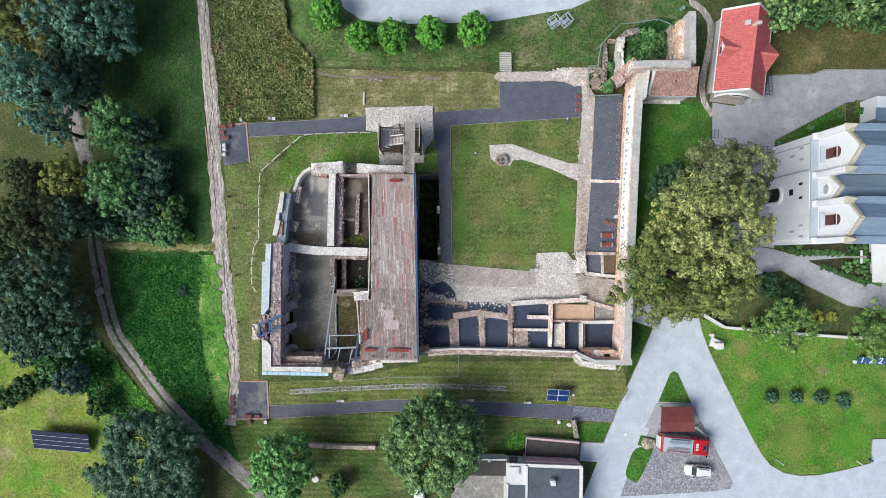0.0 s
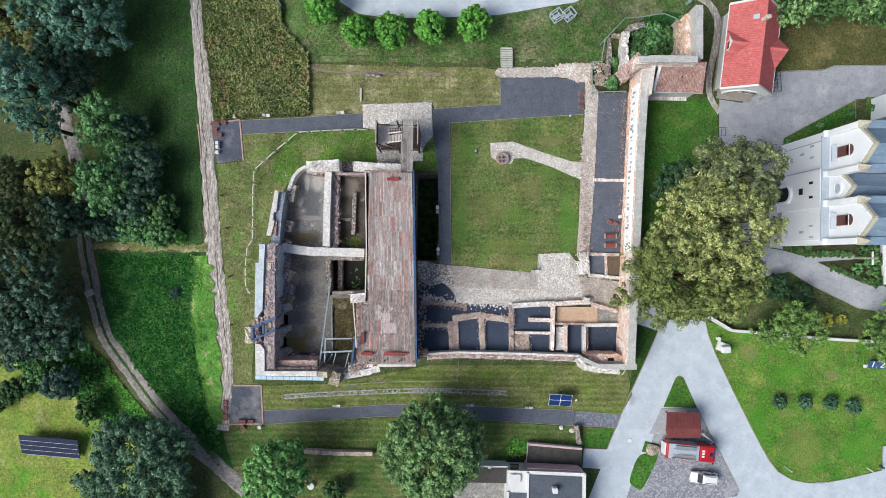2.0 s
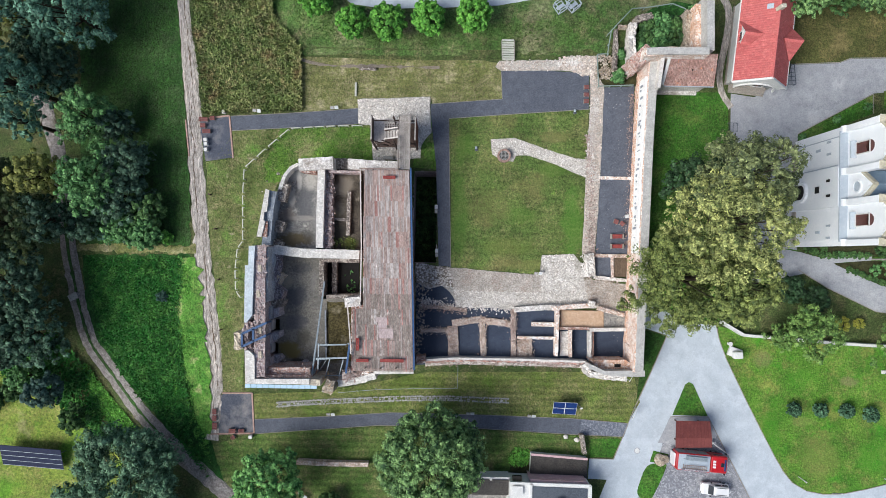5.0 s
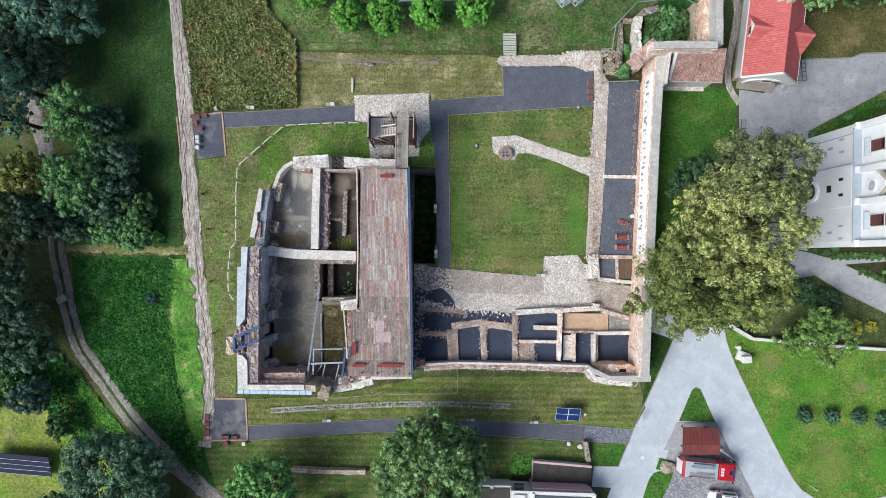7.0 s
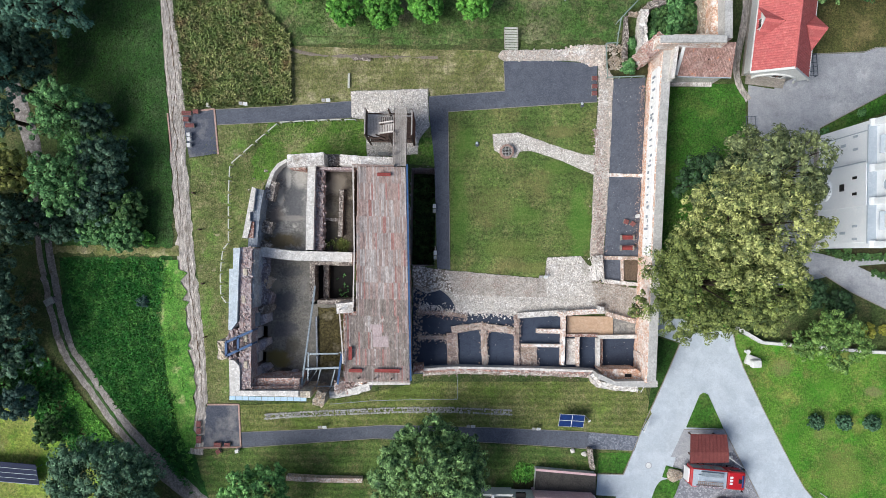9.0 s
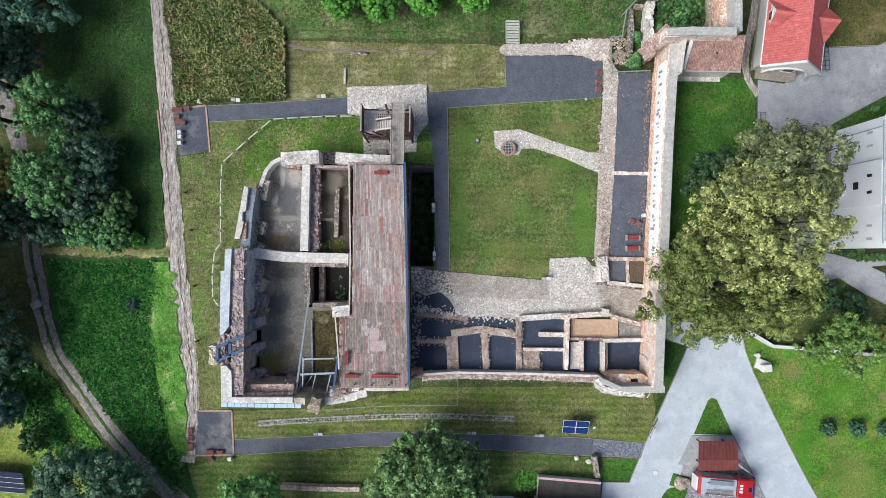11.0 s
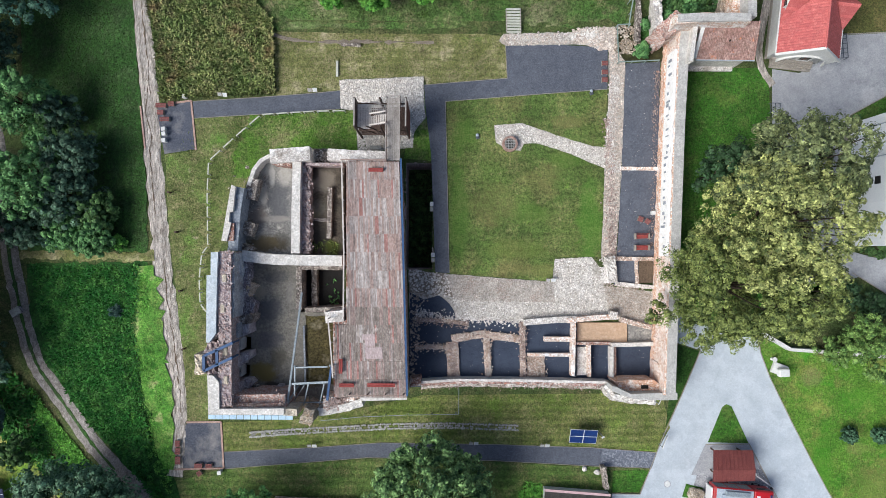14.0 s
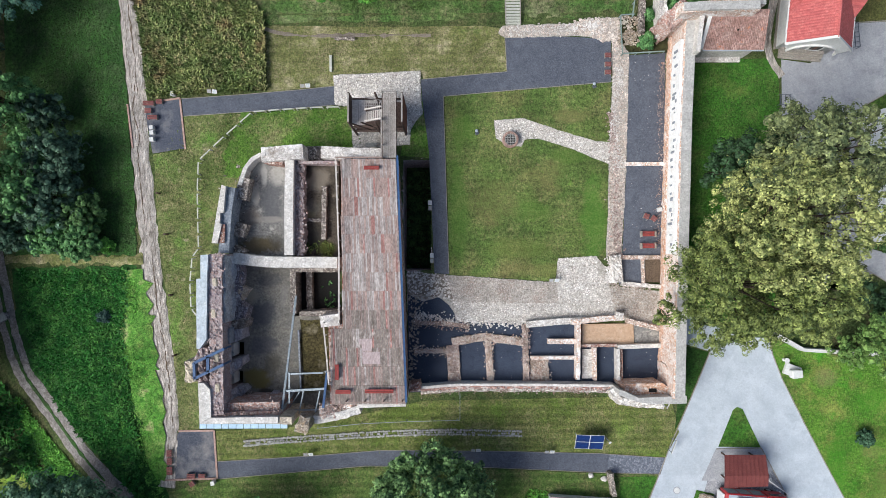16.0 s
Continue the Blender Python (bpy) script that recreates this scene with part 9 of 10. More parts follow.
tufts("ruin_weeds", [(-15.65, 1.98), (-11.95, 2.00), (-11.88, 0.29), (-15.00, 0.27)], 9, 0.22, 0.05, M["leaf_olive"], 41, "yellow-green weeds on a ruin floor", "weeds", 0.9, 5, 3.02)
tufts("yard_weeds", [(10.82, -29.59), (11.72, -28.28), (13.54, -28.39), (13.77, -29.82), (13.44, -30.74), (11.13, -30.73)], 26, 0.35, 0.07, M["leaf_fresh"], 43, "bright green weeds beside a sunken garage", "weeds", 0.9, 5)
area("yard_soil", [(11.00, -30.98), (13.88, -30.84), (14.00, -32.76), (11.18, -33.04)], M["reed_soil"], 0.05, "dark bare soil between shed and garage", "ground", 0.2)
tufts("verge_weeds", [(-38.22, -1.37), (-36.74, -1.70), (-35.89, -7.39), (-34.23, -18.05), (-33.32, -26.92), (-32.86, -31.34), (-35.27, -27.13), (-37.69, -23.46), (-38.63, -19.49), (-39.04, -14.61), (-39.06, -9.70), (-38.58, -6.11)], 7, 0.35, 0.08, M["leaf_fresh"], 33, "scattered nettles in a grass verge", "weeds", 0.9, 5)


# ---- vehicles ----
def wheel(root, x, y, r=0.34, w=0.24):
    wh = part("wheel", tube(bmesh.new(), (x, y - w / 2, r), (x, y + w / 2, r), r, seg=18), M["rubber"], root)
    part("rim", tube(bmesh.new(), (x, y - w / 2 - 0.01, r), (x, y + w / 2 + 0.01, r), r * 0.58, seg=14), M["steel"], wh)


def loft(sections, material, name, root, bevel=0.05):
    """A body lofted over cross-sections (x, half width, z low, z high)."""
    bm = bmesh.new()
    rings = []
    for x, hw, z0, z1 in sections:
        rings.append([bm.verts.new(p) for p in ((x, -hw, z0), (x, hw, z0), (x, hw * 1.02, (z0 + z1) / 2), (x, hw * 0.9, z1), (x, -hw * 0.9, z1), (x, -hw * 1.02, (z0 + z1) / 2))])
    for r, s in zip(rings, rings[1:]):
        for i in range(6):
            bm.faces.new((r[i], r[(i + 1) % 6], s[(i + 1) % 6], s[i]))
    bm.faces.new(rings[0][::-1])
    bm.faces.new(rings[-1])
    bmesh.ops.recalc_face_normals(bm, faces=bm.faces)
    bmesh.ops.bevel(bm, geom=bm.edges[:], offset=bevel, segments=2, affect="EDGES")
    return part(name, bm, material, root, smooth=False)


car = thing("car", (*(40.72, -33.61), 0.03), 176, "small white off-road car parked on gravel", "car")
loft([(-2.05, 0.78, 0.35, 0.95), (-1.95, 0.84, 0.3, 1.05), (0.7, 0.86, 0.3, 1.05), (1.7, 0.82, 0.3, 0.98), (1.95, 0.72, 0.35, 0.85)], M["car_white"], "body", car)
loft([(-1.9, 0.74, 0.95, 1.1), (-1.75, 0.7, 1.0, 1.72), (-0.1, 0.7, 1.0, 1.74), (0.35, 0.68, 1.0, 1.66), (0.95, 0.72, 0.95, 1.05)], M["car_white"], "cabin", car)
part("windscreen", slab(bmesh.new(), [(0.45, 0.6, 1.63), (0.45, -0.6, 1.63), (0.98, -0.66, 1.08), (0.98, 0.66, 1.08)], 0.03), M["glass"], car)
for s_ in (1, -1):
    for x0, x1 in ((-1.6, -0.8), (-0.7, 0.2)):
        part("side_window", slab(bmesh.new(), [(x0, s_ * 0.74, 1.55), (x1, s_ * 0.74, 1.55), (x1, s_ * 0.8, 1.12), (x0, s_ * 0.8, 1.12)], 0.02), M["glass"], car)
    part("mirror", box(bmesh.new(), (0.65, s_ * 0.98, 1.1), (0.18, 0.2, 0.16), 0, 0.03), M["rubber"], car)
    part("headlight", box(bmesh.new(), (1.93, s_ * 0.55, 0.72), (0.08, 0.24, 0.18), 0, 0.02), M["glass"], car)
    wheel(car, 1.2, s_ * 0.74), wheel(car, -1.3, s_ * 0.74)
part("spare_wheel", tube(bmesh.new(), (-2.22, 0.1, 0.85), (-2.05, 0.1, 0.85), 0.33, seg=18), M["car_white"], car)
for s_ in (0.5, -0.5):
    part("roof_bar", bar(bmesh.new(), (-1.5, s_, 1.78), (0.1, s_, 1.78), 0.05), M["rubber"], car)

truck = thing("fire_engine", (*(38.12, -29.26), 0.03), -4.5, "red fire engine with silver roof lockers parked on gravel", "fire engine")
part("chassis", box(bmesh.new(), (0, 0, 0.7), (7.2, 2.1, 0.35), 0, 0.03), M["rubber"], truck)
part("body", box(bmesh.new(), (-1.25, 0, 1.85), (4.7, 2.45, 2.1), 0, 0.06), M["fire_red"], truck)
part("cab", box(bmesh.new(), (2.4, 0, 1.75), (2.4, 2.4, 2.1), 0, 0.15), M["fire_red"], truck)
part("windscreen", box(bmesh.new(), (3.58, 0, 2.1), (0.06, 2.05, 0.8), 0, 0.02), M["glass"], truck)
for s_ in (1, -1):
    part("cab_window", box(bmesh.new(), (2.5, s_ * 1.2, 2.1), (1.5, 0.04, 0.65), 0, 0.01), M["glass"], truck)
    for k in range(3):
        part("shutter", box(bmesh.new(), (-2.8 + k * 1.5, s_ * 1.23, 1.9), (1.3, 0.05, 1.4), 0, 0.01), M["steel"], truck)
    part("mirror", box(bmesh.new(), (3.5, s_ * 1.45, 2.2), (0.12, 0.25, 0.4), 0, 0.02), M["rubber"], truck)
    wheel(truck, 2.4, s_ * 1.05, 0.5, 0.3), wheel(truck, -1.6, s_ * 1.05, 0.5, 0.34)
part("roof_plate", box(bmesh.new(), (-1.25, 0, 2.93), (4.5, 2.2, 0.06), 0, 0.01), M["blue_trim"], truck)
part("roof_locker", box(bmesh.new(), (-1.0, 0.65, 3.08), (3.0, 0.6, 0.3), 0, 0.03), M["steel"], truck)
part("roof_locker", box(bmesh.new(), (-2.4, 0.1, 3.05), (0.9, 0.8, 0.22), 0, 0.03), M["blue_trim"], truck)
ladder = part("ladder", box(bmesh.new(), (-1.2, -0.35, 3.16), (3.4, 0.06, 0.08)), M["wood_rail"], truck)
part("ladder_rail", box(bmesh.new(), (-1.2, -0.75, 3.16), (3.4, 0.06, 0.08)), M["wood_rail"], ladder)
for k in range(13):
    part("rung", box(bmesh.new(), (-2.8 + k * 0.27, -0.55, 3.16), (0.05, 0.4, 0.05)), M["wood_rail"], ladder)
part("hose_tray", box(bmesh.new(), (-1.2, -1.0, 3.05), (3.6, 0.25, 0.2), 0, 0.02), M["lilac"], truck)
part("hatch", box(bmesh.new(), (2.9, 0.0, 2.84), (0.5, 0.55, 0.08), 0, 0.02), M["glass"], truck)
for k in range(3):
    part("roof_mark", box(bmesh.new(), (1.72, -0.4 + k * 0.4, 2.815), (0.42, 0.28, 0.02)), M["car_white"], truck)
part("light_bar", box(bmesh.new(), (3.2, 0, 2.9), (0.22, 1.6, 0.14), 0, 0.03), M["panel_blue"], truck)
part("bumper", box(bmesh.new(), (3.65, 0, 0.75), (0.15, 2.4, 0.35), 0, 0.03), M["car_white"], truck)
part("rear_steps", box(bmesh.new(), (-3.75, 0, 1.4), (0.2, 1.8, 1.6), 0, 0.02), M["car_white"], truck)


# ---- solar panels ----
def solar_table(name, at, turn, cols, rows, cell, tilt, low, label, mat, frame_mat):
    root = thing(name, at, turn, label, "solar panel")
    tw, th = cols * cell[0], rows * cell[1]
    base = pose(0, 0, low + th / 2 * math.sin(radians(tilt)), tilt)
    for i in range(cols):
        for j in range(rows):
            p_ = part("panel", box(bmesh.new(), (0, 0, 0), (cell[0] - 0.09, cell[1] - 0.09, 0.05), m=base @ pose((i + 0.5) * cell[0] - tw / 2, (j + 0.5) * cell[1] - th / 2, 0)), M[mat], root)
            part("panel_frame", box(bmesh.new(), (0, 0, 0), (cell[0], cell[1], 0.035), m=base @ pose((i + 0.5) * cell[0] - tw / 2, (j + 0.5) * cell[1] - th / 2, -0.012)), M[frame_mat], p_)
    for x in np.linspace(-tw / 2 + 0.3, tw / 2 - 0.3, max(1, cols // 3) + 1):
        for y, z in ((-th * 0.3, low + th * 0.2 * math.sin(radians(tilt))), (th * 0.3, low + th * 0.8 * math.sin(radians(tilt)))):
            part("leg", tube(bmesh.new(), (x, y * math.cos(radians(tilt)), -0.3), (x, y * math.cos(radians(tilt)), z), 0.05), M["steel"], root)
    return root


q = (-61.00, -31.97)
pv = solar_table("solar_array", (q[0], q[1], lift(*q)), -4, 10, 4, (0.93, 0.92), 22, 0.7, "long dark solar panel array on a lawn", "panel", "panel")
for j in (0.02, 0.26, 0.5, 0.74):
    part("strip", bar(bmesh.new(), (-4.65, (j - 0.5) * 3.4, 0.75 + 1.4 * j), (4.65, (j - 0.5) * 3.4, 0.75 + 1.4 * j), 0.05, 0.05), M["steel"], pv)
q = (18.66, -22.10)
solar_table("solar_table", (*q, 0), -2, 2, 2, (1.7, 1.05), 25, 1.1, "four blue solar panels on a pole", "panel_blue", "white_paint")
lp = thing("lamp_post", (*(20.78, -21.74), 0), 0, "slim grey lamp post on the terrace", "lamp post")
part("pole", tube(bmesh.new(), (0, 0, 0), (-0.1, 0.1, 3.4), 0.05, 0.03), M["steel"], lp)
part("lamp_head", box(bmesh.new(), (-0.15, 0.12, 3.45), (0.35, 0.2, 0.1), 30, 0.02), M["white_paint"], lp)


# ---- fences and rails ----
def rail_fence(name, label, line, material, post=0.09, high=1.0, gap=2.2, rail=0.11, slack=0.14, group=""):
    """Short rails between posts, with small gaps, on the ground's slope."""
    root = thing(name, (0, 0, 0), 0, label, "fence", group)
    for a, b in zip(line, line[1:]):
        a, b = Vector(a), Vector(b)
        n = max(1, round((b - a).length / gap))
        for i in range(n):
            p, q_ = a.lerp(b, (i + slack / 2) / n), a.lerp(b, (i + 1 - slack / 2) / n)
            zp, zq = lift(*p), lift(*q_)
            part("rail", bar(bmesh.new(), (*p, zp + high), (*q_, zq + high), rail, 0.06), material, root)
            part("post", box(bmesh.new(), (p.x, p.y, zp + high / 2 - 0.1), (post, post, high + 0.1)), material, root)
            part("post", box(bmesh.new(), (q_.x, q_.y, zq + high / 2 - 0.1), (post, post, high + 0.1)), material, root)
    return root


PALE = M["rail_pale"]
rail_fence("rail_fence", "pale post-and-rail fence round the ruin", [(-11.24, 18.40), (-15.22, 18.28), (-18.51, 18.08), (-22.00, 17.81), (-25.29, 14.94), (-28.51, 11.93), (-28.65, 8.09), (-28.51, 1.25), (-29.27, 0.22), (-29.54, -2.86), (-29.40, -6.00), (-28.58, -7.10)], PALE, 0.1, 1.0, 1.85, 0.15, 0.26)
rail_fence("wire_fence", "thin pale fence along the terrace", [(-14.27, -20.57), (-8.79, -20.03), (-3.31, -19.77), (2.86, -19.64), (3.13, -19.64), (3.14, -16.43)], M["steel"], 0.05, 0.9, 3.0, 0.06, 0.05)
for line in ([(22.92, 24.76), (22.68, 29.39), (24.36, 29.51)], [(23.86, 31.92), (27.52, 35.99), (33.57, 37.06), (35.57, 36.31)], [(23.01, 24.76), (28.07, 25.03)]):
    rail_fence("guard_rail", "grey-green steel guard rail round the ward", line, M["rail_green"], 0.07, 1.05, 1.8, 0.14, 0.02, "guard rails of the ward")
rail_fence("guard_rail", "grey-green steel guard rail round the ward", [(24.12, 29.20), (24.33, 32.47)], M["rail_green"], 0.07, 1.05, 1.8, 0.14, 0.02, "guard rails of the ward")
rail_fence("guard_rail", "grey steel rail beside the reed bed", [(-26.46, 39.46), (-25.36, 37.78), (-24.90, 37.08)], M["steel"], 0.07, 1.0, 1.6, 0.12, 0.02)

# barrier pole and gate
bp_ = thing("barrier", (0, 0, 0), 0, "white barrier pole at the parking place", "barrier")
part("boom", bar(bmesh.new(), (*(40.28, -26.86), 1.0), (*(42.69, -28.57), 1.0), 0.14), M["white_paint"], bp_)
part("stand", box(bmesh.new(), (*(40.40, -26.90), 0.5), (0.25, 0.25, 1.0), 0, 0.02), M["white_paint"], bp_)
bp_ = thing("barrier", (0, 0, 0), 0, "white barrier pole beside the drive", "barrier")
part("boom", bar(bmesh.new(), (*(65.39, -31.60), 1.0), (*(66.55, -32.28), 1.0), 0.12), M["white_paint"], bp_)
part("stand", box(bmesh.new(), (*(68.03, -31.62), 0.5), (0.3, 0.3, 1.0), 0, 0.02), M["felt"], bp_)


# ---- seats, bins, boards ----
def block_seat(at, size, turn, label="reddish timber seat on a gravel resting place", group="seats of the resting places"):
    root = thing("seat", at, turn, label, "seat", group)
    n = 3
    for k in range(n):
        part("seat_board", box(bmesh.new(), (0, (k - 1) * size[1] / n, 0.45), (size[0], size[1] / n - 0.03, 0.06), 0, 0.01), M["redwood_dull"], root)
    for u in (-1, 1):
        part("side_panel", box(bmesh.new(), (u * (size[0] / 2 - 0.06), 0, 0.22), (0.1, size[1], 0.42), 0, 0.01), M["stone_pale"], root)
    return root


for p_, sz, tu in (((-34.82, 19.01), (1.3, 0.6), 0), ((-33.51, 19.22), (0.7, 0.6), 0), ((-34.89, 18.11), (0.8, 0.6), 0), ((-34.34, 17.28), (1.2, 0.55), 0)):
    block_seat((*p_, 0.05), sz, tu)
for p_, sz, tu in (((-32.28, -23.70), (0.6, 0.8), 0), ((-32.25, -24.67), (0.6, 0.8), 0), ((-32.23, -25.82), (0.7, 1.0), 0), ((-29.64, -26.48), (1.0, 0.6), 0), ((-28.31, -26.46), (0.8, 0.5), 0), ((-29.53, -27.45), (0.6, 0.6), 35)):
    block_seat((*p_, 0.05), sz, tu)
for p_ in ((21.33, 24.76), (21.33, 23.65), (21.33, 22.68)):
    block_seat((*p_, 0.05), (0.75, 0.6), 0, "red-topped block seat on dark gravel")
for p_, tu in (((25.95, 5.06), -20), ((26.85, 4.78), -35)):
    block_seat((*p_, 0.05), (0.65, 0.65), tu, "red-topped block seat on dark gravel")


def long_bench(at, turn):
    root = thing("bench", at, turn, "long red timber bench with pale ends", "bench", "benches of the gravel wing")
    for k in (-1, 0, 1):
        part("seat_board", box(bmesh.new(), (0, k * 0.17, 0.45), (1.5, 0.15, 0.05), 0, 0.01), M["redwood"], root)
    part("backrest", box(bmesh.new(), (0, 0.33, 0.75), (1.5, 0.06, 0.3), 0, 0.01), M["redwood"], root)
    for u in (-0.85, 0.85):
        part("end_panel", box(bmesh.new(), (u, 0.05, 0.35), (0.14, 0.75, 0.7), 0, 0.02), M["stone_pale"], root)
    return root


for p_ in ((26.15, 2.86), (26.14, 1.41)):
    long_bench((*p_, 0.05), 2)


def bin_box(at, label="small white litter bin", size=0.45, mat="white_paint"):
    root = thing("litter_bin", at, 8, label, "bin", "white bins and boxes")
    part("body", box(bmesh.new(), (0, 0, 0.35), (size, size, 0.7), 0, 0.03), M[mat], root)
    part("lid", box(bmesh.new(), (0, 0, 0.73), (size * 1.1, size * 1.1, 0.06), 0, 0.02), M[mat], root)


for p_ in ((-34.38, 16.00), (-34.32, 15.38), (-34.32, 14.55), (-26.91, -27.27), (27.54, 5.87), (-31.84, 20.13)):
    bin_box((*p_, 0.03))


def info_board(at, turn, label="low tilted information board on posts"):
    """A tilted board with a panel whose small print is shown as bars."""
    root = thing("information_board", at, turn, label, "information board", "information boards")
    for i, x in enumerate((-0.32, 0.32)):
        b_ = part("board", box(bmesh.new(), (0, 0, 0), (0.56, 0.5, 0.04), m=pose(x, 0, 0.8, 35)), M["white_paint" if i else "stone_pale"], root)
        for k in range(3):
            part("print_bar", box(bmesh.new(), (0, 0, 0), (0.4, 0.05, 0.01), m=pose(x, 0, 0.8, 35) @ pose(0, 0.12 - k * 0.12, 0.025)), M["blue_trim"], b_)
        part("post", tube(bmesh.new(), (x, 0.05, -0.1), (x, 0.05, 0.78), 0.035), M["steel"], root)
    return root


for p_, tu in (((-26.94, 20.34), -5), ((-15.60, 21.00), 3), ((14.61, -2.72), 0), ((-0.45, 6.41), 90), ((-0.24, 0.02), 90), ((5.04, -23.30), 0), ((13.97, -23.50), 0), ((-15.27, -23.75), 0)):
    info_board((*p_, 0.03), tu)
for p_ in ((5.26, 15.52), (19.68, 21.23)):
    g = thing("ground_lamp", (*p_, 0.02), 0, "small round floodlight on the lawn", "lamp", "floodlights of the courtyard")
    part("base", box(bmesh.new(), (0.05, -0.2, 0.1), (0.45, 0.4, 0.2), 20, 0.03), M["felt"], g)
    bm = bmesh.new()
    bmesh.ops.create_icosphere(bm, subdivisions=2, radius=0.2, matrix=pose(0, 0.05, 0.35))
    part("lens", bm, M["blue_trim"], g)

# well
well = thing("well", (*(9.37, 14.44), 0.02), 0, "round brick well with a dark iron grating", "well")
bm = bmesh.new()
for k in range(24):
    a = k * math.tau / 24
    box(bm, (0.84 * math.cos(a), 0.84 * math.sin(a), 0.4), (0.27, 0.205, 0.8), math.degrees(a), 0.02)
part("kerb_ring", bm, M["redstone"], well)
# No real depth: a black disc stands for the shade down the well.
part("shaft", tube(bmesh.new(), (0, 0, 0.0), (0, 0, 0.12), 0.72, seg=28), M["dark"], well)
for k in range(-3, 4):
    half_ = math.sqrt(0.53 - (k * 0.2) ** 2)
    part("grating_bar", bar(bmesh.new(), (k * 0.2, -half_, 0.7), (k * 0.2, half_, 0.7), 0.04), M["drainstone"], well)
    part("grating_bar", bar(bmesh.new(), (-half_, k * 0.2, 0.74), (half_, k * 0.2, 0.74), 0.04), M["drainstone"], well)

# timber steps up the bank
st = thing("timber_steps", (0, 0, 0), 0, "pale timber steps up the grassy bank", "steps")
s0, s1 = (9.79, 28.73), (9.50, 30.83)
for k in range(9):
    u = k / 8
    part("tread", box(bmesh.new(), (s0[0] + (s1[0] - s0[0]) * u, s0[1] + (s1[1] - s0[1]) * u, 0.25 + 2.0 * u), (1.75, 0.26, 0.06), 0, 0.01), M["rail_pale"], st)
for x in (-0.9, 0.9):
    part("stringer", bar(bmesh.new(), (s0[0] + x, s0[1], 0.15), (s1[0] + x, s1[1], 2.2), 0.08, 0.25), M["wood"], st)

# two seat frames on the bank
for p_, tu in (((16.79, 35.44), 35), ((18.60, 35.65), 40)):
    sw = thing("frame_seat", (*p_, lift(*p_)), tu, "open white cube-frame seat on the bank", "seat", "frame seats on the bank")
    for x in (-0.7, 0.7):
        for y in (-0.7, 0.7):
            part("upright", box(bmesh.new(), (x, y, 0.75), (0.12, 0.12, 1.5)), M["blue_trim"], sw)
    for z in (0.08, 1.5):
        for a, b in (((-0.7, -0.7), (0.7, -0.7)), ((0.7, -0.7), (0.7, 0.7)), ((0.7, 0.7), (-0.7, 0.7)), ((-0.7, 0.7), (-0.7, -0.7))):
            part("frame_bar", bar(bmesh.new(), (*a, z), (*b, z), 0.12), M["blue_trim"], sw)
    part("seat", box(bmesh.new(), (0, 0, 0.45), (1.3, 0.5, 0.06)), M["blue_trim"], sw)

# loose beams, stones, posts
be = thing("timber_beam", (*(-12.58, 23.89), 0.03), 0, "pale squared timber beam lying on grass", "beam")
part("beam", box(bmesh.new(), (0, 0, 0.15), (0.3, 2.0, 0.3), 0, 0.03), M["rail_pale"], be)
be = thing("stone_bench", (*(-10.84, 26.86), 0.03), -2, "low worn stone bench on grass", "bench")
part("slab", box(bmesh.new(), (0, 0, 0.38), (2.5, 0.4, 0.12), 0, 0.03), M["wallstone"], be)
for u in (-0.9, 0.9):
    part("support", box(bmesh.new(), (u, 0, 0.16), (0.3, 0.36, 0.34), 0, 0.03), M["wallstone"], be)
bl = thing("stone_bench", (*(-7.63, 13.85), 0.05), 0, "grey stone bench beside the stair tower", "bench")
part("slab", box(bmesh.new(), (0, 0, 0.45), (1.4, 0.5, 0.1), 0, 0.02), M["drainstone"], bl)
for u in (-0.5, 0.5):
    part("support", box(bmesh.new(), (u, 0, 0.2), (0.2, 0.45, 0.42)), M["drainstone"], bl)


def boulder(name, at, size, label, material, seed, category="stone"):
    bm_ = bmesh.new()
    bmesh.ops.create_icosphere(bm_, subdivisions=3, radius=1)
    for v in bm_.verts:
        k = 1 + 0.28 * noise.noise(v.co * 1.3 + Vector((seed, 0, 0))) + 0.1 * noise.noise(v.co * 4 + Vector((seed, 3, 0)))
        v.co = Vector((v.co.x * size[0] * k, v.co.y * size[1] * k, max(-0.15, v.co.z * size[2] * k)))
    ob = part(name, bm_, material)
    ob.matrix_basis = pose(*at)
    return tagged(ob, label, category)


boulder("boulder", (*(33.13, -29.73), 0.03), (1.1, 0.9, 1.0), "large pale brown boulder beside the drive", M["sandrock"], 1)
boulder("boulder", (*(20.76, -27.03), 0.03), (0.4, 0.35, 0.35), "small pale stone on grass", M["pale_coat"], 2)
boulder("boulder", (*(19.15, -26.62), 0.03), (0.35, 0.35, 0.35), "small pale stone on grass", M["pale_coat"], 3)
mon = thing("monument", (*(43.65, -13.79), 0.03), -20, "white stone monument on the lawn", "monument")
part("plinth", box(bmesh.new(), (0, 0, 0.25), (1.9, 1.4, 0.5), 0, 0.06), M["white_paint"], mon)
part("block", box(bmesh.new(), (0.25, -0.2, 0.9), (1.3, 1.0, 0.9), 25, 0.1), M["white_paint"], mon)
bst = thing("urn", (*(42.83, -12.51), 0.03), 0, "small white stone urn beside a monument", "urn")
part("foot", tube(bmesh.new(), (0, 0, 0), (0, 0, 0.35), 0.22, 0.12, 12), M["white_paint"], bst)
part("bowl", tube(bmesh.new(), (0, 0, 0.35), (0, 0, 0.75), 0.14, 0.32, 14), M["white_paint"], bst)

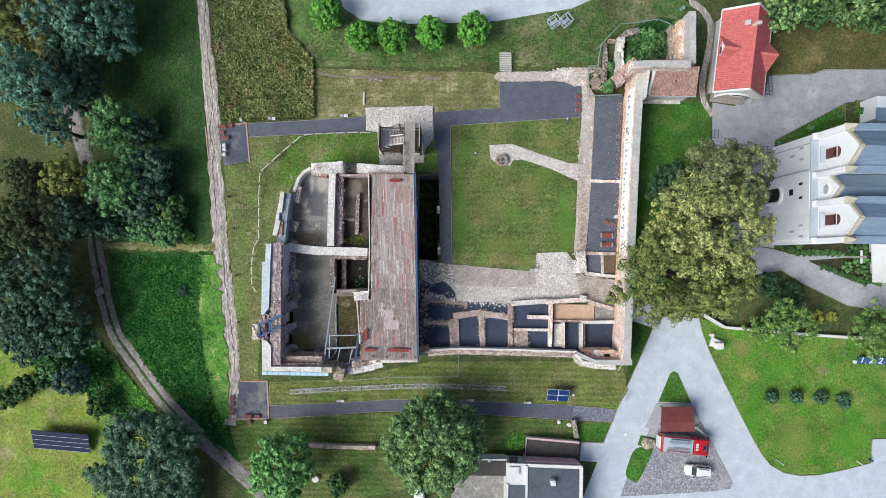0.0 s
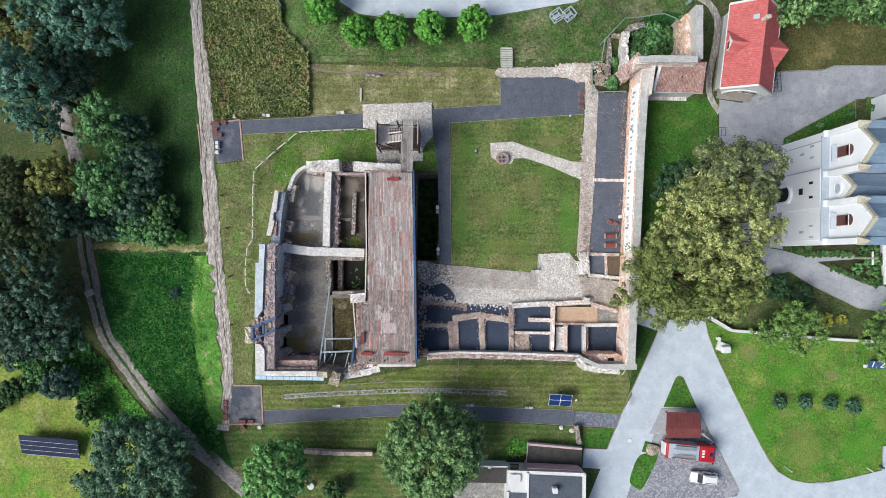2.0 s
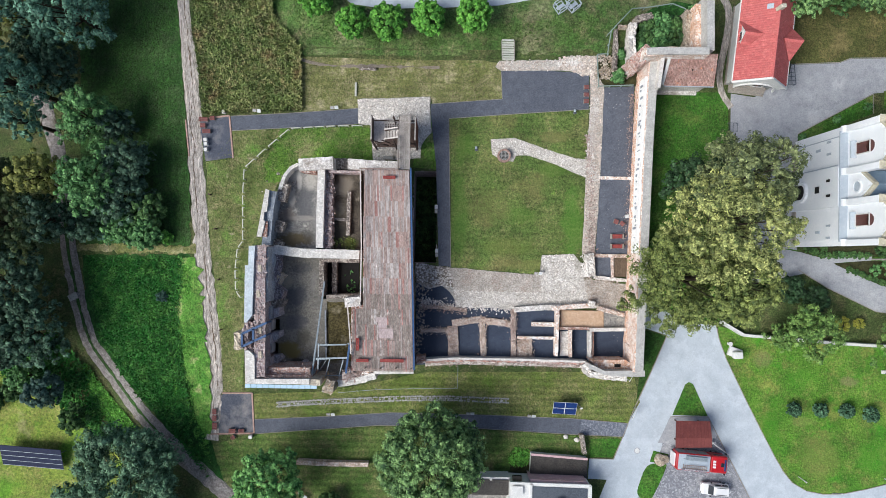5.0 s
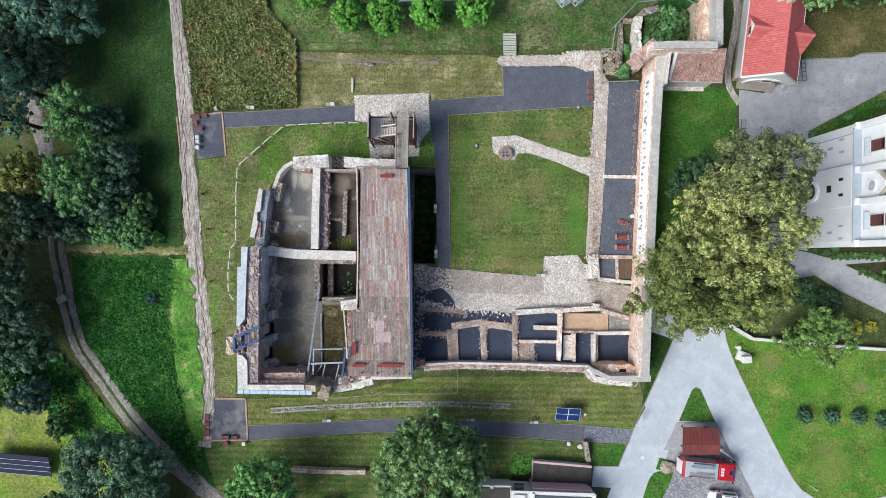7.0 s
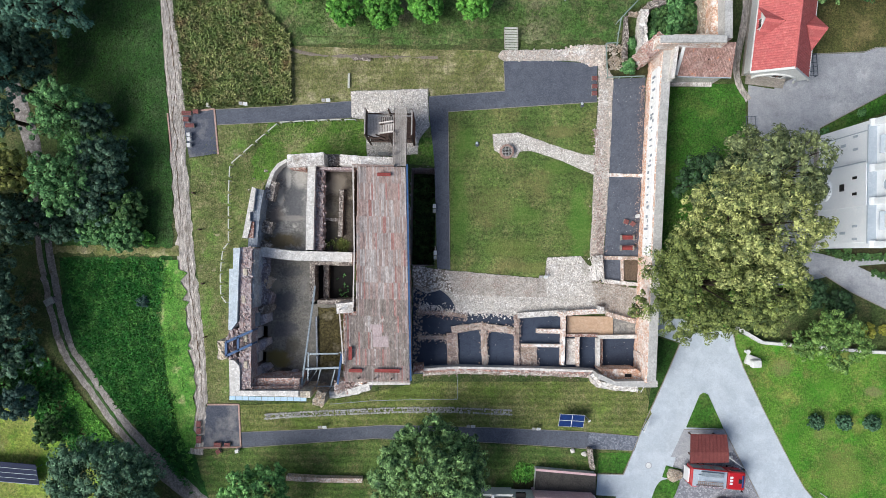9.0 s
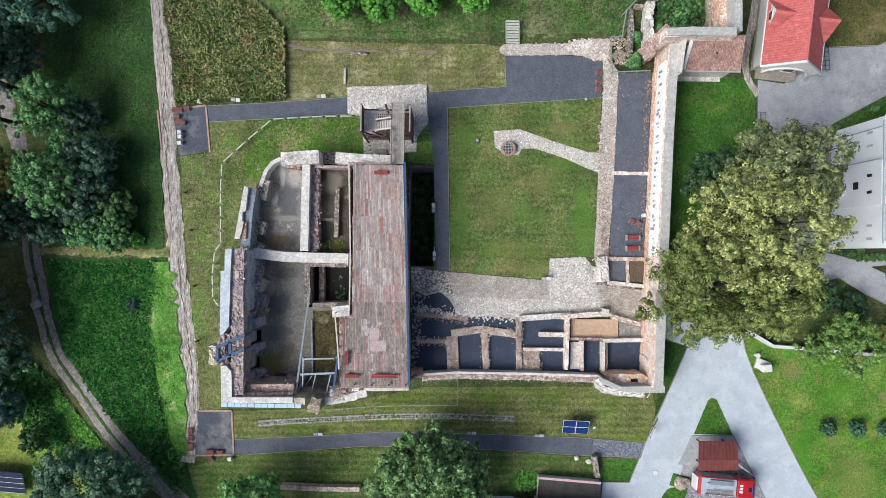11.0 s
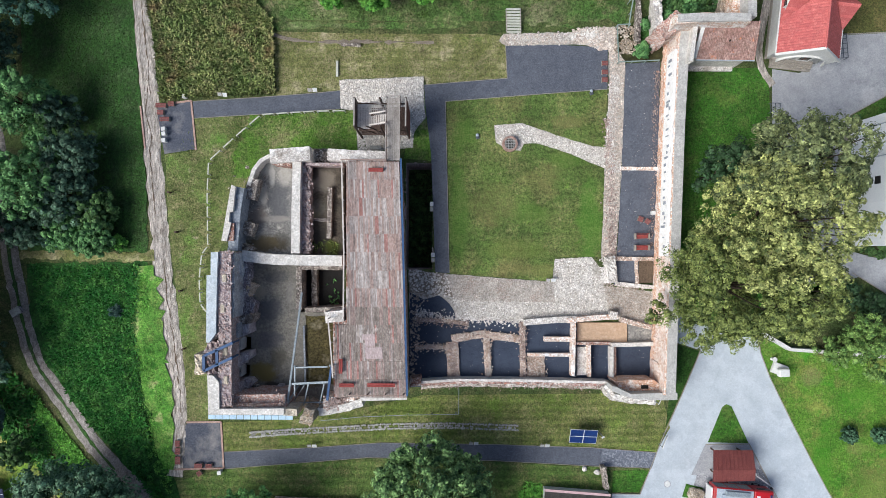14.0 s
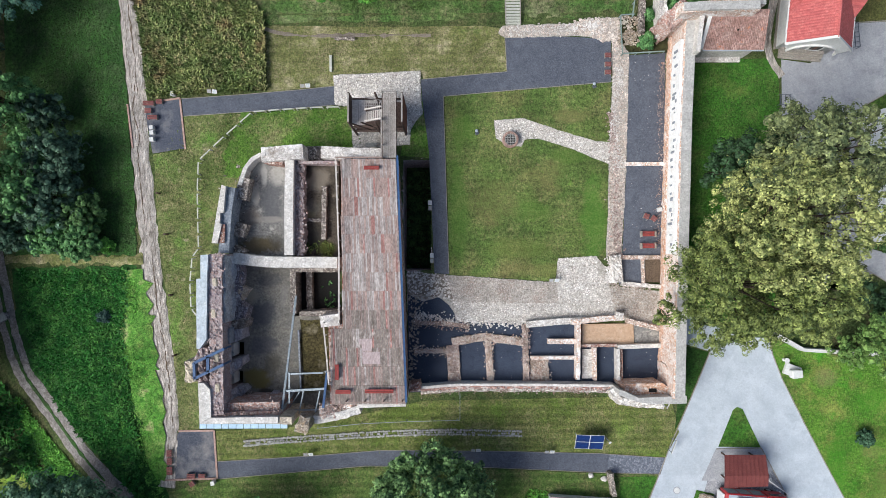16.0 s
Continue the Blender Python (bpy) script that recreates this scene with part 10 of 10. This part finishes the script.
cr = thing("wayside_cross", (*(63.86, 0.20), 0.03), 0, "tall pale wooden cross in a planted bed", "cross")
part("upright", box(bmesh.new(), (0, 0, 2.6), (0.24, 0.24, 5.2), 0, 0.02), M["wood"], cr)
part("arm", box(bmesh.new(), (0, 0, 4.1), (0.22, 2.0, 0.24), 0, 0.02), M["white_paint"], cr)

# year sign on the lawn: four upright numerals on a base
sg = thing("year_sign", (*(68.03, -16.10), 0.03), -1, "row of large white numerals on blue plates", "sign")
part("base", box(bmesh.new(), (0.6, -0.25, 0.15), (6.6, 0.5, 0.3), 0, 0.03), M["white_paint"], sg)
for i, ch in enumerate("1223"):
    plate = part("plate", box(bmesh.new(), (0, 0, 0), (1.3, 1.35, 0.1), m=pose(-1.6 + i * 1.45, 0.1, 0.6, 26)), M["blue_steel"], sg)
    cu = bpy.data.curves.new("numeral", "FONT")
    cu.body, cu.size, cu.extrude, cu.align_x, cu.align_y = ch, 1.5, 0.04, "CENTER", "CENTER"
    cu.materials.append(M["car_white"])
    nu = new("numeral", cu)
    nu.parent = plate
    nu.matrix_basis = pose(-1.6 + i * 1.45, 0.1, 0.6, 26) @ pose(0, 0, 0.06)

# road-side bits
for p_, tu in (((28.84, -22.75), 68), ((28.41, -17.39), 60)):
    sb = thing("sign_board", (*p_, 0.03), tu, "white notice board on two posts beside the drive", "sign", "notice boards of the drive")
    part("board", box(bmesh.new(), (0, 0, 0), (1.7, 0.08, 1.1), m=pose(0, 0, 1.4, -20)), M["white_paint"], sb)
    for u in (-0.7, 0.7):
        part("post", tube(bmesh.new(), (u, 0, 0), (u, 0, 1.5), 0.05), M["steel"], sb)
mh = thing("manhole_cover", (*(29.66, -28.46), 0.03), 0, "round pale manhole cover in the drive", "manhole")
part("cover", tube(bmesh.new(), (0, 0, 0), (0, 0, 0.025), 0.36, seg=20), M["white_paint"], mh)
part("ring", tube(bmesh.new(), (0, 0, -0.01), (0, 0, 0.015), 0.45, seg=20), M["paving"], mh)
for p_ in ((42.92, 19.26), (50.71, 16.81)):
    rk = thing("bicycle_rack", (*p_, 0.03), 0, "low grey tube bicycle rack on paving", "bicycle rack", "bicycle racks")
    for k in range(3):
        part("hoop", bar(bmesh.new(), (-0.6 + k * 0.6, -0.6, 0.45), (-0.6 + k * 0.6, 0.6, 0.45), 0.06), M["felt"], rk)
    for y in (-0.6, 0.6):
        part("rail", bar(bmesh.new(), (-0.7, y, 0.45), (0.7, y, 0.45), 0.06), M["felt"], rk)
        for x in (-0.7, 0.7):
            part("foot", tube(bmesh.new(), (x, y, 0), (x, y, 0.45), 0.03), M["felt"], rk)
gr = thing("iron_grating", (*(51.13, 27.02), 0.03), 5, "dark iron railing beside the house", "railing")
for k in range(6):
    part("bar", bar(bmesh.new(), (-0.55, -1.5 + k * 0.6, 0.9), (0.55, -1.5 + k * 0.6, 0.9), 0.06), M["felt"], gr)
for x in (-0.55, 0, 0.55):
    part("rail", bar(bmesh.new(), (x, -1.5, 0.9), (x, 1.5, 0.9), 0.06), M["felt"], gr)
for x in (-0.55, 0.55):
    for y in (-1.5, 1.5):
        part("post", tube(bmesh.new(), (x, y, 0), (x, y, 0.9), 0.04), M["felt"], gr)
di = thing("garden_table", (*(-18.91, -36.04), 0.03), 0, "round white garden table on the grass", "table")
part("tabletop", tube(bmesh.new(), (0, 0, 0.7), (0, 0, 0.75), 0.5, seg=20), M["white_paint"], di)
part("leg", tube(bmesh.new(), (0, 0, 0), (0, 0, 0.7), 0.06), M["white_paint"], di)
bx = thing("crate", (*(-19.53, -35.40), 0.03), 0, "small dark crate on the grass", "crate")
part("body", box(bmesh.new(), (0, 0, 0.25), (0.6, 0.4, 0.5), 0, 0.02), M["rubber"], bx)
part("lid", box(bmesh.new(), (0, 0.1, 0.53), (0.62, 0.2, 0.05), 0, 0.01), M["white_paint"], bx)
tp = thing("tarpaulin", (*(-48.61, -40.14), -2.0), 10, "pale blue tarpaulin over a heap", "tarpaulin")
part("sheet", slab(bmesh.new(), [(-1.2, -1.2, 0.6), (1.3, -1.3, 0.8), (1.1, 1.1, 1.6), (-1.0, 0.9, 1.5)], 1.8), M["blue_trim"], tp)
br = thing("barrel", (*(37.54, 39.02), 0.1), 0, "small green plastic barrel on grass", "barrel")
part("shell", tube(bmesh.new(), (0, 0, 0), (0, 0, 0.8), 0.3, 0.28, 16), M["rail_green"], br)
part("rim", tube(bmesh.new(), (0, 0, 0.8), (0, 0, 0.84), 0.32, seg=16), M["rail_green"], br)
bo = thing("utility_box", (*(-55.67, -7.63), lift(*(-58.20, -7.93))), 30, "grey concrete box beside a track", "box")
part("body", box(bmesh.new(), (0, 0, 0.4), (1.3, 0.9, 0.8), 0, 0.04), M["lilac"], bo)
part("lid", box(bmesh.new(), (0, 0, 0.83), (1.4, 1.0, 0.08), 0, 0.02), M["drainstone"], bo)
for p_ in ((-33.62, 7.99), (-32.65, 2.99), (-32.09, -4.42), (-31.60, -11.77)):
    po = thing("marker_post", (*p_, 0.02), 0, "short dark post beside a track", "post", "marker posts of the track")
    part("post", tube(bmesh.new(), (0, 0, 0), (0, 0, 0.9), 0.12, 0.1, 10), M["wood_dark"], po)
    part("cap", tube(bmesh.new(), (0, 0, 0.9), (0, 0, 0.96), 0.14, seg=10), M["wood_dark"], po)
for k, p_ in enumerate(((58.95, -34.23), (53.87, -32.20))):
    lg = thing("kerb_light", (*p_, 0.03), -35 if k else 0, "slim grey bollard lying at the kerb", "bollard")
    part("tube", tube(bmesh.new(), (-0.7, 0, 0.12), (0.7, 0, 0.12), 0.07), M["drainstone"], lg)
    part("cap", tube(bmesh.new(), (0.7, 0, 0.12), (0.85, 0, 0.12), 0.1), M["white_paint"], lg)
